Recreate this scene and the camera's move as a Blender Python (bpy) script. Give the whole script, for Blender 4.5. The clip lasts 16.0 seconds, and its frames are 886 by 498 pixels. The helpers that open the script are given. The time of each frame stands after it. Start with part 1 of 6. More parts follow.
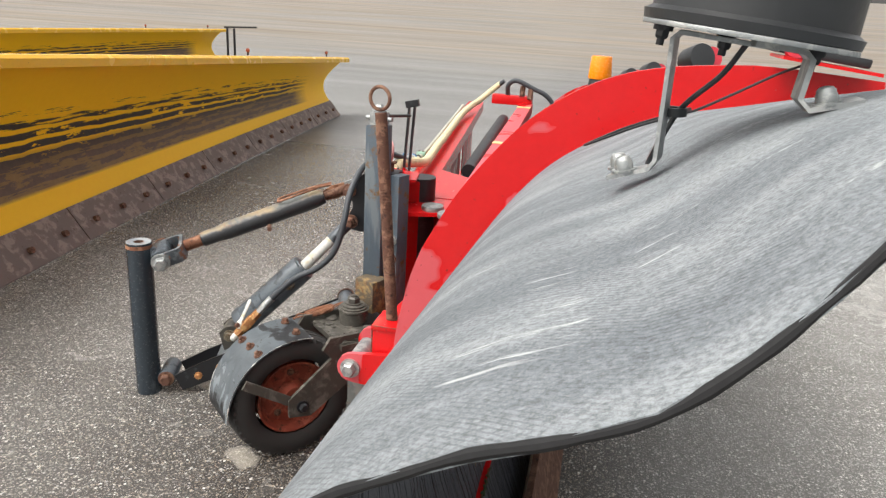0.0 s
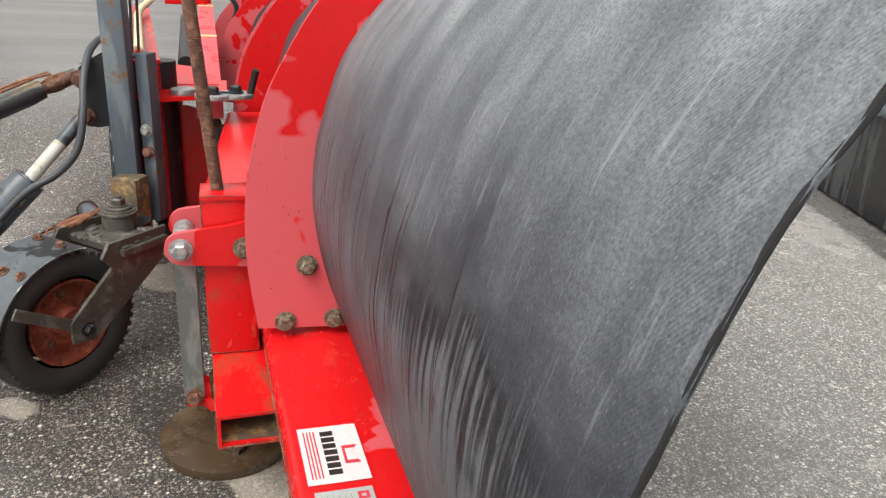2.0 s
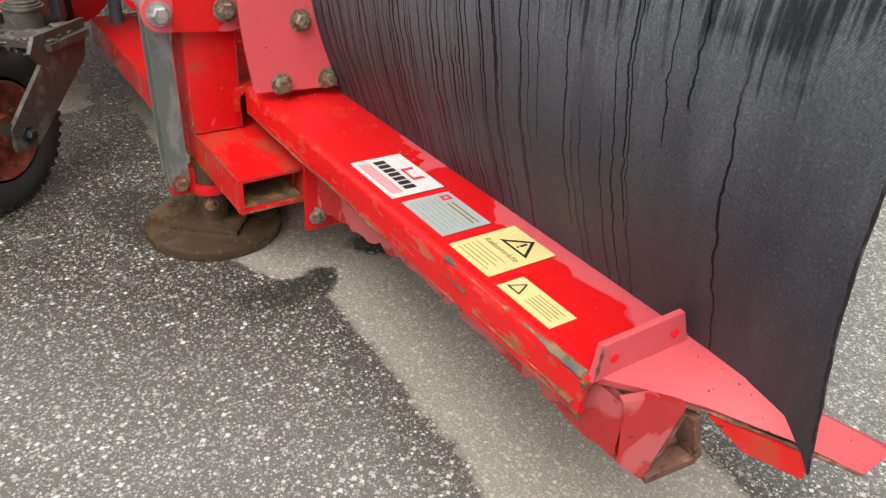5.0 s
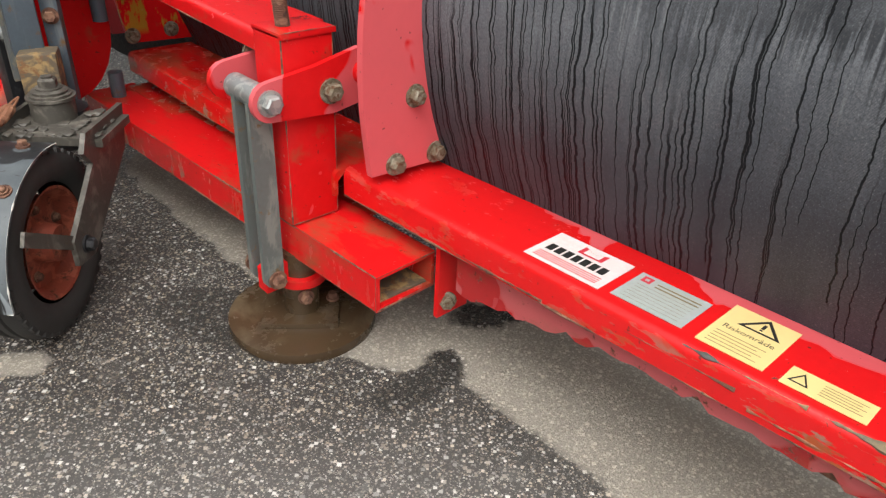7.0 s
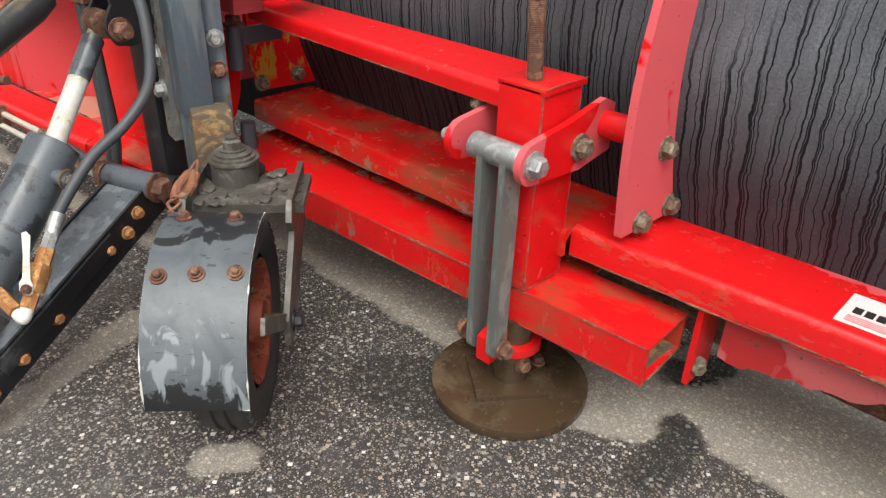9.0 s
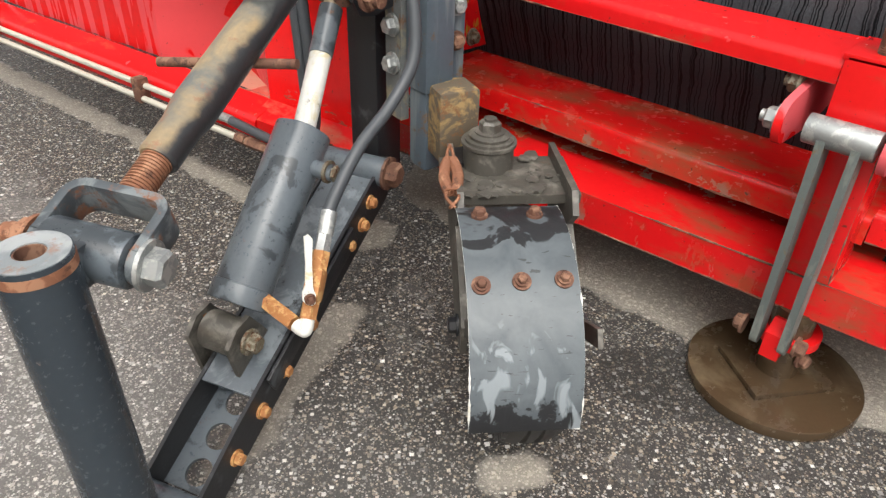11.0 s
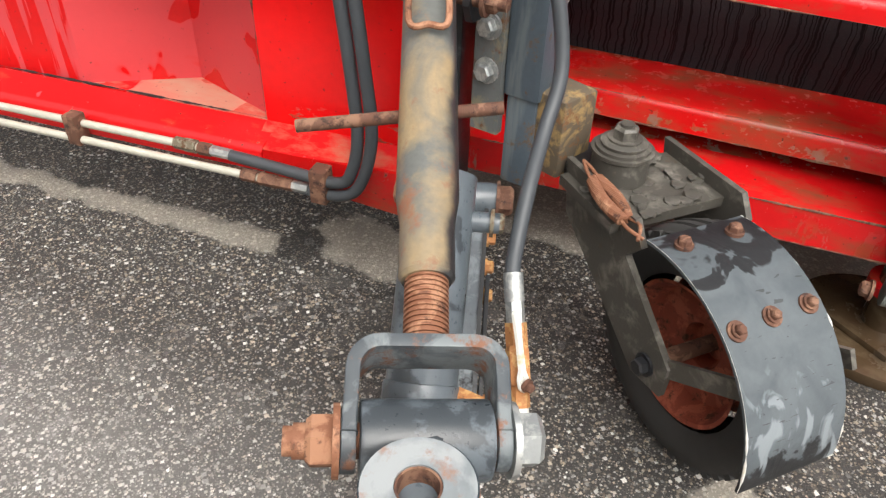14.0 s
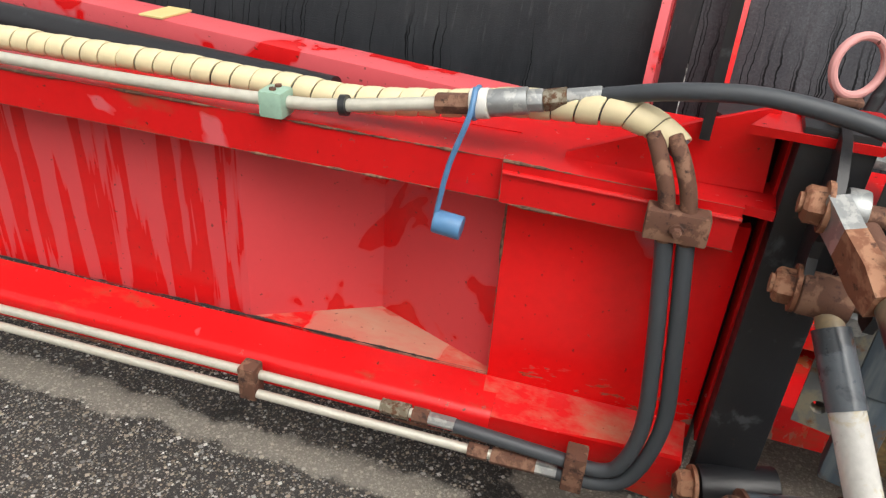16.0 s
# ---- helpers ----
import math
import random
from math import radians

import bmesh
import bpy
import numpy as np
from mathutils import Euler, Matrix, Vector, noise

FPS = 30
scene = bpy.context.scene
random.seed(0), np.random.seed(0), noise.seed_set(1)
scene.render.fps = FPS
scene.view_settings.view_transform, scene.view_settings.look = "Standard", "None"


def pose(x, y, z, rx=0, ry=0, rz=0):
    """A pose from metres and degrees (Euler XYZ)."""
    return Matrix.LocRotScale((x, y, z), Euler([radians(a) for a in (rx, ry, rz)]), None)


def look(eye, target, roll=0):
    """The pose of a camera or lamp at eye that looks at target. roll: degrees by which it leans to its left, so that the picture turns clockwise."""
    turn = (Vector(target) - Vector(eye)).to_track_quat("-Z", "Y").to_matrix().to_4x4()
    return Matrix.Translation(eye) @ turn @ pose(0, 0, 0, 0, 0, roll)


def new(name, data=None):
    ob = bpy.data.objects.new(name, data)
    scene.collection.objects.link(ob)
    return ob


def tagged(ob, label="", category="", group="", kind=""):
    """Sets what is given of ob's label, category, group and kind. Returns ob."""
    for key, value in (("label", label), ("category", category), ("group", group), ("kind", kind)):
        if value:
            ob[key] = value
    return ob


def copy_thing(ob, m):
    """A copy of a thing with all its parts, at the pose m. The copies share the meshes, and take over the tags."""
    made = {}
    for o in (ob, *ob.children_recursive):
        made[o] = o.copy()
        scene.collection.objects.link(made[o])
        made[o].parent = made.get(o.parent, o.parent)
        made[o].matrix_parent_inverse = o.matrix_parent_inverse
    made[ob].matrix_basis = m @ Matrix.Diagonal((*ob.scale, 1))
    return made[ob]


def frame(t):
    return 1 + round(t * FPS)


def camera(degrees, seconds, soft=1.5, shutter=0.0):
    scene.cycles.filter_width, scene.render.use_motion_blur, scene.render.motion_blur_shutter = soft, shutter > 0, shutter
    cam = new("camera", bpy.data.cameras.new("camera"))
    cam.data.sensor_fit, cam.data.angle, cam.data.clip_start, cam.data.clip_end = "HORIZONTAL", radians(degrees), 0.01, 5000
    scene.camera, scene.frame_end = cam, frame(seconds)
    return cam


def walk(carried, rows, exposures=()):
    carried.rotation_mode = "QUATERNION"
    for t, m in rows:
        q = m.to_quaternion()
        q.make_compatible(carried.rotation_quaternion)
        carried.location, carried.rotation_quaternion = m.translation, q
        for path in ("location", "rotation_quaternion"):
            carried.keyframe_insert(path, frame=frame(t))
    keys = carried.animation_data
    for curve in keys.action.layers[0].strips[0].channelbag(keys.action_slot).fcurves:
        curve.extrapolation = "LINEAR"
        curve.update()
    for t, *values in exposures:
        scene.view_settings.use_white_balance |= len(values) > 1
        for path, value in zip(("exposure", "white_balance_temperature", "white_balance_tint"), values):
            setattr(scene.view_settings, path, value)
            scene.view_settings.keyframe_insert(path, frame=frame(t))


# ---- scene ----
cam = camera(63.2, 16.0, 1.3)
PATH = [
    (0, (1.114, 0.547, 1.253), (0.722, 2.402, 0.616), 3.3),
    (0.5, (0.998, 0.505, 1.233), (0.908, 2.392, 0.578), 3.5),
    (1, (0.907, 0.501, 1.181), (1.08, 2.372, 0.495), 3.5),
    (1.5, (0.804, 0.526, 1.105), (1.216, 2.347, 0.388), 4.0),
    (2, (0.737, 0.514, 1.049), (1.294, 2.282, 0.299), 3.9),
    (2.5, (0.643, 0.471, 0.999), (1.306, 2.183, 0.206), 3.9),
    (3, (0.574, 0.43, 0.94), (1.307, 2.088, 0.095), 4.0),
    (3.5, (0.531, 0.399, 0.883), (1.316, 1.997, -0.028), 4.1),
    (3.7, (0.516, 0.397, 0.856), (1.32, 1.965, -0.089), 4.3),
    (5.8, (0.208, 0.626, 0.879), (1.267, 1.928, -0.209), 4.3),
    (6, (0.174, 0.651, 0.883), (1.261, 1.936, -0.197), 4.2),
    (6.5, (0.122, 0.742, 0.882), (1.27, 1.993, -0.174), 3.7),
    (7, (0.074, 0.892, 0.9), (1.271, 2.121, -0.128), 3.0),
    (7.5, (0.024, 0.991, 0.908), (1.257, 2.205, -0.096), 2.5),
    (8, (-0.054, 1.104, 0.915), (1.204, 2.3, -0.079), 2.2),
    (8.5, (-0.125, 1.196, 0.918), (1.144, 2.388, -0.066), 2.0),
    (9, (-0.169, 1.31, 0.905), (1.102, 2.497, -0.083), 2.0),
    (9.5, (-0.218, 1.459, 0.909), (1.054, 2.631, -0.095), 2.3),
    (10, (-0.273, 1.559, 0.901), (1.002, 2.711, -0.122), 2.7),
    (10.2, (-0.299, 1.596, 0.906), (0.972, 2.741, -0.13), 2.6),
    (12.3, (-0.535, 2.002, 0.865), (0.706, 2.894, -0.425), 1.0),
    (12.5, (-0.544, 2.027, 0.861), (0.716, 2.863, -0.449), 1.5),
    (13, (-0.563, 2.107, 0.862), (0.744, 2.842, -0.461), 1.8),
    (13.5, (-0.542, 2.207, 0.891), (0.841, 2.866, -0.395), 2.1),
    (14, (-0.487, 2.306, 0.904), (0.972, 2.913, -0.322), 2.3),
    (14.5, (-0.418, 2.44, 0.924), (1.099, 3.013, -0.246), 2.4),
    (15, (-0.387, 2.546, 0.942), (1.185, 3.099, -0.164), 2.9),
    (15.5, (-0.363, 2.701, 0.972), (1.251, 3.258, -0.069), 3.6),
    (16, (-0.365, 2.846, 0.987), (1.263, 3.442, -0.011), 4.1),
]
LIGHT = [(t, stops, 6780, 10) for t, stops in ((0, 0.88), (1, 0.74), (2, 0.72), (2.5, 0.74), (3.7, 0.68), (6, 0.66), (10, 0.76), (12.5, 0.92), (14, 0.94), (15, 0.92), (16, 0.5))]
walk(cam, [(t, look(eye, target, roll)) for t, eye, target, roll in PATH], LIGHT)

# ---- light: overcast day over a wet yard ----
world = bpy.data.worlds.new("overcast_sky")
scene.world = world
world.use_nodes = True
wn = world.node_tree.nodes
sky = wn.new("ShaderNodeTexSky")
sky.sky_type, sky.sun_disc = "NISHITA", False
sky.sun_elevation, sky.sun_rotation = radians(58), radians(-130)
sky.air_density, sky.dust_density, sky.ozone_density = 1.0, 6.0, 1.0
wash = wn.new("ShaderNodeHueSaturation")
wash.inputs["Saturation"].default_value = 0.12
world.node_tree.links.new(sky.outputs[0], wash.inputs["Color"])
world.node_tree.links.new(wash.outputs[0], wn["Background"].inputs[0])
wn["Background"].inputs[1].default_value = 0.15
sun = new("sun", bpy.data.lights.new("sun", "SUN"))
sun.data.energy, sun.data.angle, sun.data.color = 1.0, radians(60), (1.0, 0.97, 0.93)
sun.matrix_world = look((-2.6, -2.2, 5.6), (0, 0, 0))

# ---- materials ----


def graph(name):
    m = bpy.data.materials.new(name)
    m.use_nodes = True
    n = m.node_tree
    return m, n, n.nodes["Principled BSDF"]


def node(n, kind, **values):
    k = n.nodes.new(kind)
    for key, v in values.items():
        slot = k.inputs.get(key)
        if slot is not None:
            slot.default_value = v
    return k


def noise_of(n, coord, scale, detail=4.0, rough=0.55, stretch=None, dist=0.0):
    """A noise at that many features a metre, optionally stretched."""
    if stretch:
        mp = n.nodes.new("ShaderNodeMapping")
        mp.inputs["Scale"].default_value = stretch
        n.links.new(coord, mp.inputs[0])
        coord = mp.outputs[0]
    k = node(n, "ShaderNodeTexNoise", Scale=scale, Detail=detail, Roughness=rough, Distortion=dist)
    n.links.new(coord, k.inputs["Vector"])
    return k.outputs["Fac"]


def ramp(n, value, lo, hi, a=0.0, b=1.0):
    k = node(n, "ShaderNodeMapRange")
    k.inputs[1].default_value, k.inputs[2].default_value, k.inputs[3].default_value, k.inputs[4].default_value = lo, hi, a, b
    n.links.new(value, k.inputs[0])
    return k.outputs[0]


def calc(n, op, a, b=0.0, c=0.0):
    k = n.nodes.new("ShaderNodeMath")
    k.operation = op
    for i, v in enumerate((a, b, c)):
        if isinstance(v, (int, float)):
            k.inputs[i].default_value = v
        else:
            n.links.new(v, k.inputs[i])
    return k.outputs[0]


def mix(n, fac, a, b):
    k = n.nodes.new("ShaderNodeMix")
    k.data_type = "RGBA"
    for slot, v in ((k.inputs[0], fac), (k.inputs[6], a), (k.inputs[7], b)):
        if isinstance(v, (int, float)):
            slot.default_value = v
        elif isinstance(v, tuple):
            slot.default_value = (*v, 1.0)
        else:
            n.links.new(v, slot)
    return k.outputs[2]


def relief(n, bs, height, strength=0.3, depth=0.002):
    k = node(n, "ShaderNodeBump", Strength=strength, Distance=depth)
    n.links.new(height, k.inputs["Height"])
    n.links.new(k.outputs[0], bs.inputs["Normal"])


def place_of(n):
    return n.nodes.new("ShaderNodeNewGeometry").outputs["Position"]


def paint(name, wet, dry, dryness, rust=0.62, drip=False, dirt=0.0, seed=0.0, lean=None, chips=None, marks=None, mud=(0.14, 0.085, 0.04)):
    """Old sprayed paint: wet and saturated in parts, chalky where it has dried, with rust spots and dirt."""
    m, n, bs = graph(name)
    at = place_of(n)
    if seed:
        sh = n.nodes.new("ShaderNodeVectorMath")
        sh.inputs[1].default_value = (seed, seed * 0.7, seed * 0.3)
        n.links.new(at, sh.inputs[0])
        at = sh.outputs[0]
    big = noise_of(n, at, 6.5 if not drip else float(drip), 3.0, 0.5, (1, 1, 0.07) if drip else None, 0.6 if not drip else 0.15)
    if lean:
        dot = n.nodes.new("ShaderNodeVectorMath")
        dot.operation = "DOT_PRODUCT"
        dot.inputs[1].default_value = lean[:3]
        n.links.new(place_of(n), dot.inputs[0])
        big = calc(n, "ADD", big, calc(n, "ADD", dot.outputs["Value"], lean[3]))
    dried = ramp(n, big, dryness - 0.012, dryness + 0.012)
    grain = noise_of(n, at, 60, 5.0, 0.6)
    col = mix(n, dried, mix(n, grain, tuple(v * 0.82 for v in wet), wet), mix(n, grain, tuple(v * 0.9 for v in dry), dry))
    if dirt:
        film = ramp(n, noise_of(n, at, 14, 6.0, 0.65, (1.0, 0.45, 1.0)), 0.62 - dirt * 0.25, 0.82 - dirt * 0.2)
        col = mix(n, calc(n, "MULTIPLY", film, 0.75), col, mud)
    spot = ramp(n, noise_of(n, at, 42, 6.0, 0.7), rust, rust + 0.05)
    col = mix(n, spot, col, (0.09, 0.035, 0.018))
    pit = ramp(n, noise_of(n, at, 105, 2.0, 0.5), 0.715, 0.735)
    col = mix(n, calc(n, "MULTIPLY", pit, 0.8), col, (0.06, 0.022, 0.014))
    if chips:
        # bare grey and rusty patches along a bumped edge
        sep = n.nodes.new("ShaderNodeSeparateXYZ")
        n.links.new(place_of(n), sep.inputs[0])
        lip = calc(n, "MULTIPLY", ramp(n, sep.outputs[2], chips[0], chips[1], 1.0, 0.0), ramp(n, sep.outputs[1], chips[2], chips[3], 1.0, 0.35))
        knock = calc(n, "MULTIPLY", lip, ramp(n, noise_of(n, at, 24, 6.0, 0.65, chips[4] if len(chips) > 4 else (1, 0.6, 2.2)), 0.565, 0.590))
        col = mix(n, calc(n, "MULTIPLY", knock, 0.85), col, mix(n, ramp(n, noise_of(n, at, 30, 3.0, 0.6), 0.45, 0.55), (0.20, 0.165, 0.12), (0.24, 0.075, 0.02)))
        spot = calc(n, "MAXIMUM", spot, knock)
    if marks:
        # paint of another colour scraped on
        sep = n.nodes.new("ShaderNodeSeparateXYZ")
        n.links.new(place_of(n), sep.inputs[0])
        smear = calc(n, "MULTIPLY", ramp(n, noise_of(n, at, 22, 6.0, 0.62, (1.2, 1, 0.45)), 0.52, 0.56), ramp(n, sep.outputs[2], marks[1], marks[1] + 0.02, 1.0, 0.0))
        smear = calc(n, "MULTIPLY", smear, ramp(n, sep.outputs[2], marks[0] - 0.02, marks[0]))
        col = mix(n, calc(n, "MULTIPLY", smear, 0.8), col, marks[2])
    n.links.new(col, bs.inputs["Base Color"])
    rough = calc(n, "ADD", ramp(n, dried, 0, 1, 0.2, 0.5), calc(n, "MULTIPLY", spot, 0.35))
    n.links.new(calc(n, "ADD", rough, calc(n, "MULTIPLY", grain, 0.1)), bs.inputs["Roughness"])
    bs.inputs["Specular IOR Level"].default_value = 0.45
    relief(n, bs, calc(n, "ADD", grain, calc(n, "MULTIPLY", spot, -2.0)), 0.25, 0.0012)
    return m


def worn(name, base, patch, rust, share=0.55, rusty=0.6, rough=0.4, metal=0.0, scale=16.0, stretch=None, soft=0.08):
    """Steel under thin paint: worn patches, rust blooms and fine grain."""
    m, n, bs = graph(name)
    at = place_of(n)
    grain = noise_of(n, at, 130, 5.0, 0.6)
    a = ramp(n, noise_of(n, at, scale, 5.0, 0.62, stretch, 0.4), share, share + soft)
    r = ramp(n, noise_of(n, at, scale * 1.7, 7.0, 0.7), rusty, rusty + soft + 0.01)
    col = mix(n, r, mix(n, a, mix(n, grain, tuple(v * 0.7 for v in base), base), patch), mix(n, grain, tuple(v * 0.5 for v in rust), rust))
    n.links.new(col, bs.inputs["Base Color"])
    bs.inputs["Metallic"].default_value = metal
    n.links.new(calc(n, "ADD", ramp(n, r, 0, 1, rough, 0.8), calc(n, "MULTIPLY", grain, 0.15)), bs.inputs["Roughness"])
    relief(n, bs, calc(n, "ADD", grain, r), 0.3, 0.0012)
    return m


def half_shaded(name, point, side):
    """Barrel worn to ochre and grey, one flank painted near black as shade."""
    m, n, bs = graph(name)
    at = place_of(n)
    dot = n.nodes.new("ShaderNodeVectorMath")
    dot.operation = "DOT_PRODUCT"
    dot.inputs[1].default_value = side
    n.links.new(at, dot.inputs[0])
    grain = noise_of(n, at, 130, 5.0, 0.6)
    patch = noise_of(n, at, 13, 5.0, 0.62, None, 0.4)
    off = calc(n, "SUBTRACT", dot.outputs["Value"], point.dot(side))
    # splits the worn colours from the flank darkened in place of shade
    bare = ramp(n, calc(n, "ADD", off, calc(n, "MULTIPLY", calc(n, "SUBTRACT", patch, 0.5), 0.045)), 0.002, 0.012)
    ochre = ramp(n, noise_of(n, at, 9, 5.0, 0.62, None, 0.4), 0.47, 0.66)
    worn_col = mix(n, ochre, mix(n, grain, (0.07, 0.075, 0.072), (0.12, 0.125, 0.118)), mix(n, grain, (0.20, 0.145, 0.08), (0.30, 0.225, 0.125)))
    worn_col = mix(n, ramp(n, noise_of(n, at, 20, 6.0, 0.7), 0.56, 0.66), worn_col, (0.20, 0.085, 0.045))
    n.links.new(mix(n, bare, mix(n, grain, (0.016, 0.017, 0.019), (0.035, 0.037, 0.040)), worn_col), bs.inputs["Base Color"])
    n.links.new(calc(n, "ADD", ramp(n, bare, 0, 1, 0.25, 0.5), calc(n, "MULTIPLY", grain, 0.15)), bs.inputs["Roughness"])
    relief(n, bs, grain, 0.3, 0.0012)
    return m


def plain(name, colour, rough=0.5, metal=0.0, vary=0.25, scale=80.0):
    m, n, bs = graph(name)
    at = place_of(n)
    g = noise_of(n, at, scale, 5.0, 0.6)
    n.links.new(mix(n, g, tuple(v * (1 - vary) for v in colour), tuple(min(1.0, v * (1 + vary)) for v in colour)), bs.inputs["Base Color"])
    n.links.new(ramp(n, g, 0.2, 0.8, max(0.05, rough - 0.12), min(1.0, rough + 0.12)), bs.inputs["Roughness"])
    bs.inputs["Metallic"].default_value = metal
    relief(n, bs, g, 0.2, 0.001)
    return m


WET_RED, DRY_RED = (0.63, 0.009, 0.011), (0.60, 0.090, 0.105)
RED = paint("red_paint_wet", WET_RED, DRY_RED, 0.715, 0.66, dirt=0.14)
RED_BEAM = paint("red_paint_label_beam", WET_RED, DRY_RED, 0.56, 0.675, seed=0.4, lean=(3.2, -0.39, 0, -2.43), chips=(0.322, 0.338, 1.0, 1.45))
RED_RIB = paint("red_paint_rib", WET_RED, DRY_RED, 0.53, 0.70, seed=2.9, lean=(0, 0, -0.52, 0.44))
RED_BOX = paint("red_paint_lightly_dirty", WET_RED, DRY_RED, 0.70, 0.66, dirt=0.50, seed=6.1, chips=(0.172, 0.232, 2.35, 1.95, (1, 1.3, 0.45)))
RED_INNER = paint("red_paint_grimy_beam", (0.58, 0.008, 0.008), (0.52, 0.06, 0.05), 0.74, 0.65, dirt=0.72, seed=5.3, chips=(0.288, 0.331, 2.2, 1.9, (1, 1.0, 1.3)))
RED_FACE = paint("red_paint_face_plate", (0.86, 0.008, 0.010), DRY_RED, 0.70, 0.69, seed=8.3, chips=(0.292, 0.318, 9, 9.5))
RED_SCRAPED = paint("red_paint_yellow_scrapes", WET_RED, DRY_RED, 0.60, 0.66, dirt=0.2, seed=7.3, marks=(0.39, 0.50, (0.36, 0.27, 0.03)))
RED_SKIRT = paint("dull_red_skirt", (0.40, 0.022, 0.024), (0.44, 0.085, 0.09), 0.50, 0.60, dirt=0.25, seed=3.7)
RED_FLARE = paint("red_paint_muddy", WET_RED, (0.45, 0.05, 0.04), 0.72, 0.66, dirt=0.62, seed=9.1, mud=(0.34, 0.21, 0.13))
RED_SILT = paint("red_paint_silted", WET_RED, (0.52, 0.16, 0.12), 0.52, 0.68, dirt=0.8, seed=2.3, mud=(0.44, 0.30, 0.21))
PINK = paint("faded_pink_paint", (0.50, 0.10, 0.10), (0.62, 0.30, 0.29), 0.42, 0.66, seed=4.4)
RED_DRY = paint("red_paint_chalky", WET_RED, DRY_RED, 0.42, 0.68, seed=3.1)
RED_POCKET = paint("red_paint_dulled", WET_RED, (0.60, 0.055, 0.064), 0.42, 0.68, seed=3.1)
RED_DRIP = paint("red_paint_with_drips", WET_RED, (0.60, 0.060, 0.070), 0.50, 0.70, drip=30, seed=1.7)
RED_DIRTY = paint("red_paint_dirty", (0.58, 0.008, 0.008), (0.52, 0.06, 0.05), 0.68, 0.62, dirt=0.55, seed=5.3)
BLADE = worn("worn_blade_steel", (0.17, 0.122, 0.108), (0.25, 0.19, 0.165), (0.10, 0.05, 0.03), 0.5, 0.6, 0.5)
YELLOW = paint("yellow_paint", (0.85, 0.47, 0.02), (0.85, 0.52, 0.06), 0.6, 0.68, seed=2.2)
STEEL = worn("dark_painted_steel", (0.108, 0.130, 0.150), (0.036, 0.044, 0.052), (0.17, 0.08, 0.04), 0.51, 0.665, 0.22, scale=15, soft=0.05)
TUBE = worn("blue_black_tube", (0.034, 0.046, 0.058), (0.075, 0.095, 0.112), (0.22, 0.10, 0.045), 0.62, 0.665, 0.18, scale=11, stretch=(1, 1, 0.3), soft=0.06)
# cover plate's paler blue-grey paints the sky mirrored on its wet top
ARM = worn("sky_sheen_wet_cover", (0.11, 0.13, 0.148), (0.17, 0.195, 0.215), (0.035, 0.037, 0.04), 0.50, 0.60, 0.25, scale=20)
COLUMN = worn("blue_grey_steel", (0.080, 0.108, 0.135), (0.125, 0.150, 0.165), (0.19, 0.105, 0.04), 0.55, 0.575, 0.42, scale=11, stretch=(1.6, 1.6, 0.22))
BLACK = worn("black_steel", (0.014, 0.015, 0.018), (0.05, 0.055, 0.06), (0.10, 0.05, 0.03), 0.60, 0.66, 0.34)
GRIME = worn("grease_caked_steel", (0.070, 0.065, 0.056), (0.185, 0.172, 0.150), (0.16, 0.105, 0.055), 0.50, 0.60, 0.40, scale=26, soft=0.2)
RUST = worn("rusty_steel", (0.125, 0.055, 0.034), (0.20, 0.105, 0.066), (0.050, 0.023, 0.016), 0.5, 0.55, 0.75, scale=40)
MIXED = worn("rust_and_grey_steel", (0.085, 0.090, 0.085), (0.27, 0.20, 0.11), (0.20, 0.085, 0.05), 0.475, 0.53, 0.52, scale=9, stretch=(1, 1, 0.6), soft=0.14)
ORANGE_RUST = worn("orange_rusted_steel", (0.22, 0.088, 0.045), (0.31, 0.155, 0.09), (0.10, 0.042, 0.025), 0.5, 0.55, 0.7, scale=36)
BLOCK = worn("ochre_rusted_block", (0.105, 0.082, 0.055), (0.27, 0.18, 0.075), (0.21, 0.10, 0.04), 0.48, 0.54, 0.7, scale=20)
HOLED = worn("worn_hole_bar", (0.125, 0.135, 0.135), (0.19, 0.17, 0.12), (0.17, 0.075, 0.03), 0.50, 0.56, 0.55, scale=18)
CLEVIS = worn("rust_edged_steel", (0.055, 0.067, 0.078), (0.13, 0.15, 0.16), (0.24, 0.11, 0.065), 0.50, 0.53, 0.4, scale=20)
RIMFACE = worn("pale_rusty_rim", (0.20, 0.225, 0.24), (0.28, 0.30, 0.31), (0.34, 0.17, 0.11), 0.5, 0.56, 0.4, scale=18, soft=0.12)
WORN_WHITE = worn("worn_white_paint", (0.70, 0.70, 0.66), (0.52, 0.46, 0.30), (0.20, 0.19, 0.16), 0.58, 0.60, 0.4, scale=22)
OCHRE = worn("orange_rusted_brass", (0.38, 0.16, 0.055), (0.46, 0.26, 0.10), (0.20, 0.07, 0.03), 0.5, 0.6, 0.7, scale=60)
FOOT = worn("brown_wet_iron", (0.062, 0.040, 0.022), (0.125, 0.096, 0.06), (0.034, 0.022, 0.014), 0.52, 0.55, 0.14, scale=9, soft=0.2)
ZINC = worn("galvanised_steel", (0.36, 0.38, 0.38), (0.46, 0.47, 0.46), (0.20, 0.12, 0.07), 0.5, 0.72, 0.4, 0.7, 60)
BOLT = worn("weathered_bolt", (0.17, 0.145, 0.10), (0.25, 0.23, 0.18), (0.15, 0.07, 0.035), 0.5, 0.5, 0.55, 0.3, 70)
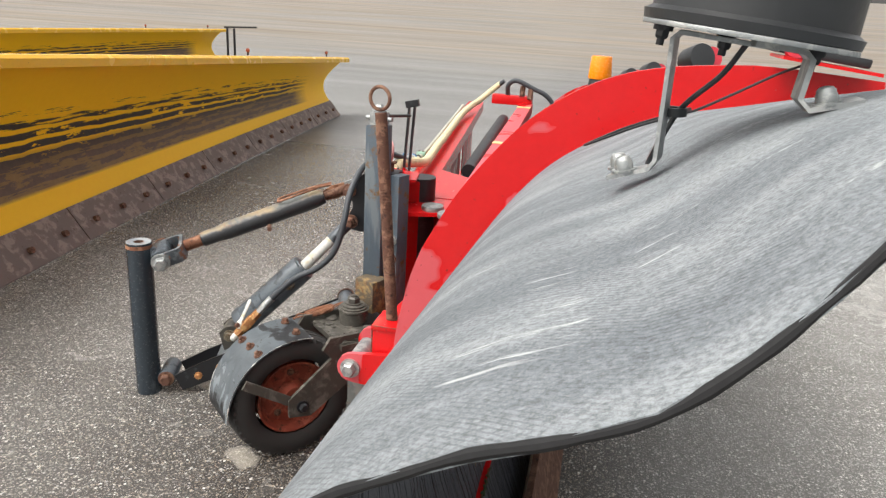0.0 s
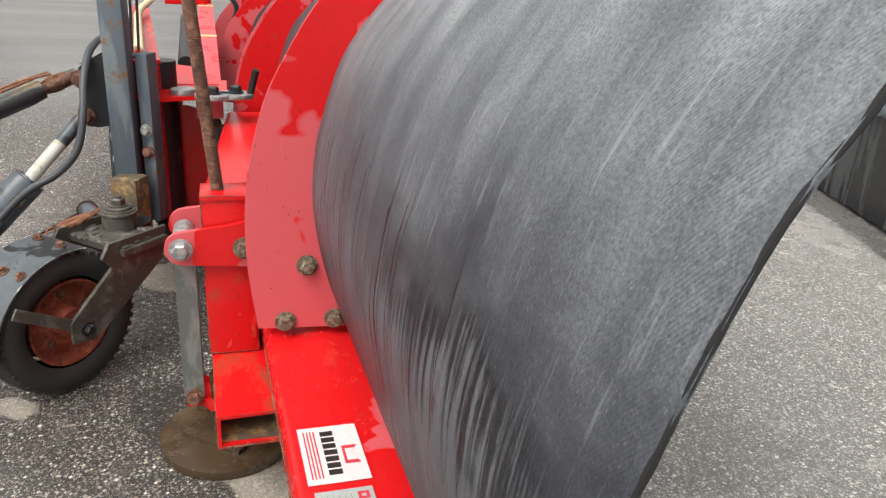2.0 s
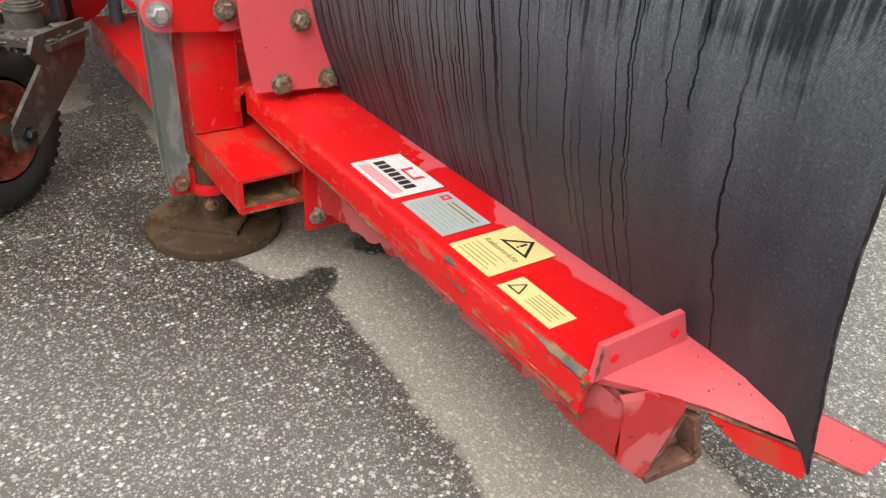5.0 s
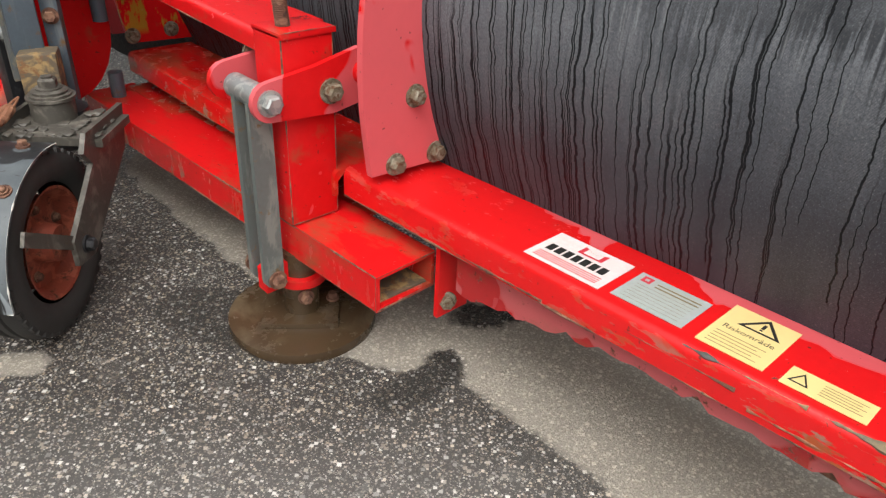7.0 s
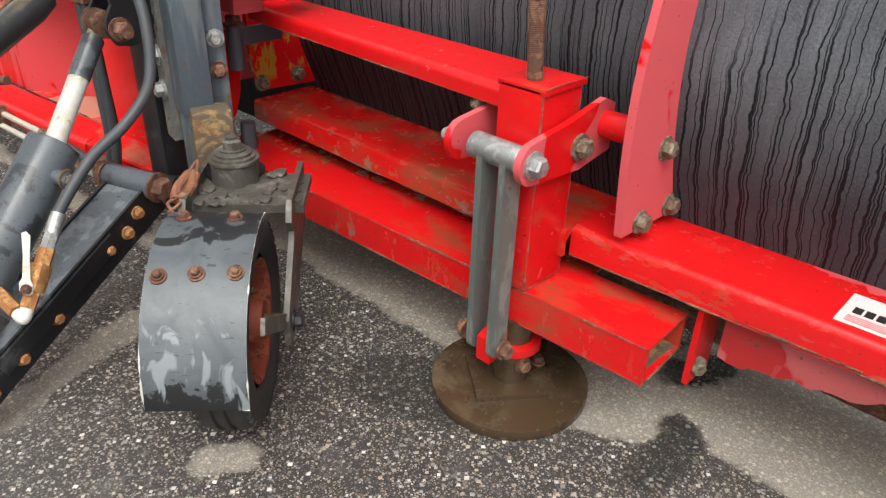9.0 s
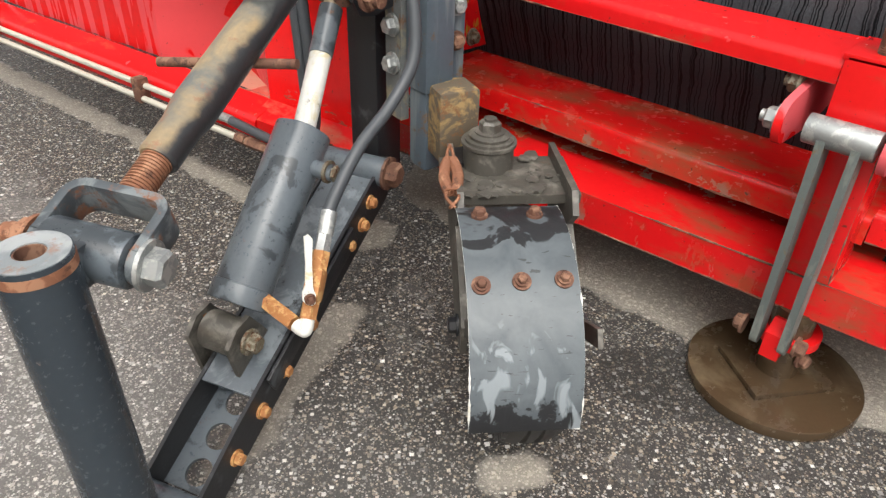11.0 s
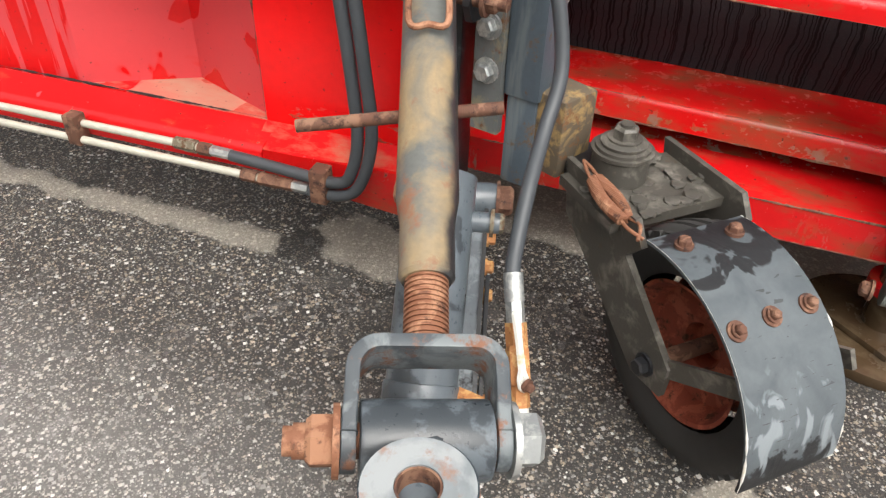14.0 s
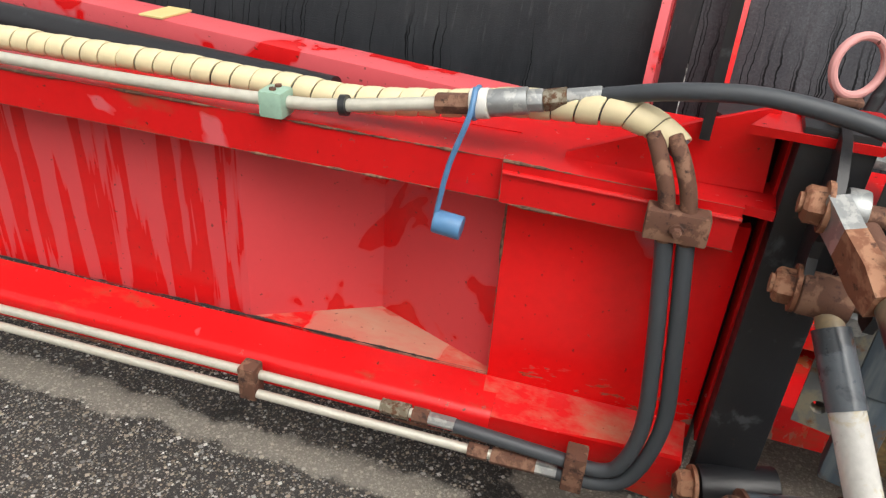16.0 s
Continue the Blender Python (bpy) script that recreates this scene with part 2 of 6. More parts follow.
BAR = worn("grey_link_steel", (0.115, 0.135, 0.13), (0.17, 0.185, 0.17), (0.21, 0.135, 0.06), 0.5, 0.58, 0.5, 0.0, 22, (1, 1, 0.35))
TYRE = plain("old_rubber", (0.030, 0.029, 0.028), 0.75, 0.0, 0.35, 45)
HOSE = plain("rubber_hose", (0.045, 0.052, 0.060), 0.5, 0.0, 0.15)
CREAM = plain("cream_spiral_wrap", (0.62, 0.54, 0.34), 0.55, 0.0, 0.15, 50)
PIPE = plain("zinc_pipe", (0.50, 0.49, 0.42), 0.45, 0.3, 0.2)
BLUE = plain("blue_plastic", (0.07, 0.19, 0.36), 0.45)
GREEN = plain("pale_green_plastic", (0.27, 0.42, 0.33), 0.5)
ORANGE = plain("orange_lens", (0.90, 0.26, 0.01), 0.25, 0.0, 0.08)
PLASTIC = plain("black_plastic", (0.020, 0.022, 0.024), 0.4)
EDGE = plain("torn_black_rubber", (0.007, 0.007, 0.008), 0.85, 0.0, 0.4, 120)
MOSS = plain("moss", (0.035, 0.045, 0.014), 0.9)
DECAL_WHITE = worn("white_sticker", (0.72, 0.67, 0.67), (0.66, 0.55, 0.55), (0.56, 0.28, 0.28), 0.50, 0.66, 0.45, scale=45)
DECAL_YELLOW = plain("yellow_sticker", (0.68, 0.54, 0.24), 0.45, 0.0, 0.08, 40)
PLATE = worn("grey_type_plate", (0.46, 0.52, 0.51), (0.38, 0.42, 0.41), (0.26, 0.22, 0.18), 0.55, 0.68, 0.35, 0.2, 50)
INK = plain("black_ink", (0.015, 0.015, 0.015), 0.5)
PRINT = plain("faded_brown_print", (0.20, 0.15, 0.07), 0.5)
INK_RED = plain("red_ink", (0.55, 0.03, 0.05), 0.5)


def sheet_material(name, chalk, dark=1.0):
    """Dark grey moulded sheet: run marks down its back, chalky bloom and scratches, sky sheen painted paler higher up.
    """
    m, n, bs = graph(name)
    uv = n.nodes.new("ShaderNodeUVMap").outputs[0]
    at = place_of(n)
    sep = n.nodes.new("ShaderNodeSeparateXYZ")
    n.links.new(uv, sep.inputs[0])
    u, v = sep.outputs[0], sep.outputs[1]
    wob = calc(n, "SUBTRACT", noise_of(n, uv, 9, 4.0, 0.6, (0.7, 1.8, 1.0)), 0.5)
    jitter = calc(n, "SUBTRACT", noise_of(n, uv, 55, 3.0, 0.6, (0.5, 1.0, 1.0)), 0.5)
    drips = None
    for scale, width, share, seed in ((40.0, 0.066, 0.52, 0.0), (71.0, 0.082, 0.42, 3.3), (23.0, 0.058, 0.70, 7.1)):
        w = calc(n, "ADD", u, calc(n, "ADD", calc(n, "ADD", calc(n, "MULTIPLY", wob, 0.024), calc(n, "MULTIPLY", jitter, 0.006)), seed))
        vo = n.nodes.new("ShaderNodeTexVoronoi")
        vo.voronoi_dimensions = "1D"
        vo.inputs["Scale"].default_value = scale
        n.links.new(w, vo.inputs["W"])
        rnd = n.nodes.new("ShaderNodeSeparateColor")
        n.links.new(vo.outputs["Color"], rnd.inputs[0])
        thick = ramp(n, noise_of(n, uv, 14, 3.0, 0.6, (6.0, 0.6, 1.0)), 0.3, 0.7, width * 0.35, width * 1.1)
        line = ramp(n, calc(n, "SUBTRACT", vo.outputs["Distance"], thick), -0.012, 0.012, 1.0, 0.0)
        start = calc(n, "ADD", ramp(n, rnd.outputs[0], 0.0, 1.0, 0.22, 0.47), ramp(n, u, 0.2, 1.0, 0.0, 0.09))
        end = calc(n, "SUBTRACT", ramp(n, rnd.outputs[2], 0.0, 1.0, -0.05, 0.30), ramp(n, u, 0.3, 1.0, 0.0, 0.25))
        line = calc(n, "MULTIPLY", line, ramp(n, calc(n, "SUBTRACT", v, start), -0.03, 0.03, 1.0, 0.0))
        line = calc(n, "MULTIPLY", line, ramp(n, calc(n, "SUBTRACT", v, end), -0.004, 0.004))
        kept = calc(n, "LESS_THAN", rnd.outputs[1], calc(n, "ADD", ramp(n, u, 0.10, 0.85, 0.02, 1.12), share - 0.45))
        line = calc(n, "MULTIPLY", line, kept)
        drips = line if drips is None else calc(n, "MAXIMUM", drips, line)
    fine = noise_of(n, at, 330, 4.0, 0.8)
    bloom = ramp(n, noise_of(n, uv, 9, 7.0, 0.66, (1.6, 0.6, 1.0)), 0.40, 0.72)
    # pale upper part paints the sky's sheen into the colour
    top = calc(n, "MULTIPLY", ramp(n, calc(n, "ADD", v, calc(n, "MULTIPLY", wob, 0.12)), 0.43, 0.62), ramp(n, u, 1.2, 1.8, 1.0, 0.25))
    # a darker band near the free end, its lower rim drawn out into runs
    comb = calc(n, "SUBTRACT", noise_of(n, uv, 105, 3.0, 0.6, (1.0, 0.05, 1.0), 0.1), 0.5)
    low = calc(n, "ADD", v, calc(n, "ADD", calc(n, "MULTIPLY", comb, 0.30), calc(n, "MULTIPLY", wob, 0.16)))
    dark_band = calc(n, "MULTIPLY", ramp(n, calc(n, "ADD", u, calc(n, "MULTIPLY", wob, 0.5)), 0.36, 0.86, 1.0, 0.0), calc(n, "MULTIPLY", ramp(n, low, 0.345, 0.385), ramp(n, calc(n, "ADD", v, calc(n, "MULTIPLY", wob, 0.15)), 0.39, 0.46, 1.0, 0.0)))
    # paler zone lightened in place of sky light on the curve
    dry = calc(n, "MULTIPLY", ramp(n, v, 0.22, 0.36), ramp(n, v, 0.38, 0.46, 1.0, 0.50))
    body = mix(n, dark_band, mix(n, dry, (0.043 * dark, 0.047 * dark, 0.059 * dark), (0.110 * dark, 0.120 * dark, 0.138 * dark)), (0.017, 0.019, 0.0225))
    bright = mix(n, dark_band, mix(n, dry, (0.074 * dark, 0.080 * dark, 0.094 * dark), (0.175 * dark, 0.190 * dark, 0.210 * dark)), (0.034, 0.038, 0.044))
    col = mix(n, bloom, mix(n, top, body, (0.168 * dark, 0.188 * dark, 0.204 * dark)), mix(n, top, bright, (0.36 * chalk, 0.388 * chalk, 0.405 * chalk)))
    col = mix(n, ramp(n, fine, 0.36, 0.60, 0.55, 0.0), col, (0.024, 0.026, 0.030))
    # fine ridges of the moulding
    weave = n.nodes.new("ShaderNodeTexWave")
    weave.wave_type, weave.bands_direction = "BANDS", "DIAGONAL"
    weave.inputs["Scale"].default_value, weave.inputs["Distortion"].default_value, weave.inputs["Detail"].default_value = 190.0, 0.8, 2.0
    weave.inputs["Detail Scale"].default_value = 2.5
    n.links.new(uv, weave.inputs["Vector"])
    ridge = calc(n, "MULTIPLY", ramp(n, weave.outputs["Fac"], 0.55, 0.95), ramp(n, noise_of(n, uv, 16, 4.0, 0.6), 0.36, 0.62, 0.0, 0.30))
    col = mix(n, ridge, col, (0.012, 0.013, 0.015))
    speck = ramp(n, noise_of(n, uv, 380, 3.0, 0.75, (1.0, 1.0, 1.0)), 0.575, 0.69)
    col = mix(n, calc(n, "MULTIPLY", speck, calc(n, "MULTIPLY", ramp(n, dark_band, 0.0, 1.0, 1.0, 0.35), ramp(n, v, 0.25, 0.7, 0.25, 0.38))), col, (0.33 * chalk, 0.345 * chalk, 0.35 * chalk))
    # chalky strokes that run down the curve, and a few hard white scratches
    chalky = ramp(n, noise_of(n, uv, 120, 4.0, 0.65, (1.0, 0.10, 1.0), 0.1), 0.585, 0.71)
    band = calc(n, "MULTIPLY", ramp(n, v, 0.26, 0.38), calc(n, "MULTIPLY", ramp(n, v, 0.50, 0.62, 1.0, 0.35), ramp(n, u, 0.3, 1.0, 1.0, 0.35)))
    col = mix(n, calc(n, "MULTIPLY", chalky, calc(n, "MULTIPLY", calc(n, "MULTIPLY", band, ramp(n, dark_band, 0.0, 1.0, 1.0, 0.35)), 0.42 * chalk)), col, (0.34, 0.36, 0.37))
    scr = calc(n, "MULTIPLY", ramp(n, noise_of(n, uv, 24, 3.0, 0.6, (1.0, 0.16, 1.0), 0.3), 0.650, 0.670), ramp(n, noise_of(n, uv, 190, 3.0, 0.7), 0.46, 0.58))
    col = mix(n, calc(n, "MULTIPLY", scr, ramp(n, v, 0.58, 0.68, 0.0, 0.55 * chalk)), col, (0.48, 0.50, 0.50))
    short = ramp(n, noise_of(n, uv, 1, 3.0, 0.65, (230.0, 16.0, 1.0), 0.2), 0.55, 0.66)
    for mid_v, mid_u, wide, tall in ((0.683, 0.13, 0.075, 0.011), (0.722, 0.15, 0.025, 0.009), (0.667, 0.075, 0.022, 0.014)):
        near_v = ramp(n, calc(n, "ABSOLUTE", calc(n, "SUBTRACT", calc(n, "ADD", v, calc(n, "MULTIPLY", wob, 0.05)), mid_v)), tall * 0.5, tall, 1.0, 0.0)
        near_u = ramp(n, calc(n, "ABSOLUTE", calc(n, "SUBTRACT", u, mid_u)), wide * 0.7, wide, 1.0, 0.0)
        col = mix(n, calc(n, "MULTIPLY", calc(n, "MULTIPLY", short, 0.60 * chalk), calc(n, "MULTIPLY", near_v, near_u)), col, (0.62, 0.64, 0.64))
    # darker past the rib
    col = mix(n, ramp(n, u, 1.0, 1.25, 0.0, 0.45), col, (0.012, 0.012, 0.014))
    col = mix(n, calc(n, "MULTIPLY", drips, 0.92), col, (0.007, 0.0075, 0.009))
    n.links.new(col, bs.inputs["Base Color"])
    n.links.new(calc(n, "ADD", calc(n, "ADD", ramp(n, drips, 0, 1, 0.38, 0.16), calc(n, "MULTIPLY", fine, 0.14)), ramp(n, v, 0.4, 0.65, 0.0, 0.18)), bs.inputs["Roughness"])
    bs.inputs["Specular IOR Level"].default_value = 0.13 if dark == 1.0 else 0.12
    relief(n, bs, fine, 0.4, 0.0018)
    return m


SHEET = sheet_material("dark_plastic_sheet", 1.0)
SHEET_FAR = sheet_material("black_plastic_sheet", 0.15, 0.22)


def asphalt_material():
    """Coarse asphalt, wet but for the strips sheltered by the plough, its arm and its wheel; sky sheen is painted in.
    """
    m, n, bs = graph("wet_asphalt")
    at = place_of(n)
    warp = node(n, "ShaderNodeTexNoise", Scale=11.0, Detail=8.0, Roughness=0.68)
    n.links.new(at, warp.inputs["Vector"])
    shift = n.nodes.new("ShaderNodeVectorMath")
    shift.operation = "MULTIPLY_ADD"
    shift.inputs[1].default_value = (0.09, 0.09, 0)
    n.links.new(warp.outputs["Color"], shift.inputs[0])
    n.links.new(at, shift.inputs[2])
    sep = n.nodes.new("ShaderNodeSeparateXYZ")
    n.links.new(shift.outputs[0], sep.inputs[0])
    x, y = calc(n, "SUBTRACT", sep.outputs[0], 0.045), calc(n, "SUBTRACT", sep.outputs[1], 0.045)

    def strip(ax, ay, bx, by, r, soft=0.010):
        """1 near the line from a to b, on the ground."""
        lx, ly = bx - ax, by - ay
        ll = lx * lx + ly * ly
        px, py = calc(n, "SUBTRACT", x, ax), calc(n, "SUBTRACT", y, ay)
        t = calc(n, "DIVIDE", calc(n, "ADD", calc(n, "MULTIPLY", px, lx), calc(n, "MULTIPLY", py, ly)), ll)
        t = calc(n, "MINIMUM", calc(n, "MAXIMUM", t, 0.0), 1.0)
        dx, dy = calc(n, "SUBTRACT", px, calc(n, "MULTIPLY", t, lx)), calc(n, "SUBTRACT", py, calc(n, "MULTIPLY", t, ly))
        d = calc(n, "SQRT", calc(n, "ADD", calc(n, "MULTIPLY", dx, dx), calc(n, "MULTIPLY", dy, dy)))
        return ramp(n, d, r - soft, r + soft, 1.0, 0.0)

    def strips(rows):
        out = None
        for r in rows:
            k = strip(*r)
            out = k if out is None else calc(n, "MAXIMUM", out, k)
        return out

    dry = strips(((1.00, 0.55, 1.00, 1.60, 0.173), (0.875, 1.82, 0.875, 2.80, 0.172), (0.52, 2.82, 0.54, 2.95, 0.075), (0.455, 3.05, 0.405, 3.77, 0.028), (0.405, 3.77, 0.33, 4.9, 0.034), (-0.06, 2.49, 0.30, 2.63, 0.034), (0.205, 2.175, 0.245, 2.14, 0.030)))
    # soaked spots; the black plough's foot strip paints damp and shade alike
    soaked_shade = strips(((0.70, 1.635, 0.82, 1.645, 0.046), (3.15, 1.6, 4.1, 4.6, 0.14), (0.99, 1.72, 1.05, 1.69, 0.045), (0.465, 3.03, 0.475, 3.02, 0.05), (0.465, 3.57, 0.475, 3.57, 0.028), (0.56, 2.10, 0.60, 2.02, 0.09)))
    dry = calc(n, "MULTIPLY", dry, calc(n, "SUBTRACT", 1.0, soaked_shade))
    big = noise_of(n, at, 0.55, 5.0, 0.6)
    mid = noise_of(n, at, 7, 5.0, 0.6)
    # broken stones: cells of several sizes, their outlines roughened
    rough_at = node(n, "ShaderNodeTexNoise", Scale=420.0, Detail=2.0, Roughness=0.6)
    n.links.new(at, rough_at.inputs["Vector"])
    bent = n.nodes.new("ShaderNodeVectorMath")
    bent.operation = "MULTIPLY_ADD"
    bent.inputs[1].default_value = (0.0045, 0.0045, 0)
    n.links.new(rough_at.outputs["Color"], bent.inputs[0])
    n.links.new(at, bent.inputs[2])
    cells = []
    for scale, lo, hi in ((112.0, 0.14, 0.74), (235.0, 0.34, 0.86)):
        vo = node(n, "ShaderNodeTexVoronoi", Scale=scale)
        vo.distance = "MANHATTAN"
        n.links.new(bent.outputs[0], vo.inputs["Vector"])
        rnd = n.nodes.new("ShaderNodeSeparateColor")
        n.links.new(vo.outputs["Color"], rnd.inputs[0])
        edge = calc(n, "SUBTRACT", ramp(n, rnd.outputs[0], 0.0, 1.0, lo, hi), vo.outputs["Distance"])
        cells.append((ramp(n, edge, -0.03, 0.10), rnd.outputs[1], rnd.outputs[2]))
    speckle = noise_of(n, at, 700, 3.0, 0.8)
    binder = mix(n, ramp(n, speckle, 0.35, 0.68), (0.008, 0.008, 0.0085), (0.090, 0.087, 0.083))
    tone = calc(n, "ADD", calc(n, "MULTIPLY", calc(n, "POWER", cells[0][1], 1.55), 1.0), calc(n, "MULTIPLY", speckle, 0.15))
    stone = mix(n, cells[0][2], mix(n, tone, (0.085, 0.084, 0.082), (0.95, 0.94, 0.90)), mix(n, tone, (0.085, 0.072, 0.060), (0.60, 0.51, 0.40)))
    tone2 = calc(n, "POWER", cells[1][1], 1.8)
    sand = mix(n, cells[1][2], mix(n, tone2, (0.055, 0.054, 0.052), (0.60, 0.59, 0.56)), mix(n, tone2, (0.115, 0.095, 0.075), (0.54, 0.44, 0.33)))
    wet = mix(n, cells[0][0], mix(n, cells[1][0], binder, sand), stone)
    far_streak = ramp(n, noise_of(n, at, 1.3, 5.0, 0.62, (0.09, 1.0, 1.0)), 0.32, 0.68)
    # further off the stones run into one another; grey streaks paint the wet sky sheen
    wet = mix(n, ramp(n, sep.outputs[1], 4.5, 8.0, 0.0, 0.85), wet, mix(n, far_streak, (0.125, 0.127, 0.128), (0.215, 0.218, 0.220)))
    wet = mix(n, ramp(n, mid, 0.35, 0.7, 0.0, 0.22), wet, (0.10, 0.094, 0.088))
    # dry, dusty ground right of the plough; on its left, painted sky sheen
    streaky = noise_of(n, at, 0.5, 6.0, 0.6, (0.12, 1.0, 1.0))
    dry_sheen = calc(n, "MAXIMUM", calc(n, "MULTIPLY", ramp(n, x, 1.12, 1.45), ramp(n, sep.outputs[1], 4.5, 8.0, 1.0, 0.0)), calc(n, "MULTIPLY", ramp(n, x, 0.25, -0.4, 0.0, 0.45), ramp(n, sep.outputs[1], 2.9, 3.5, 1.0, 0.25)))
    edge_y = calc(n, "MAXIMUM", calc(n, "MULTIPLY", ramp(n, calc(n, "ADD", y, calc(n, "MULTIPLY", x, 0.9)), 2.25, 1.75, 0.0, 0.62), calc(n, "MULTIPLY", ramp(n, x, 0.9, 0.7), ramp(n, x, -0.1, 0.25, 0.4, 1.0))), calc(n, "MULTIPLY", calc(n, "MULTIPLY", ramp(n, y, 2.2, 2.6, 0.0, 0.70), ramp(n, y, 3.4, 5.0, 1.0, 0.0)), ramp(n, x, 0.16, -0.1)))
    dry_sheen = calc(n, "MAXIMUM", calc(n, "MAXIMUM", dry_sheen, edge_y), ramp(n, y, 0.0, 0.45, 0.75, 0.0))
    dry_sheen = calc(n, "MULTIPLY", dry_sheen, ramp(n, calc(n, "ADD", mid, big), 0.75, 1.15, 0.78, 1.0))
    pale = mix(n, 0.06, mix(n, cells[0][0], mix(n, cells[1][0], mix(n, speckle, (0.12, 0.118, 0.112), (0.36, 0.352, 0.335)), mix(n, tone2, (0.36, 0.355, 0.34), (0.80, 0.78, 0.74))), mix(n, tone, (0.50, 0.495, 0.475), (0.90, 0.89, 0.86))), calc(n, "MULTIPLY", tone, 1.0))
    wet = mix(n, calc(n, "MULTIPLY", dry_sheen, 0.97), wet, pale)
    gravel = calc(n, "MULTIPLY", ramp(n, sep.outputs[1], 14.0, 24.0), ramp(n, streaky, 0.36, 0.58, 0.25, 1.0))
    wet = mix(n, gravel, wet, mix(n, far_streak, (0.155, 0.132, 0.108), (0.27, 0.228, 0.185)))
    wet = mix(n, calc(n, "MULTIPLY", soaked_shade, 0.6), wet, (0.020, 0.019, 0.018))
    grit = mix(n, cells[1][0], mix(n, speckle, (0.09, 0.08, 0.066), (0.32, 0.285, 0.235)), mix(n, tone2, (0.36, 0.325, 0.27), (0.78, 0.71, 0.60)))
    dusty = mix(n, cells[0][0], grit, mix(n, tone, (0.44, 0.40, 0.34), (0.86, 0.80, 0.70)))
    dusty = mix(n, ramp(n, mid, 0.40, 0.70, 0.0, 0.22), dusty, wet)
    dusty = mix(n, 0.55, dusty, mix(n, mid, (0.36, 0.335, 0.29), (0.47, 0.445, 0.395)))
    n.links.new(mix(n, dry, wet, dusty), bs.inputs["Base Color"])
    gloss = ramp(n, calc(n, "ADD", calc(n, "MULTIPLY", big, 0.6), calc(n, "MULTIPLY", mid, 0.4)), 0.4, 0.62, 0.14, 0.32)
    gloss = calc(n, "MAXIMUM", calc(n, "MAXIMUM", gloss, calc(n, "MULTIPLY", gravel, 0.6)), ramp(n, sep.outputs[1], 4.5, 9.0, 0.0, 0.55))
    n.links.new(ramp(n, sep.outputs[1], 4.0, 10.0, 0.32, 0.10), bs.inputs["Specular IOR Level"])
    n.links.new(calc(n, "MAXIMUM", gloss, calc(n, "MULTIPLY", dry, 0.85)), bs.inputs["Roughness"])
    relief(n, bs, calc(n, "ADD", calc(n, "MULTIPLY", cells[0][0], 1.0), calc(n, "ADD", calc(n, "MULTIPLY", cells[1][0], 0.5), calc(n, "MULTIPLY", speckle, 0.6))), 0.9, 0.003)
    bump = bs.inputs["Normal"].links[0].from_node
    n.links.new(ramp(n, sep.outputs[1], 4.0, 7.5, 0.9, 0.06), bump.inputs["Strength"])
    return m


def fender_material():
    """Wet grey-blue paint on the fender: black spill on top, pale scrapes lower down, black at the hem."""
    m, n, bs = graph("scraped_fender")
    at = place_of(n)
    sep = n.nodes.new("ShaderNodeSeparateXYZ")
    n.links.new(at, sep.inputs[0])
    z = sep.outputs[2]
    grain = noise_of(n, at, 140, 5.0, 0.65)
    shape = noise_of(n, at, 15, 3.0, 0.5, (1, 1, 0.7), 0.9)
    col = mix(n, ramp(n, shape, 0.3, 0.7), mix(n, grain, (0.056, 0.068, 0.078), (0.074, 0.088, 0.098)), mix(n, grain, (0.094, 0.110, 0.122), (0.118, 0.136, 0.148)))
    soot = ramp(n, calc(n, "ADD", shape, ramp(n, z, 0.338, 0.366, -0.5, 0.12)), 0.53, 0.56)
    hem = ramp(n, calc(n, "ADD", noise_of(n, at, 26, 4.0, 0.6), ramp(n, z, 0.265, 0.165, -0.45, 0.20)), 0.47, 0.51)
    col = mix(n, calc(n, "MAXIMUM", soot, hem), col, (0.016, 0.017, 0.019))
    pale = calc(n, "MULTIPLY", ramp(n, noise_of(n, at, 27, 3.0, 0.5, (1, 1, 0.55), 1.0), 0.585, 0.65), ramp(n, z, 0.31, 0.27))
    col = mix(n, calc(n, "MULTIPLY", pale, 0.85), col, (0.22, 0.25, 0.27))
    scr = ramp(n, noise_of(n, at, 40, 2.0, 0.5, (1.0, 1.0, 7.0), 0.5), 0.69, 0.70)
    col = mix(n, calc(n, "MULTIPLY", scr, 0.7), col, (0.03, 0.03, 0.03))
    n.links.new(col, bs.inputs["Base Color"])
    bs.inputs["Specular IOR Level"].default_value = 0.38
    n.links.new(ramp(n, grain, 0.2, 0.8, 0.30, 0.42), bs.inputs["Roughness"])
    relief(n, bs, calc(n, "ADD", calc(n, "MULTIPLY", grain, 0.25), calc(n, "MULTIPLY", shape, 2.0)), 0.3, 0.003)
    return m


FENDER = fender_material()
ASPHALT = asphalt_material()

# ---- building helpers ----
X, Y, Z = Vector((1, 0, 0)), Vector((0, 1, 0)), Vector((0, 0, 1))
BASE = {}


def V(*p):
    return Vector(p)


def thing(name, at, label, category, group="", kind=""):
    """An Empty at the foot of a thing; its parts are built in world places."""
    ob = new(name)
    ob.empty_display_size = 0.05
    ob.location = at
    BASE[ob] = Vector(at)
    return tagged(ob, label, category, group, kind)


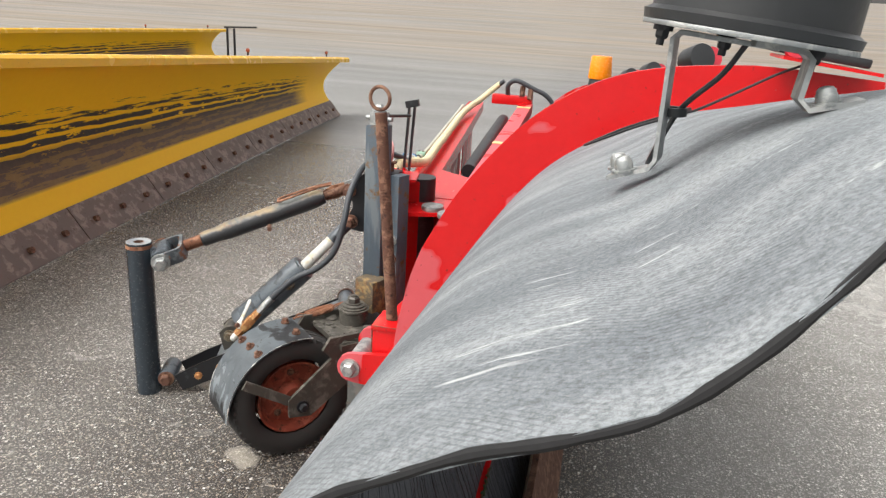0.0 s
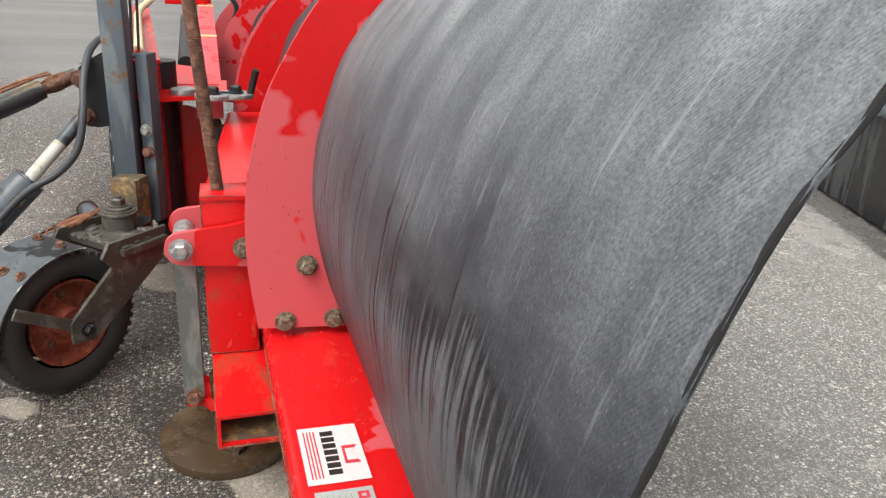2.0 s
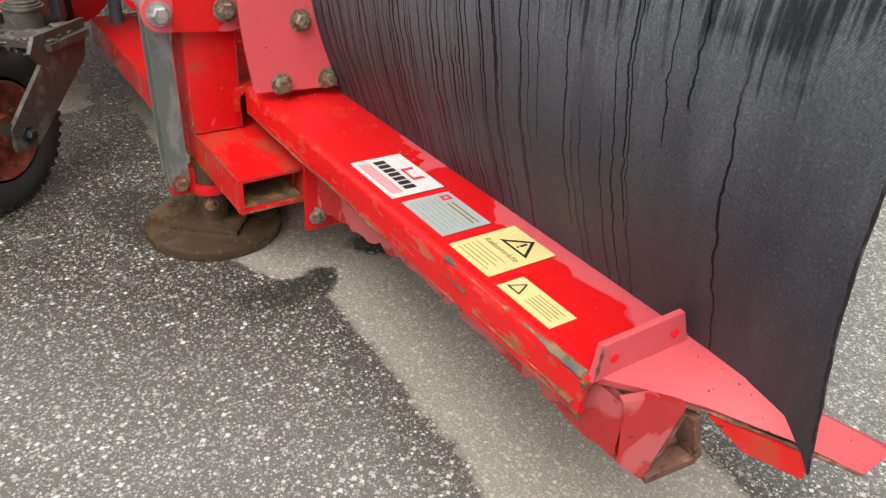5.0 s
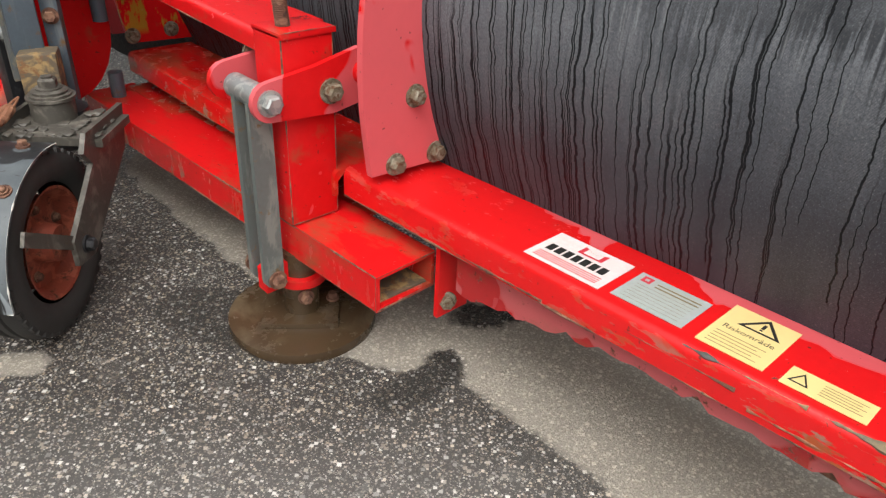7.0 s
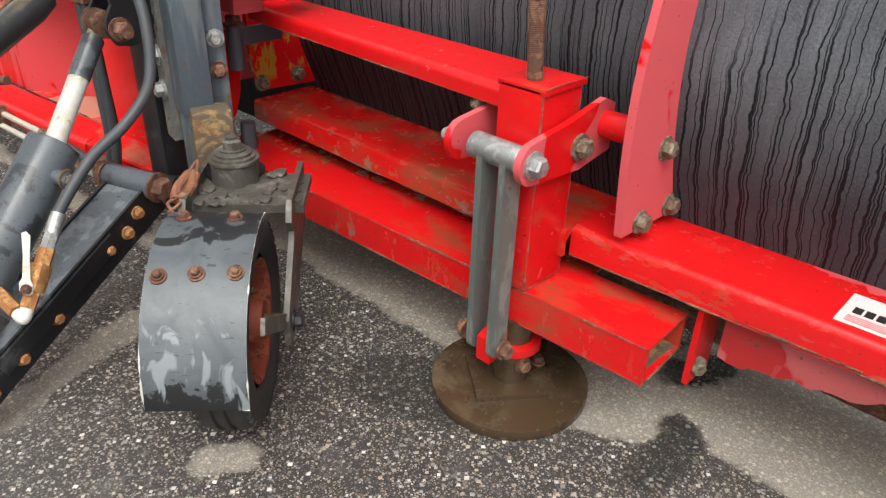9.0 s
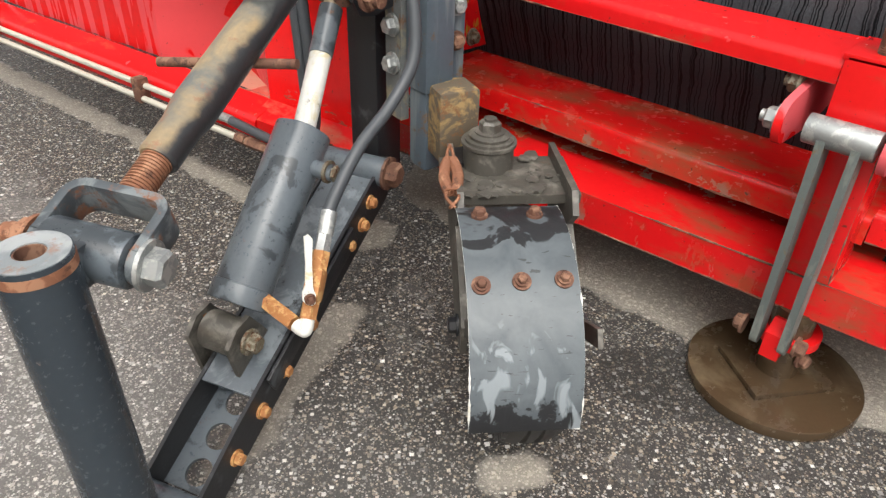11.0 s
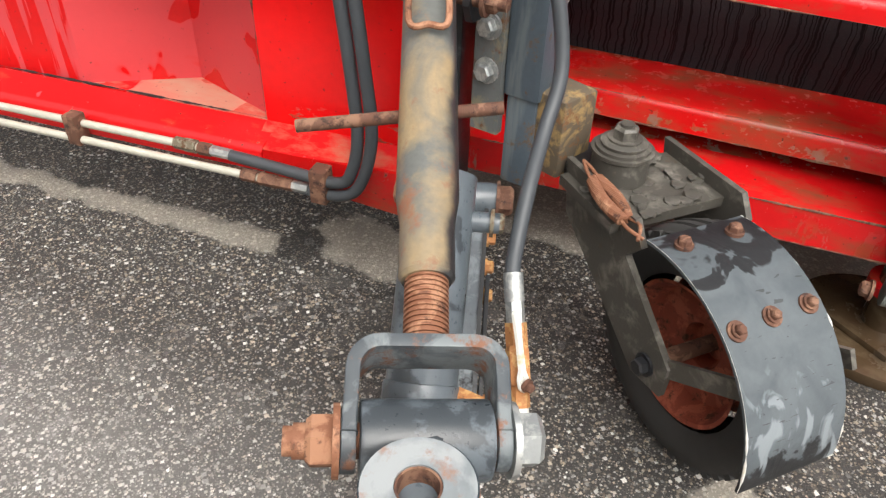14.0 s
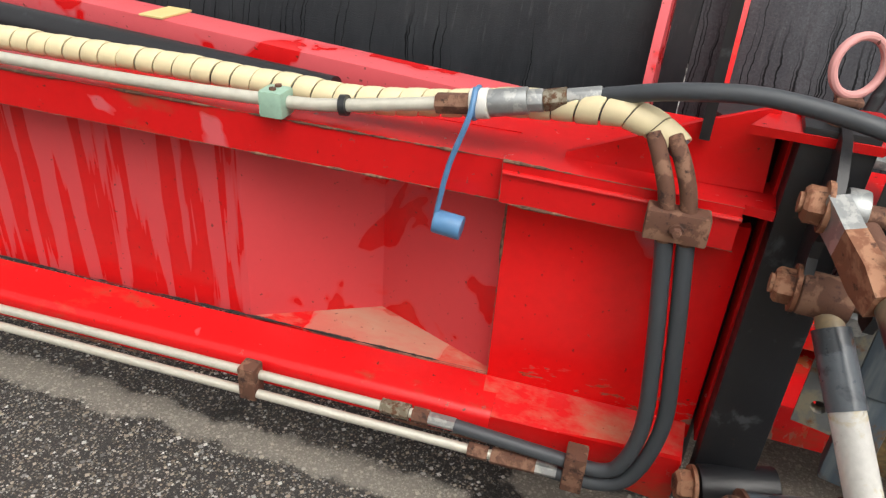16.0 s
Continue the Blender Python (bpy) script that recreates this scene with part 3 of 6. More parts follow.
def part(name, bm, material, parent, label="", bevel=0.0, hard=35.0):
    """One mesh object from bm, whose points are in world places, under parent."""
    if bevel:
        edges = [e for e in bm.edges if len(e.link_faces) == 2 and e.calc_face_angle(0.0) > 0.6]
        bmesh.ops.bevel(bm, geom=edges, offset=bevel, segments=2, profile=0.6, affect="EDGES", clamp_overlap=True)
    bmesh.ops.recalc_face_normals(bm, faces=bm.faces)
    for f in bm.faces:
        f.smooth = True
    for e in bm.edges:
        e.smooth = len(e.link_faces) == 2 and e.calc_face_angle(0.0) < radians(hard)
    base = BASE[parent] if parent is not None else Vector()
    bm.transform(Matrix.Translation(-base))
    me = bpy.data.meshes.new(name)
    bm.to_mesh(me)
    bm.free()
    me.materials.append(material)
    ob = new(name, me)
    ob.parent = parent
    BASE[ob] = base
    if label:
        tagged(ob, label)
    return ob


def axes(d, up=Z):
    """A turn whose x runs along d and whose z is near up."""
    d = Vector(d).normalized()
    side = Vector(up).cross(d)
    side = Vector(Y).cross(d) if side.length < 1e-5 else side
    side.normalize()
    return Matrix((d, side, d.cross(side))).transposed().to_4x4()


def box(c, s, turn=None, bm=None):
    bm = bm or bmesh.new()
    m = Matrix.Translation(c) @ (turn or Matrix()) @ Matrix.Diagonal((*s, 1))
    bmesh.ops.create_cube(bm, size=1, matrix=m)
    return bm


def bar(a, b, w, h, up=Z, bm=None):
    """A square bar from a to b, w across and h towards up."""
    a, b = Vector(a), Vector(b)
    return box((a + b) / 2, ((b - a).length, w, h), axes(b - a, up), bm)


def rod(a, b, r, r2=None, n=24, bm=None):
    bm = bm or bmesh.new()
    a, b = Vector(a), Vector(b)
    m = Matrix.Translation((a + b) / 2) @ axes(b - a).to_3x3().to_4x4() @ Matrix.Rotation(radians(90), 4, "Y")
    bmesh.ops.create_cone(bm, cap_ends=True, cap_tris=False, segments=n, radius1=r, radius2=r if r2 is None else r2, depth=(b - a).length, matrix=m)
    return bm


def tube(a, b, ro, ri, n=28, bm=None):
    """A hollow tube."""
    bm = bm or bmesh.new()
    a, b = Vector(a), Vector(b)
    t = axes(b - a)
    rings = []
    for p, r in ((a, ro), (b, ro), (b, ri), (a, ri)):
        rings.append([bm.verts.new(p + t @ Vector((0, math.cos(k * math.tau / n) * r, math.sin(k * math.tau / n) * r))) for k in range(n)])
    for i in range(4):
        p, q = rings[i], rings[(i + 1) % 4]
        for k in range(n):
            bm.faces.new((p[k], p[(k + 1) % n], q[(k + 1) % n], q[k]))
    return bm


def slab(points, origin, u, v, thick, bm=None):
    """A plate of that thickness from an outline in the plane of u and v, grown along u x v."""
    bm = bm or bmesh.new()
    u, v = Vector(u).normalized(), Vector(v).normalized()
    w = u.cross(v) * thick
    low = [bm.verts.new(Vector(origin) + u * p + v * q) for p, q in points]
    top = [bm.verts.new(k.co + w) for k in low]
    bm.faces.new(low[::-1])
    bm.faces.new(top)
    for i in range(len(low)):
        j = (i + 1) % len(low)
        bm.faces.new((low[i], low[j], top[j], top[i]))
    return bm


def smooth_line(points, steps=8):
    """Points along a curve through the given ones."""
    p = [Vector(q) for q in points]
    p = [2 * p[0] - p[1], *p, 2 * p[-1] - p[-2]]
    out = []
    for i in range(1, len(p) - 2):
        for k in range(steps):
            t = k / steps
            out.append(0.5 * (2 * p[i] + (p[i + 1] - p[i - 1]) * t + (2 * p[i - 1] - 5 * p[i] + 4 * p[i + 1] - p[i + 2]) * t * t + (3 * p[i] - p[i - 1] - 3 * p[i + 1] + p[i + 2]) * t ** 3))
    return [*out, p[-2]]


def sweep(points, r, n=12, steps=8, bm=None, closed=False):
    """A round hose along a curve."""
    bm = bm or bmesh.new()
    line = smooth_line(points, steps) if steps else [Vector(q) for q in points]
    rings, up = [], Z
    for i, p in enumerate(line):
        d = (line[min(i + 1, len(line) - 1)] - line[max(i - 1, 0)]).normalized()
        if closed:
            d = (line[(i + 1) % len(line)] - line[i - 1]).normalized()
        s = d.cross(up)
        s = d.cross(X) if s.length < 0.05 else s
        s.normalize()
        up = s.cross(d)
        rr = r(i / (len(line) - 1)) if callable(r) else r
        rings.append([bm.verts.new(p + (s * math.cos(k * math.tau / n) + up * math.sin(k * math.tau / n)) * rr) for k in range(n)])
    for a, b in zip(rings, rings[1:] + ([rings[0]] if closed else [])):
        for k in range(n):
            bm.faces.new((a[k], a[(k + 1) % n], b[(k + 1) % n], b[k]))
    if not closed:
        bm.faces.new(rings[0][::-1])
        bm.faces.new(rings[-1])
    return bm


def ring(c, axis, big, small, bm=None):
    t = axes(axis)
    line = [Vector(c) + t @ Vector((0, math.cos(k * math.tau / 40) * big, math.sin(k * math.tau / 40) * big)) for k in range(40)]
    return sweep(line, small, 10, 0, bm, True)


def bolt(parent, at, axis, r=0.016, material=None, name="bolt", stub=0.0):
    """A hexagon head on its washer, and the thread that stands out of it."""
    a = Vector(axis).normalized()
    at = Vector(at)
    bm = rod(at - a * 0.002, at + a * 0.003, r * 1.35, n=20)
    rod(at + a * 0.003, at + a * (0.003 + r * 0.75), r, n=6, bm=bm)
    rod(at + a * (0.003 + r * 0.75), at + a * (0.004 + r * 0.9), r, r * 0.8, n=6, bm=bm)
    if stub:
        rod(at + a * r * 0.8, at + a * (r * 0.8 + stub), r * 0.55, n=14, bm=bm)
    return part(name, bm, material or BOLT, parent)


def square_tube(a, b, w, h, t, up=Z):
    """A hollow square section, open at both ends."""
    a, b = Vector(a), Vector(b)
    m = axes(b - a, up)
    bm = bmesh.new()
    rings = []
    for p, k in ((a, 0), (b, 0), (b, t), (a, t)):
        rings.append([bm.verts.new(p + m @ Vector((0, sy * (w / 2 - k), sz * (h / 2 - k)))) for sy, sz in ((-1, -1), (1, -1), (1, 1), (-1, 1))])
    for i in range(4):
        p, q = rings[i], rings[(i + 1) % 4]
        for k in range(4):
            bm.faces.new((p[k], p[(k + 1) % 4], q[(k + 1) % 4], q[k]))
    return bm


def lathe(profile, centre, axis, n=56):
    """A turned solid: rows of (radius, place along the axis)."""
    bm = bmesh.new()
    t = axes(axis)
    rows = [[bm.verts.new(Vector(centre) + t @ Vector((s, math.cos(k * math.tau / n) * r, math.sin(k * math.tau / n) * r))) for k in range(n)] for r, s in profile]
    for a, b in zip(rows, rows[1:]):
        for k in range(n):
            bm.faces.new((a[k], a[(k + 1) % n], b[(k + 1) % n], b[k]))
    return bm


def lerp(a, b, t):
    return Vector(a) + (Vector(b) - Vector(a)) * t

# ---- ground ----
bm = bmesh.new()
span = (-400, -150, -60, -25, -8, 0, 8, 18, 26, 32, 38, 46, 60, 100, 400)
rows = [[bm.verts.new((gx, gy, 0.05 * max(0.0, gy - 26) if gy < 200 else 14.0)) for gx in span] for gy in span]
for a, b in zip(rows, rows[1:]):
    for k in range(len(span) - 1):
        bm.faces.new((a[k], a[k + 1], b[k + 1], b[k]))
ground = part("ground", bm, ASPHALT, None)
tagged(ground, "coarse wet asphalt yard with paler dry strips", "ground", kind="structure")

# ---- red snow plough: wing with the warning labels ----
INNER = [(1.03, 0.12), (0.985, 0.24), (0.949, 0.346), (0.907, 0.47), (0.884, 0.6), (0.887, 0.7), (0.901, 0.77), (0.931, 0.866), (0.97, 0.93), (1.036, 1.004), (1.124, 1.063), (1.211, 1.101), (1.321, 1.12), (1.441, 1.116), (1.541, 1.093)]
OUTER = [(0.776, 0.354), (0.76, 0.484), (0.76, 0.606), (0.775, 0.706), (0.799, 0.796), (0.832, 0.866), (0.889, 0.961), (0.983, 1.072), (1.081, 1.141), (1.178, 1.175), (1.307, 1.19), (1.391, 1.19), (1.527, 1.18)]
NEAR = [(1.019, 0.247), (0.97, 0.377), (0.924, 0.506), (0.899, 0.634), (0.89, 0.715), (0.899, 0.804), (0.935, 0.936), (0.969, 1.001), (1.026, 1.09), (1.085, 1.133), (1.134, 1.153), (1.169, 1.175), (1.201, 1.201), (1.247, 1.224), (1.324, 1.245), (1.432, 1.244), (1.531, 1.222)]


def spread(points, count):
    """That many points at even steps along a curve in x and z."""
    line = smooth_line([(x, 0, z) for x, z in points], 10)
    run = [0.0]
    for a, b in zip(line, line[1:]):
        run.append(run[-1] + (b - a).length)
    out, i = [], 0
    for k in range(count):
        s = run[-1] * k / (count - 1)
        while i < len(run) - 2 and run[i + 1] < s:
            i += 1
        f = (s - run[i]) / max(run[i + 1] - run[i], 1e-9)
        out.append(lerp(line[i], line[i + 1], f))
    return out


def mouldboard(name, stations, parent, label, material=None):
    """A curved sheet through profiles: rows of (profile, place of a profile point)."""
    count = 56
    bm = bmesh.new()
    layer = bm.loops.layers.uv.new("UVMap")
    cols, us, run = [], [], 0.0
    for points, place in stations:
        cols.append([bm.verts.new(place(p, k / (count - 1))) for k, p in enumerate(points)])
    for i in range(len(cols)):
        if i:
            run += (cols[i][count // 2].co - cols[i - 1][count // 2].co).length
        us.append(run)
    for i in range(len(cols) - 1):
        for k in range(count - 1):
            f = bm.faces.new((cols[i][k], cols[i + 1][k], cols[i + 1][k + 1], cols[i][k + 1]))
            for loop, (a, b) in zip(f.loops, ((i, k), (i + 1, k), (i + 1, k + 1), (i, k + 1))):
                loop[layer].uv = (us[a], b / (count - 1))
    ob = part(name, bm, material or SHEET, parent, label)
    so = ob.modifiers.new("thickness", "SOLIDIFY")
    so.thickness, so.offset = 0.003, 0.0
    return ob


def blend(t):
    return [lerp(a, b, t) for a, b in zip(spread(NEAR, 56), spread(INNER, 56))]


def rib(parent, place, label="", material=None):
    """A flat steel rib that follows the back of the sheet."""
    o, q = spread(OUTER, 44), spread(INNER[2:], 44)
    bm = bmesh.new()
    rows = [[bm.verts.new(place(p) + V(0, dy, 0)) for p in line] for line in (o, q) for dy in (0.0, 0.014)]
    for k in range(43):
        for a, b in ((0, 2), (3, 1), (1, 0), (2, 3)):
            bm.faces.new((rows[a][k], rows[a][k + 1], rows[b][k + 1], rows[b][k]))
    for k in (0, 43):
        bm.faces.new((rows[0][k], rows[1][k], rows[3][k], rows[2][k]))
    return part("rib", bm, material or RED_RIB, parent, label, 0.0015)


def taper(p, y, shift=0.0):
    """The profile sinks towards the far end of the plough."""
    k = 1.0 - 0.11 * (y - 1.80)
    return V(p.x + shift, y, 0.35 + (p.z - 0.35) * (k if p.z > 0.35 else 1.0))


plough = thing("snow_plough", (0.9, 1.7, 0), "red steel snow plough wing with dark curved sheet, wet and chalky", "snow plough")


def near_edge(s):
    return 0.73 + 2.5 * max(0.0, s - 0.69) ** 1.6 + 0.004 * max(0.0, min(1.0, (0.48 - s) / 0.08)) - 0.0148 * math.exp(-((s - 0.69) / 0.075) ** 2)


def near_station(t):
    return blend(t ** 1.15), lambda p, s: V(p.x, near_edge(s) + (1.80 - near_edge(s)) * t, p.z)


stations = [near_station(k / 26) for k in range(27)]
stations += [(spread(INNER, 56), lambda p, s, y=1.80 + k * 0.1098: taper(p, y)) for k in range(1, 11)]
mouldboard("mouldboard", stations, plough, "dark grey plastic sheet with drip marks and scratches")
rng = random.Random(21)
first_profile, first_place = near_station(0.0)
edge_line = [first_place(p, k / 55) + V(0, 0.0012 + rng.uniform(-0.0006, 0.0006), rng.uniform(-0.0006, 0.0006)) for k, p in enumerate(first_profile)]
part("sheet_edge", sweep(edge_line, lambda s: 0.0019 + 0.0002 * math.sin(s * 150) + 0.0002 * math.sin(s * 413), 8, 4), EDGE, plough, "ragged black edge of the sheet")


def on_sheet(x, y, lift=0.004):
    """A place on the back of the near sheet, above that x and y."""
    t, z = (y - 0.73) / 1.07, 0.0
    for _ in range(3):
        prof = blend(min(1.0, max(0.0, t)) ** 1.15)
        for k in range(30, 55):
            if prof[k].x <= x <= prof[k + 1].x:
                f = (x - prof[k].x) / (prof[k + 1].x - prof[k].x)
                z = prof[k].z + (prof[k + 1].z - prof[k].z) * f
                e = near_edge((k + f) / 55)
                t = (y - e) / (1.80 - e)
                break
    return V(x, y, z + lift)


rib_a = rib(plough, lambda p: V(p.x, 1.80, p.z), "chalky pink-red rib plate")
for at in ((0.871, 1.80, 0.484), (0.828, 1.80, 0.366), (0.924, 1.80, 0.366)):
    bolt(rib_a, at, (0, -1, 0), 0.0155)
bolt(rib_a, (0.845, 1.815, 0.362), (0, 1, 0), 0.0155)
rib_b = rib(plough, lambda p: taper(p, 2.83), "red rib plate with yellow scrapes", RED_SCRAPED)
for at in ((0.786, 2.83, 0.372), (0.892, 2.83, 0.376)):
    bolt(rib_b, at, (0, -1, 0), 0.015)

# beam with labels: a bent plate with a back lip, slightly skew to the ground frame
A0, A1 = V(0.787, 1.90, 0.333), V(0.815, 0.902, 0.343)
F0, F1 = V(0.966, 1.90, 0.331), V(0.983, 0.902, 0.341)


def lipped(back_a, back_b, front_a, front_b, lip, thick=0.008, lean=0.0):
    """A top plate with a lip folded down along its back edge."""
    bm = bmesh.new()
    n = 14
    prof = []
    r = 0.014
    for a, f in ((back_a, front_a), (back_b, front_b)):
        a, f = Vector(a), Vector(f)
        w = (f - a).normalized()
        pts = [f]
        for k in range(5):
            g = math.pi / 2 * k / 4
            pts.append(a + w * r - w * r * math.sin(g) - Z * (r - r * math.cos(g)))
        pts.append(a - Z * lip + w * lean)
        inner = [a - Z * lip + w * (thick + lean), a + w * thick - Z * (thick + r), a + w * (thick + r) - Z * thick, f - Z * thick]
        prof.append(pts + inner)
    cols = []
    for k in range(n):
        t = k / (n - 1)
        cols.append([bm.verts.new(lerp(p, q, t)) for p, q in zip(*prof)])
    m = len(cols[0])
    for c, d in zip(cols, cols[1:]):
        for i in range(m):
            bm.faces.new((c[i], c[(i + 1) % m], d[(i + 1) % m], d[i]))
    bm.faces.new(cols[0])
    bm.faces.new(cols[-1][::-1])
    return bm


beam = part("label_beam", lipped(A0, A1, F0, F1, 0.055), RED_BEAM, plough, "wet red folded steel beam with stickers")
inner_beam = part("inner_beam", lipped((0.775, 2.86, 0.325), (0.766, 1.90, 0.331), (0.955, 2.86, 0.325), (0.966, 1.90, 0.329), 0.05), RED_INNER, plough, "red folded beam with brown dirt film")
# outer end of the beam: upright flange, drooping tail, skirt with torn edge
part("flange", slab([(0.0, 0.0), (0.150, 0.0), (0.128, 0.052), (0.004, 0.050)], (0.822, 0.905, 0.335), X, Z, 0.008), RED_DRY, plough, "upright chalky flange with two holes", 0.0015)
bm = bmesh.new()
tail = [[(0.826, 0.905, 0.334), (0.985, 0.905, 0.334)], [(0.870, 0.870, 0.326), (0.985, 0.87, 0.334)], [(0.93, 0.825, 0.310), (0.99, 0.82, 0.332)], [(1.0, 0.76, 0.288), (1.03, 0.74, 0.322)], [(1.06, 0.70, 0.262), (1.075, 0.69, 0.30)]]
rows = [[bm.verts.new(p) for p in r] for r in tail]
for a, b in zip(rows, rows[1:]):
    bm.faces.new((a[0], a[1], b[1], b[0]))
tail_ob = part("tail_plate", bm, RED_RIB, plough, "drooping end plate, wet red and chalky pink")
so = tail_ob.modifiers.new("thickness", "SOLIDIFY")
so.thickness, so.offset = 0.009, 0.0
part("tail_cheek", slab([(0, 0), (0.12, -0.032), (0.12, -0.068), (0.05, -0.045)], (0.935, 0.825, 0.305), (0.72, -0.69, 0), Z, 0.008), RED_DIRTY, plough)
rng = random.Random(4)
bm = bmesh.new()
low, top = [], []
for k in range(40):
    yy = 1.62 - k * 0.0195
    low.append((yy, min(0.186 + 0.0033 * k, 0.244) + rng.uniform(-0.004, 0.004) + (0.010 if rng.random() < 0.12 else 0.0)))
verts = [[bm.verts.new((xx + 0.026 * (1.9 - yy), yy, zz)) for yy, zz in low] + [bm.verts.new((xx + 0.026 * (1.9 - yy), yy, 0.325)) for yy, zz in low] for xx in (0.812, 0.822)]
for side in verts:
    for k in range(39):
        bm.faces.new((side[k], side[k + 1], side[k + 41], side[k + 40]))
for k in range(39):
    bm.faces.new((verts[0][k], verts[0][k + 1], verts[1][k + 1], verts[1][k]))
skirt = part("skirt_plate", bm, RED_SKIRT, plough, "faded red skirt with torn lower edge")
part("end_bracket", slab([(0.0, 0.0), (0.035, -0.03), (0.062, 0.085), (0.02, 0.10), (-0.012, 0.095)], (0.852, 0.868, 0.235), (0.9, -0.42, 0), Z, 0.012), RED_SKIRT, plough, "", 0.002)
bm = bar((0.885, 0.852, 0.205), (0.945, 0.835, 0.225), 0.03, 0.012)
bar((0.945, 0.835, 0.225), (0.925, 0.842, 0.295), 0.03, 0.012, X, bm)
bar((0.888, 0.853, 0.21), (0.915, 0.845, 0.30), 0.02, 0.008, X, bm)
part("blade_carrier", bm, RUST, plough, "bare rusty bracket", 0.002)
part("cutting_edge", slab([(0, 0), (1.9, 0), (1.9, 0.2), (0, 0.2)], (1.10, 0.95, 0.02), Y, (-0.28, 0, 0.96), 0.016), RUST, plough, "brown steel cutting edge", 0.002)
bm = bmesh.new()
for k in range(170):
    yy = 0.93 + k * 0.0054 + rng.uniform(-0.006, 0.006)
    c = V(0.968 + (1.9 - yy) * 0.017 + rng.uniform(-0.004, 0.002), yy, 0.3355)
    bmesh.ops.create_icosphere(bm, subdivisions=1, radius=rng.uniform(0.0018, 0.0042), matrix=Matrix.Translation(c))
tagged(part("moss_line", bm, MOSS, plough, "green moss and grit in the joint"), kind="stuff")


# stickers on the beam
def on_beam(y, w, lift=0.0012):
    """A place on the beam's top, w metres in from the back edge."""
    t = (1.90 - y) / (1.90 - 0.902)
    return lerp(A0, A1, t) + X * w + Z * lift


def sticker(name, y_far, y_near, w_in, w_out, material, label, skew=0.0):
    bm = bmesh.new()
    a, b, c, d = on_beam(y_far, w_in), on_beam(y_far - skew, w_out), on_beam(y_near - skew, w_out), on_beam(y_near, w_in)
    v = [bm.verts.new(p) for p in (a, d, c, b)]
    t = [bm.verts.new(p.co + Z * 0.0012) for p in v]
    bm.faces.new(v[::-1])
    bm.faces.new(t)
    for i in range(4):
        bm.faces.new((v[i], v[(i + 1) % 4], t[(i + 1) % 4], t[i]))
    ob = part(name, bm, material, beam, label)
    # along: from the far end towards the near end; across: out from the back edge
    return ob, (lambda s, q, lift=0.0016: lerp(lerp(a, d, s), lerp(b, c, s), q) + Z * lift)


def strokes(at, rows, material, name="print"):
    """Printed bars on a sticker: rows of (s0, s1, q0, q1)."""
    bm = bmesh.new()
    for s0, s1, q0, q1 in rows:
        v = [bm.verts.new(at(s, q)) for s, q in ((s0, q0), (s1, q0), (s1, q1), (s0, q1))]
        bm.faces.new(v)
    return part(name, bm, material, beam)


def outline(at, points, width, material, name="symbol"):
    bm = bmesh.new()
    mid = (sum(p[0] for p in points) / len(points), sum(p[1] for p in points) / len(points))
    o = [bm.verts.new(at(*p)) for p in points]
    i = [bm.verts.new(at(p[0] + (mid[0] - p[0]) * width, p[1] + (mid[1] - p[1]) * width)) for p in points]
    for k in range(len(o)):
        j = (k + 1) % len(o)
        bm.faces.new((o[k], o[j], i[j], i[k]))
    return part(name, bm, material, beam)


_, at = sticker("maker_sticker", 1.481, 1.345, 0.020, 0.112, DECAL_WHITE, "white sticker with black bars and a red emblem")
strokes(at, [(0.10 + k * 0.115, 0.19 + k * 0.115, 0.36, 0.58) for k in range(7)], INK)
strokes(at, [(0.08, 0.92, 0.08 + k * 0.055, 0.105 + k * 0.055) for k in range(4)], INK_RED)
outline(at, [(0.40, 0.66), (0.72, 0.66), (0.72, 0.92), (0.56, 0.80), (0.40, 0.92)], 0.35, INK_RED)
_, at = sticker("type_plate", 1.328, 1.218, 0.026, 0.108, PLATE, "grey metal type plate with faint lines")
strokes(at, [(0.30, 0.92, 0.70, 0.74), (0.30, 0.92, 0.80, 0.84)] + [(0.10, 0.90, 0.10 + k * 0.10, 0.108 + k * 0.10) for k in range(6)], PRINT)
outline(at, [(0.08, 0.72), (0.22, 0.72), (0.22, 0.92), (0.08, 0.92)], 0.6, INK_RED)
_, at = sticker("warning_sticker", 1.196, 1.106, 0.022, 0.134, DECAL_YELLOW, "yellow warning sticker with black triangle")
outline(at, [(0.24, 0.62), (0.88, 0.62), (0.56, 0.97)], 0.30, INK)
strokes(at, [(0.535, 0.585, 0.73, 0.84), (0.535, 0.585, 0.685, 0.712)], INK)
strokes(at, [(0.10, 0.85 - 0.1 * (k % 2), 0.07 + k * 0.066, 0.084 + k * 0.066) for k in range(5)], PRINT)
text = bpy.data.curves.new("lettering", "FONT")
text.body, text.size, text.align_x = "Riskområde", 0.0145, "CENTER"
holder = bpy.data.objects.new("lettering", text)
letters = bpy.data.meshes.new_from_object(holder)
bpy.data.objects.remove(holder)
origin, along, across = at(0.5, 0.445), (at(1, 0.47) - at(0, 0.47)).normalized(), (at(0.5, 1) - at(0.5, 0)).normalized()
letters.transform(Matrix.Translation(origin - BASE[beam]) @ Matrix((along, across, along.cross(across))).transposed().to_4x4())
letters.materials.clear()
letters.materials.append(INK)
words = new("lettering", letters)
words.parent = beam
BASE[words] = BASE[beam]
_, at = sticker("small_warning_sticker", 1.085, 0.985, 0.020, 0.062, DECAL_YELLOW, "small yellow warning sticker")
outline(at, [(0.05, 0.25), (0.30, 0.25), (0.175, 0.85)], 0.3, INK)
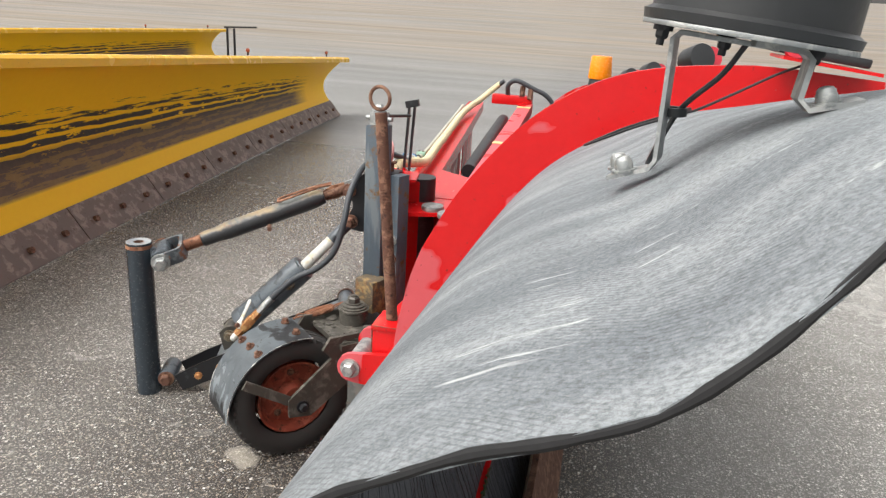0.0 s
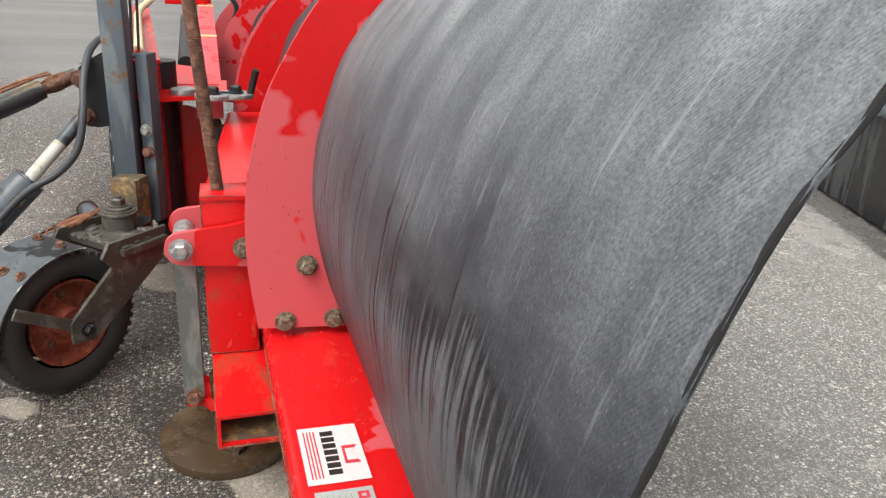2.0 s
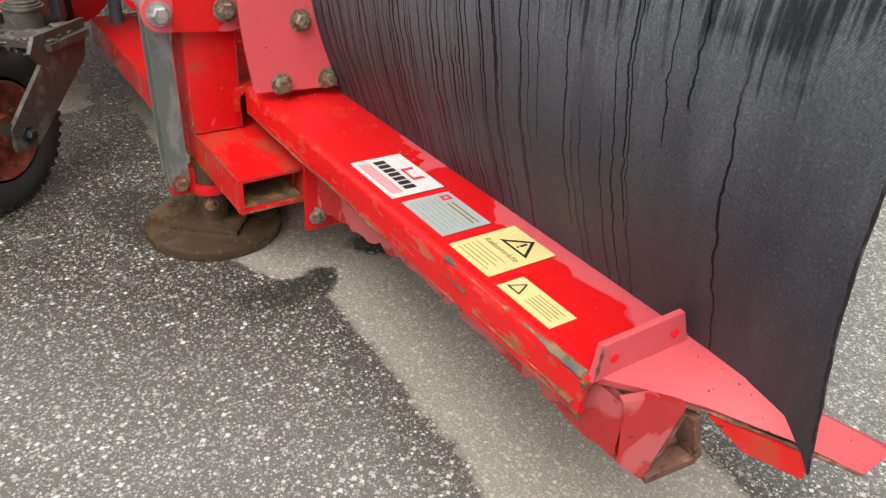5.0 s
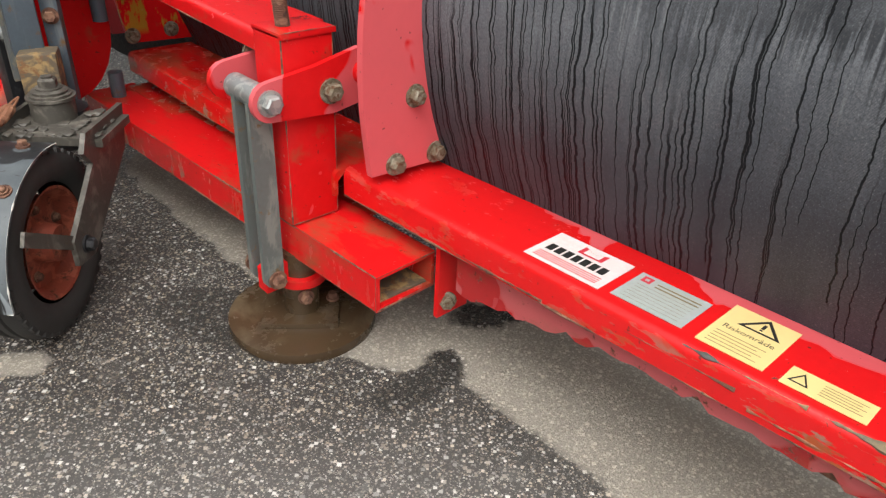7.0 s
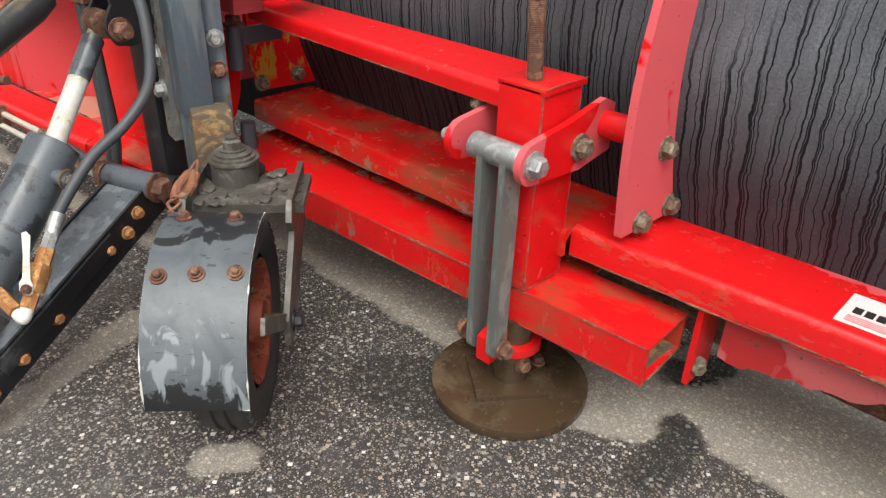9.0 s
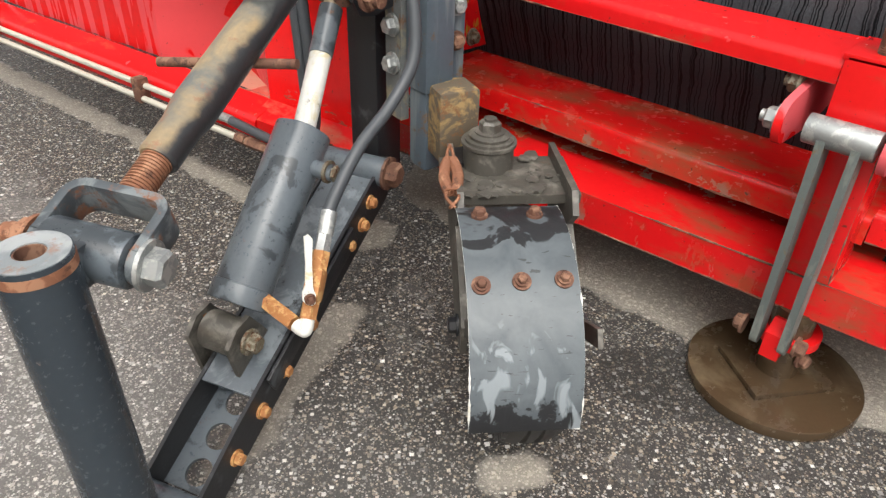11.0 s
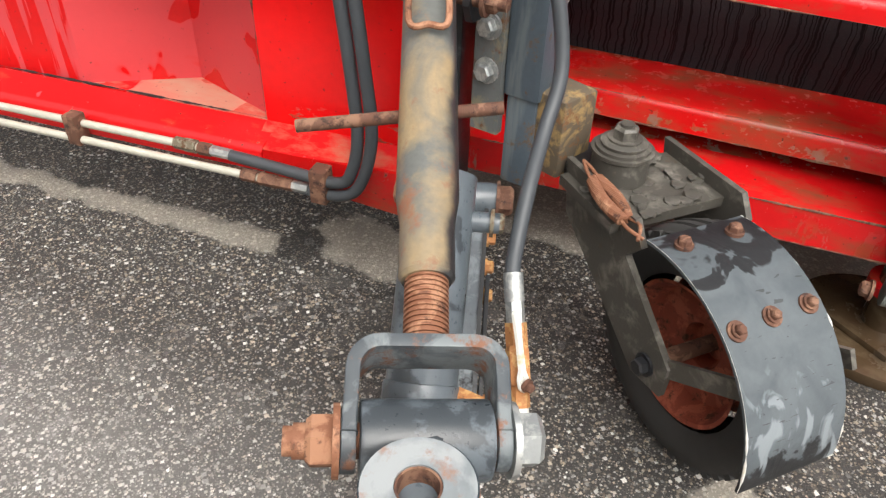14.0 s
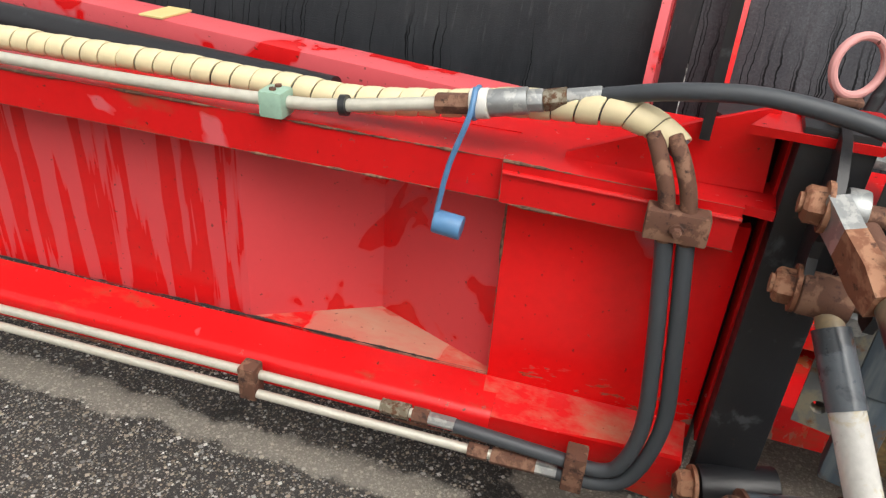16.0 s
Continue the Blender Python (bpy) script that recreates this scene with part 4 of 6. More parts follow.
strokes(at, [(0.42, 0.92 - 0.06 * (k % 2), 0.22 + k * 0.13, 0.255 + k * 0.13) for k in range(5)], PRINT)


def seam(a, b, parent, seed, r=0.0028, material=None):
    """A broken line of rust along an edge."""
    return ragged_line([lerp(a, b, k / 40) for k in range(41)], parent, seed, r, material)


def ragged_line(way, parent, seed, r, material=None, name="rust_seam", cut=0.25):
    """A bead of uneven thickness along a way."""
    rnd = random.Random(seed)
    length = sum((q - p).length for p, q in zip(way, way[1:]))
    count = max(10, int(length / 0.006))
    level, radii = 0.4, []
    for k in range(count):
        level = min(1.0, max(0.0, level + rnd.uniform(-0.28, 0.28)))
        radii.append(max(0.0003, (level - cut) * r))
    line = []
    for k in range(count):
        f = k / (count - 1) * (len(way) - 1)
        i = min(int(f), len(way) - 2)
        line.append(lerp(way[i], way[i + 1], f - i))
    bm = sweep(line, lambda s: radii[int(round(s * (count - 1)))], 6, 0)
    return part(name, bm, material or RUST, parent)


# lower square tube, open at its near end, with its hanging lug
lower = part("lower_beam", square_tube((0.759, 1.682, 0.205), (0.715, 2.87, 0.199), 0.135, 0.072, 0.007), RED_BOX, plough, "dirty red square tube with an open end", 0.002)
part("hanging_lug", slab([(-0.02, 0.0), (0.055, 0.0), (0.055, 0.20), (-0.02, 0.20)], (0.828, 1.662, 0.120), X, Z, 0.010), RED, plough, "", 0.0015)
bolt(plough, (0.830, 1.652, 0.150), (-0.6, -0.8, 0), 0.0135)

part("under_plate", box((0.858, 2.36, 0.2335), (0.20, 0.98, 0.006)), RED_INNER, plough, "dirty red plate between the beams")
seam((0.824, 0.896, 0.337), (0.826, 0.896, 0.384), plough, 14, 0.007)
seam((0.818, 0.904, 0.280), (0.818, 0.904, 0.335), beam, 15, 0.008)
seam((0.826, 0.903, 0.331), (0.93, 0.823, 0.308), plough, 16, 0.006)
seam((0.93, 0.823, 0.308), (1.06, 0.699, 0.260), plough, 17, 0.005)
part("tube_lining", box((0.756, 1.782, 0.1785), (0.116, 0.18, 0.004)), BLOCK, lower, "ochre rusted floor of the tube")
for xx, zz in ((0.848, 0.361), (0.942, 0.360)):
    part("flange_hole", rod((xx, 0.900, zz), (xx, 0.8955, zz), 0.0058, n=18), RED_FACE, plough, "red bolt hole")


seam((0.691, 1.682, 0.1705), (0.648, 2.87, 0.1645), lower, 1)
seam((0.691, 1.682, 0.2395), (0.648, 2.87, 0.2335), lower, 2)
seam((0.689, 1.680, 0.170), (0.689, 1.680, 0.240), lower, 3)
seam((0.691, 1.679, 0.240), (0.825, 1.684, 0.240), lower, 4)
seam((0.691, 1.679, 0.172), (0.825, 1.684, 0.172), lower, 5)
seam(A0 - Z * 0.055, A1 - Z * 0.055, beam, 6, 0.0035)
for t0, t1, drop, seed, r, mat in ((0.70, 0.86, 0.003, 71, 0.0075, MIXED), (0.88, 0.995, 0.003, 72, 0.0085, MIXED), (0.62, 0.78, 0.026, 73, 0.0042, RUST), (0.80, 0.99, 0.044, 74, 0.0060, ORANGE_RUST), (0.30, 0.48, 0.050, 75, 0.0045, RUST)):
    ragged_line([lerp(A0, A1, t0 + (t1 - t0) * k / 20) + X * (0.004 if drop < 0.01 else -0.0003) - Z * drop for k in range(21)], beam, seed, r, mat, "worn_edge", 0.2)
seam((0.775, 2.86, 0.275), (0.766, 1.90, 0.281), inner_beam, 7, 0.0035)
seam((0.775, 2.86, 0.325), (0.766, 1.92, 0.331), inner_beam, 8, 0.0022)

# upright post with its bar to the middle hinge
post = part("post", box((0.729, 1.953, 0.417), (0.104, 0.086, 0.352)), RED, plough, "wet red square post", 0.006)
part("cap_plate", box((0.731, 1.952, 0.587), (0.108, 0.092, 0.010)), RED, plough, "", 0.002)
part("upper_bar", lipped((0.735, 2.78, 0.574), (0.680, 1.996, 0.580), (0.852, 2.78, 0.574), (0.820, 1.996, 0.580), 0.034), RED, plough, "red folded bar from post to hinge")
for yy in (1.895, 2.036):
    pts = [(0.641 - 0.034 * math.cos(a), 0.492 + 0.034 * math.sin(a)) for a in [math.radians(-90 + 22.5 * k) for k in range(9)]]
    pts = pts + [(0.725, 0.536), (0.820, 0.556), (0.850, 0.543), (0.850, 0.463), (0.765, 0.449)]
    part("side_plate", slab(pts, (0, yy + 0.006, 0), X, Z, 0.012), RED_DRY, plough, "", 0.0015)
for at, ax in (((0.638, 1.887, 0.492), (0, -1, 0)), ((0.757, 1.887, 0.490), (0, -1, 0)), ((0.638, 2.044, 0.492), (0, 1, 0)), ((0.705, 2.044, 0.528), (0, 1, 0))):
    bolt(plough, at, ax, 0.0165, ZINC if at[0] < 0.7 else BOLT, stub=0.012 if ax[1] > 0 else 0.0)
part("strut", rod((0.827, 1.902, 0.512), (0.827, 1.81, 0.512), 0.023), RED, plough, "", 0.0)
part("bush", rod((0.640, 1.909, 0.492), (0.640, 2.005, 0.492), 0.0215, n=28), ZINC, plough, "grey bush on the pivot pin", 0.002)
for yy in (1.931, 1.977):
    pts = [(0.640 + 0.021 * math.cos(a), 0.492 + 0.021 * math.sin(a)) for a in [math.radians(-10 + 25 * k) for k in range(9)]]
    pts += [(0.640 - 0.0205 * math.cos(a), 0.136 - 0.0205 * math.sin(a)) for a in [math.radians(0 + 22.5 * k) for k in range(9)]]
    part("link_bar", slab(pts, (0, yy + 0.006, 0), X, Z, 0.012), BAR, plough, "grey steel link bar", 0.0015)
bolt(plough, (0.640, 1.915, 0.137), (0, -1, 0), 0.0135, RUST)
bolt(plough, (0.640, 2.001, 0.137), (0, 1, 0), 0.0135, RUST)

for xx in (0.679, 0.779):
    seam((xx, 1.911, 0.245), (xx, 1.911, 0.583), post, int(xx * 1000), 0.0024)
seam((0.677, 1.906, 0.593), (0.785, 1.906, 0.593), post, 11, 0.0024)
seam((0.679, 1.910, 0.244), (0.779, 1.910, 0.244), post, 12, 0.004)
seam((0.735, 2.78, 0.540), (0.680, 1.996, 0.546), plough, 13, 0.0028)

# parking foot
foot = thing("jack_stand", (0.707, 1.944, 0), "jack stand with a round brown iron plate resting on asphalt", "jack stand")
part("disc", rod((0.707, 1.944, 0.0), (0.707, 1.944, 0.022), 0.148, n=64), FOOT, foot, "", 0.003)
turn = Matrix.Rotation(radians(-38), 4, "Z")
part("base_plate", box((0.707, 1.944, 0.028), (0.15, 0.13, 0.012), turn), FOOT, foot, "", 0.0015)
part("stem", rod((0.707, 1.944, 0.034), (0.707, 1.944, 0.171), 0.036, n=32), FOOT, foot)
part("collar", tube((0.707, 1.944, 0.105), (0.707, 1.944, 0.122), 0.052, 0.034), RED, foot, "red collar")
part("lug", slab([(-0.03, -0.028), (0.03, -0.028), (0.03, 0.02), (0.0, 0.034), (-0.03, 0.02)], (0.655, 1.962, 0.131), X, Z, 0.03), RED, foot, "", 0.002)
bolt(foot, (0.695, 1.909, 0.078), (-0.3, -1, 0), 0.012, RUST)
bolt(foot, (0.768, 1.924, 0.036), (0, 0, 1), 0.010, RUST)

# lifting rod with a ring, beside the post
pin = thing("ring_rod", (0.711, 1.953, 0.592), "rusty brown rod with a ring handle standing on the red post", "lifting rod")
RA, RB = V(0.711, 1.953, 0.590), V(0.671, 1.958, 1.042)
ridges = [(0.0, 0.0)]
for k in range(96):
    ridges += [(0.0116, k * 0.0031), (0.0128, k * 0.0031 + 0.0016)]
ridges += [(0.0125, 0.30), (0.0125, (RB - RA).length), (0.0, (RB - RA).length)]
part("shaft", lathe(ridges, RA, RB - RA, 20), RUST, pin, "threaded rusty shaft")
part("ring", ring((0.668, 1.959, 1.071), (0.25, 1, 0), 0.023, 0.0038), RUST, pin, "rusty ring with red paint left")

# ---- wheel that carries the plough ----
AXLE, ROLL = V(0.73, -0.68, 0).normalized(), V(0.68, 0.73, 0).normalized()
HUB = V(0.328, 2.246, 0.182)
wheel = thing("support_wheel", (0.330, 2.235, 0), "swivelling support wheel under a scraped dark fender", "support wheel")


tyre_prof = [(r * 0.973, s * 0.95) for r, s in [(0.118, -0.036), (0.128, -0.046), (0.152, -0.050), (0.172, -0.046), (0.183, -0.036), (0.187, -0.02), (0.187, -0.016), (0.182, -0.014), (0.182, -0.008), (0.187, -0.006), (0.187, 0.006), (0.182, 0.008), (0.182, 0.014), (0.187, 0.016), (0.187, 0.02), (0.183, 0.036), (0.172, 0.046), (0.152, 0.050), (0.128, 0.046), (0.118, 0.036)]]
tyre = part("tyre", lathe(tyre_prof, HUB, AXLE), TYRE, wheel, "worn black tyre", hard=50)
bm = bmesh.new()
for k in range(44):
    a = k * math.tau / 44
    for s in (-1, 1):
        c = HUB + ROLL * math.cos(a) * 0.1706 + Z * math.sin(a) * 0.1706 + AXLE * s * 0.034
        bmesh.ops.create_cube(bm, size=1, matrix=Matrix.Translation(c) @ axes(AXLE, ROLL * math.cos(a) + Z * math.sin(a)) @ Matrix.Diagonal((0.018, 0.013, 0.012, 1)))
tagged(part("tread_lug", bm, TYRE, tyre), kind="stuff")
RIM = worn("red_brown_rim", (0.26, 0.05, 0.025), (0.34, 0.085, 0.045), (0.10, 0.04, 0.022), 0.5, 0.55, 0.6, scale=30)
part("rim", lathe([(0.108, -0.038), (0.102, -0.036), (0.095, -0.02), (0.088, 0.0), (0.035, 0.004), (0.03, 0.03), (0.0, 0.03)], HUB, AXLE), RIM, wheel, "rusty red rim")
part("rim", lathe([(0.108, 0.038), (0.102, 0.036), (0.095, 0.022), (0.088, 0.006), (0.04, 0.008), (0.034, 0.045), (0.0, 0.045)], HUB, AXLE), RIM, wheel)
for k in range(5):
    a = k * math.tau / 5 + 0.3
    bolt(wheel, HUB + ROLL * math.cos(a) * 0.066 + Z * math.sin(a) * 0.066 + AXLE * 0.006, AXLE, 0.008, RUST)
# fender
FC = HUB + ROLL * 0.007 - Z * 0.022 - AXLE * 0.023
bm = bmesh.new()
outer_f, inner_f = [], []
for k in range(29):
    a = radians(180 - k * 102 / 28)
    for r, rows in ((0.207, outer_f), (0.202, inner_f)):
        c = FC + ROLL * math.cos(a) * r + Z * math.sin(a) * r
        rows.append([bm.verts.new(c + AXLE * w) for w in (-0.076, -0.07, 0.0, 0.07, 0.076)])
for k in range(28):
    for i in range(4):
        bm.faces.new((outer_f[k][i], outer_f[k + 1][i], outer_f[k + 1][i + 1], outer_f[k][i + 1]))
        bm.faces.new((inner_f[k][i + 1], inner_f[k + 1][i + 1], inner_f[k + 1][i], inner_f[k][i]))
    for i in (0, 4):
        bm.faces.new((outer_f[k][i], inner_f[k][i], inner_f[k + 1][i], outer_f[k + 1][i]))
for k in (0, 28):
    for i in range(4):
        bm.faces.new((outer_f[k][i], outer_f[k][i + 1], inner_f[k][i + 1], inner_f[k][i]))
fender = part("fender", bm, FENDER, wheel, "dented dark fender, paint scraped to grey")
for at in ((0.200, 2.225, 0.332), (0.241, 2.189, 0.337), (0.282, 2.149, 0.342)):
    out = (Vector(at) - FC - AXLE * (Vector(at) - FC).dot(AXLE)).normalized()
    foot_at = FC + AXLE * (Vector(at) - FC).dot(AXLE) + out * 0.208
    bm = rod(foot_at - out * 0.003, foot_at + out * 0.0015, 0.013, n=20)
    part("washer", bm, RUST, fender)
    bolt(fender, foot_at + out * 0.002, out, 0.0068, RUST, stub=0.005)
for w in (-0.045, 0.035):
    out = (ROLL * math.cos(radians(87)) + Z * math.sin(radians(87)))
    bolt(fender, FC + AXLE * w + out * 0.208, out, 0.009, RUST)
for w, k0 in ((-0.076, 0), (0.076, 0)):
    way = [FC + ROLL * math.cos(radians(180 - k * 102 / 28)) * 0.2065 + Z * math.sin(radians(180 - k * 102 / 28)) * 0.2065 + AXLE * w for k in range(29)]
    ragged_line(way, fender, 60 + int(w * 100), 0.0042, WORN_WHITE, "chipped_edge", 0.55)
hem = [FC - ROLL * 0.2065 + AXLE * (-0.076 + 0.152 * k / 20) for k in range(21)]
ragged_line(hem, fender, 66, 0.0042, WORN_WHITE, "chipped_edge", 0.55)
# fork
crown = HUB + ROLL * 0.165 + Z * 0.158
for s in (-1, 1):
    side = AXLE * s * 0.088
    pts = [(-0.038, -0.026), (0.024, -0.036), (0.238, 0.10), (0.258, 0.185), (0.085, 0.187), (0.062, 0.155), (0.088, 0.125), (-0.040, 0.026)]
    part("fork_arm", slab(pts, HUB + side - AXLE * 0.005, ROLL, Z, 0.010), GRIME, wheel, "black fork plate caked with grime", 0.0015)
    part("stay", bar(HUB + side, HUB + side * 0.86 - ROLL * 0.156 + Z * 0.098, 0.026, 0.007, AXLE), GRIME, wheel)
    bolt(wheel, HUB + side + AXLE * s * 0.006, AXLE * s, 0.013, BLACK)
part("axle", rod(HUB - AXLE * 0.088, HUB + AXLE * 0.088, 0.012), RUST, wheel)
rng = random.Random(8)
bm = box(crown + ROLL * 0.015 - Z * 0.002, (0.215, 0.135, 0.016), axes(AXLE))
for k in range(46):
    c = crown + ROLL * rng.uniform(-0.05, 0.085) + AXLE * rng.uniform(-0.1, 0.1) + Z * rng.uniform(0.004, 0.012)
    bmesh.ops.create_icosphere(bm, subdivisions=1, radius=rng.uniform(0.006, 0.016), matrix=Matrix.Translation(c) @ Matrix.Diagonal((1, 1, 0.4, 1)))
part("crown_plate", bm, GRIME, wheel, "grimy crown plate caked with grease", 0.0)
KING = V(0.456, 2.424, 0.008)
part("king_pin", lathe([(0.0, 0.325), (0.046, 0.325), (0.046, 0.331), (0.042, 0.334), (0.042, 0.376), (0.046, 0.379), (0.046, 0.384), (0.0, 0.384)], KING, Z, 36), GRIME, wheel, "greasy stepped swivel drum", 0.0)
part("king_pin_washer", lathe([(0.0, 0.384), (0.040, 0.384), (0.040, 0.389), (0.033, 0.390), (0.034, 0.395), (0.027, 0.398), (0.0, 0.398)], KING, Z, 32), GRIME, wheel)
bolt(wheel, KING + Z * 0.398, Z, 0.0185, GRIME, stub=0.010)
# spring hook
a, b = V(0.408, 2.468, 0.378), V(0.293, 2.358, 0.357)
bm = bmesh.new()
t = axes(b - a)
for o in (-0.0105, 0.0105):
    coil = [lerp(a, b, 0.22 + 0.54 * k / 230) + t @ Vector((0, o * math.sin(math.pi * (0.12 + 0.76 * k / 230)) + math.cos(k * 0.78) * 0.0075, math.sin(k * 0.78) * 0.0075)) for k in range(231)]
    sweep(coil, 0.0021, 6, 0, bm)
    sweep([a + Z * 0.006, lerp(a, b, 0.1) + t @ Vector((0, o * 0.4, 0.004)), lerp(a, b, 0.24) + t @ Vector((0, o * 0.6, 0))], 0.0026, 8, 5, bm)
    sweep([lerp(a, b, 0.74) + t @ Vector((0, o * 0.6, 0)), lerp(a, b, 0.88) + t @ Vector((0, o * 0.9, 0.005)), b + t @ Vector((0, -o * 0.4, 0.0))], 0.0026, 8, 5, bm)
part("spring", bm, ORANGE_RUST, wheel, "rusty coil spring")

# ---- column and mounting arm ----
SIDE, FACE = V(0.91, -0.41, 0).normalized(), V(-0.41, -0.91, 0).normalized()
COL = V(0.473, 2.586, 0.008)
frame_ob = thing("mounting_frame", (0.2, 2.5, 0), "dark steel mounting frame with column, arm and upright tube", "mounting frame")
CC, CS, CF = V(0.473, 2.576, 0.008), V(0.984, -0.18, 0), V(-0.18, -0.984, 0)
part("column", box(CC + Z * 0.6675, (0.060, 0.060, 0.480), axes(CS)), COLUMN, frame_ob, "blue-grey square column with rust runs", 0.007)
part("column_insert", box(CC + Z * 0.915, (0.044, 0.044, 0.06), axes(CS)), ZINC, frame_ob, "grey inner tube with cross pin", 0.004)
bm = rod(CC - CS * 0.042 + Z * 0.925, CC + CS * 0.042 + Z * 0.925, 0.007)
part("cross_pin", bm, ZINC, frame_ob)
part("rust_block", box(COL + V(0.004, -0.060, 0.382), (0.074, 0.070, 0.125), axes(SIDE)), BLOCK, frame_ob, "rusty ochre square block", 0.006)
part("column_foot", box(CC + V(0.0, 0.0, 0.355), (0.050, 0.050, 0.15), axes(CS)), COLUMN, frame_ob, "", 0.006)
part("swivel_sleeve", rod(KING + V(0.018, 0.03, 0.325), KING + V(0.018, 0.03, 0.345), 0.055), BLACK, frame_ob)


def perforated(origin, u, v, width, cell, holes, r, thick):
    """A strip with round holes in some of its cells."""
    bm = bmesh.new()
    u, v = Vector(u).normalized(), Vector(v).normalized()
    w = u.cross(v) * thick
    n = 16
    for i, hole in enumerate(holes):
        mid = Vector(origin) + v * cell * (i + 0.5)
        sq = []
        for k in range(n):
            a = math.tau * k / n
            c, s = math.cos(a), math.sin(a)
            g = 1 / max(abs(c), abs(s))
            sq.append((c * g * width / 2, s * g * cell / 2))
        lo = [bm.verts.new(mid + u * p + v * q) for p, q in sq]
        hi = [bm.verts.new(k.co + w) for k in lo]
        for k in range(n):
            bm.faces.new((lo[k], lo[(k + 1) % n], hi[(k + 1) % n], hi[k]))
        if hole:
            ci = [(math.cos(math.tau * k / n) * r, math.sin(math.tau * k / n) * r) for k in range(n)]
            li = [bm.verts.new(mid + u * p + v * q) for p, q in ci]
            hi2 = [bm.verts.new(k.co + w) for k in li]
            for k in range(n):
                j = (k + 1) % n
                bm.faces.new((lo[k], li[k], li[j], lo[j]))
                bm.faces.new((hi[k], hi[j], hi2[j], hi2[k]))
                bm.faces.new((li[k], hi2[k], hi2[j], li[j]))
        else:
            bm.faces.new(lo[::-1])
            bm.faces.new(hi)
    bmesh.ops.remove_doubles(bm, verts=bm.verts, dist=0.0004)
    return bm


SLOT = CC - CS * 0.022 - CF * 0.054
part("clamp_bar", box(COL + SIDE * 0.058 - FACE * 0.03 + Z * 0.53, (0.034, 0.05, 0.46), axes(SIDE)), COLUMN, frame_ob, "dark clamp bar beside the column", 0.003)
for zz in (0.50, 0.56):
    bolt(frame_ob, COL + SIDE * 0.058 - FACE * 0.003 + Z * zz, FACE, 0.0125, ZINC if zz > 0.55 else RUST)
part("hole_bar", perforated(SLOT + Z * 0.363, CF, Z, 0.047, 0.066, (1, 0, 0, 1, 1, 1, 1, 1), 0.0095, 0.016), HOLED, frame_ob, "grey and ochre flat bar with a row of holes")
for zz in (0.528, 0.462):
    bolt(frame_ob, SLOT - CS * 0.017 + Z * zz, -CS, 0.0145, ZINC)
bolt(frame_ob, CC + Z * 0.946, Z, 0.016, ZINC, stub=0.008)
# latch lever near the column's top
bm = bmesh.new()
for o in (-0.009, 0.009):
    bar((0.486 + o, 2.845, 0.702), (0.498 + o, 2.847, 0.938), 0.012, 0.007, X, bm)
bar((0.478, 2.847, 0.943), (0.520, 2.847, 0.953), 0.02, 0.022, Z, bm)
rod((0.476, 2.60, 0.938), (0.492, 2.845, 0.908), 0.005, bm=bm)
part("latch_lever", bm, BLACK, frame_ob, "black latch lever")

# arm down to the upright tube
P0, P1 = V(0.3535, 2.638, 0.302), V(-0.165, 2.455, 0.066)
D = (P1 - P0).normalized()
S = D.cross(Z).normalized()
U = S.cross(D).normalized()
arm = part("arm_floor", perforated(lerp(P0, P1, 0.42) - U * 0.052, S, D, 0.088, 0.057, (1, 1, 1, 1, 1, 1), 0.021, 0.006), STEEL, frame_ob, "dark channel floor with round holes")
for s, up_by in ((-1, 0.0), (1, 0.0)):
    pts = [(0.0, -0.06), (0.60, -0.06), (0.60, 0.0), (0.50, 0.008), (0.0, 0.012)]
    part("arm_side", slab(pts, P0 + S * (s * 0.047) - S * 0.003, D, U, 0.006), BLACK, frame_ob, "", 0.001)
part("arm_cover", slab([(0.0, -0.044), (0.45, -0.044), (0.45, 0.044), (0.0, 0.044)], P0 + U * 0.006, D, S, 0.007), ARM, frame_ob, "wet blue-grey cover plate", 0.0015)
part("arm_hinge", rod(P0 - S * 0.062, P0 + S * 0.062, 0.026, n=28), STEEL, frame_ob, "", 0.002)
for sgn in (1, -1):
    bolt(frame_ob, P0 + S * sgn * 0.062, S * sgn, 0.022, RUST)
near_s = 1 if S.dot(V(0, -1, 0)) > 0 else -1
for d, low in ((0.06, -0.012), (0.10, -0.026), (0.15, -0.018), (0.30, -0.03), (0.385, -0.03), (0.455, -0.03), (0.53, -0.03)):
    bolt(frame_ob, P0 + D * d + U * low + S * near_s * 0.051, S * near_s, 0.0095, OCHRE)
part("arm_stiffener", bar(P0 + D * 0.13 + S * near_s * 0.055 - U * 0.01, P0 + D * 0.42 + S * near_s * 0.055 - U * 0.01, 0.006, 0.035, U), BLACK, frame_ob, "", 0.001)
# lower eye and upright tube
TOP, BOT = V(-0.247, 2.416, 0.510), V(-0.242, 2.402, 0.0)
part("lower_eye", rod(P1 + D * 0.03 - S * 0.05, P1 + D * 0.03 + S * 0.05, 0.028, n=28), STEEL, frame_ob, "", 0.003)
bolt(frame_ob, P1 + D * 0.03 + S * near_s * 0.05, S * near_s, 0.019, RUST)
part("upright_tube", tube(BOT, TOP, 0.0385, 0.0155, 40), TUBE, frame_ob, "blue-black upright tube with worn top", 0.002)
part("tube_collar", tube(lerp(TOP, BOT, 0.012), lerp(TOP, BOT, 0.034), 0.0391, 0.034, 40), ORANGE_RUST, frame_ob, "rust line under the top rim")
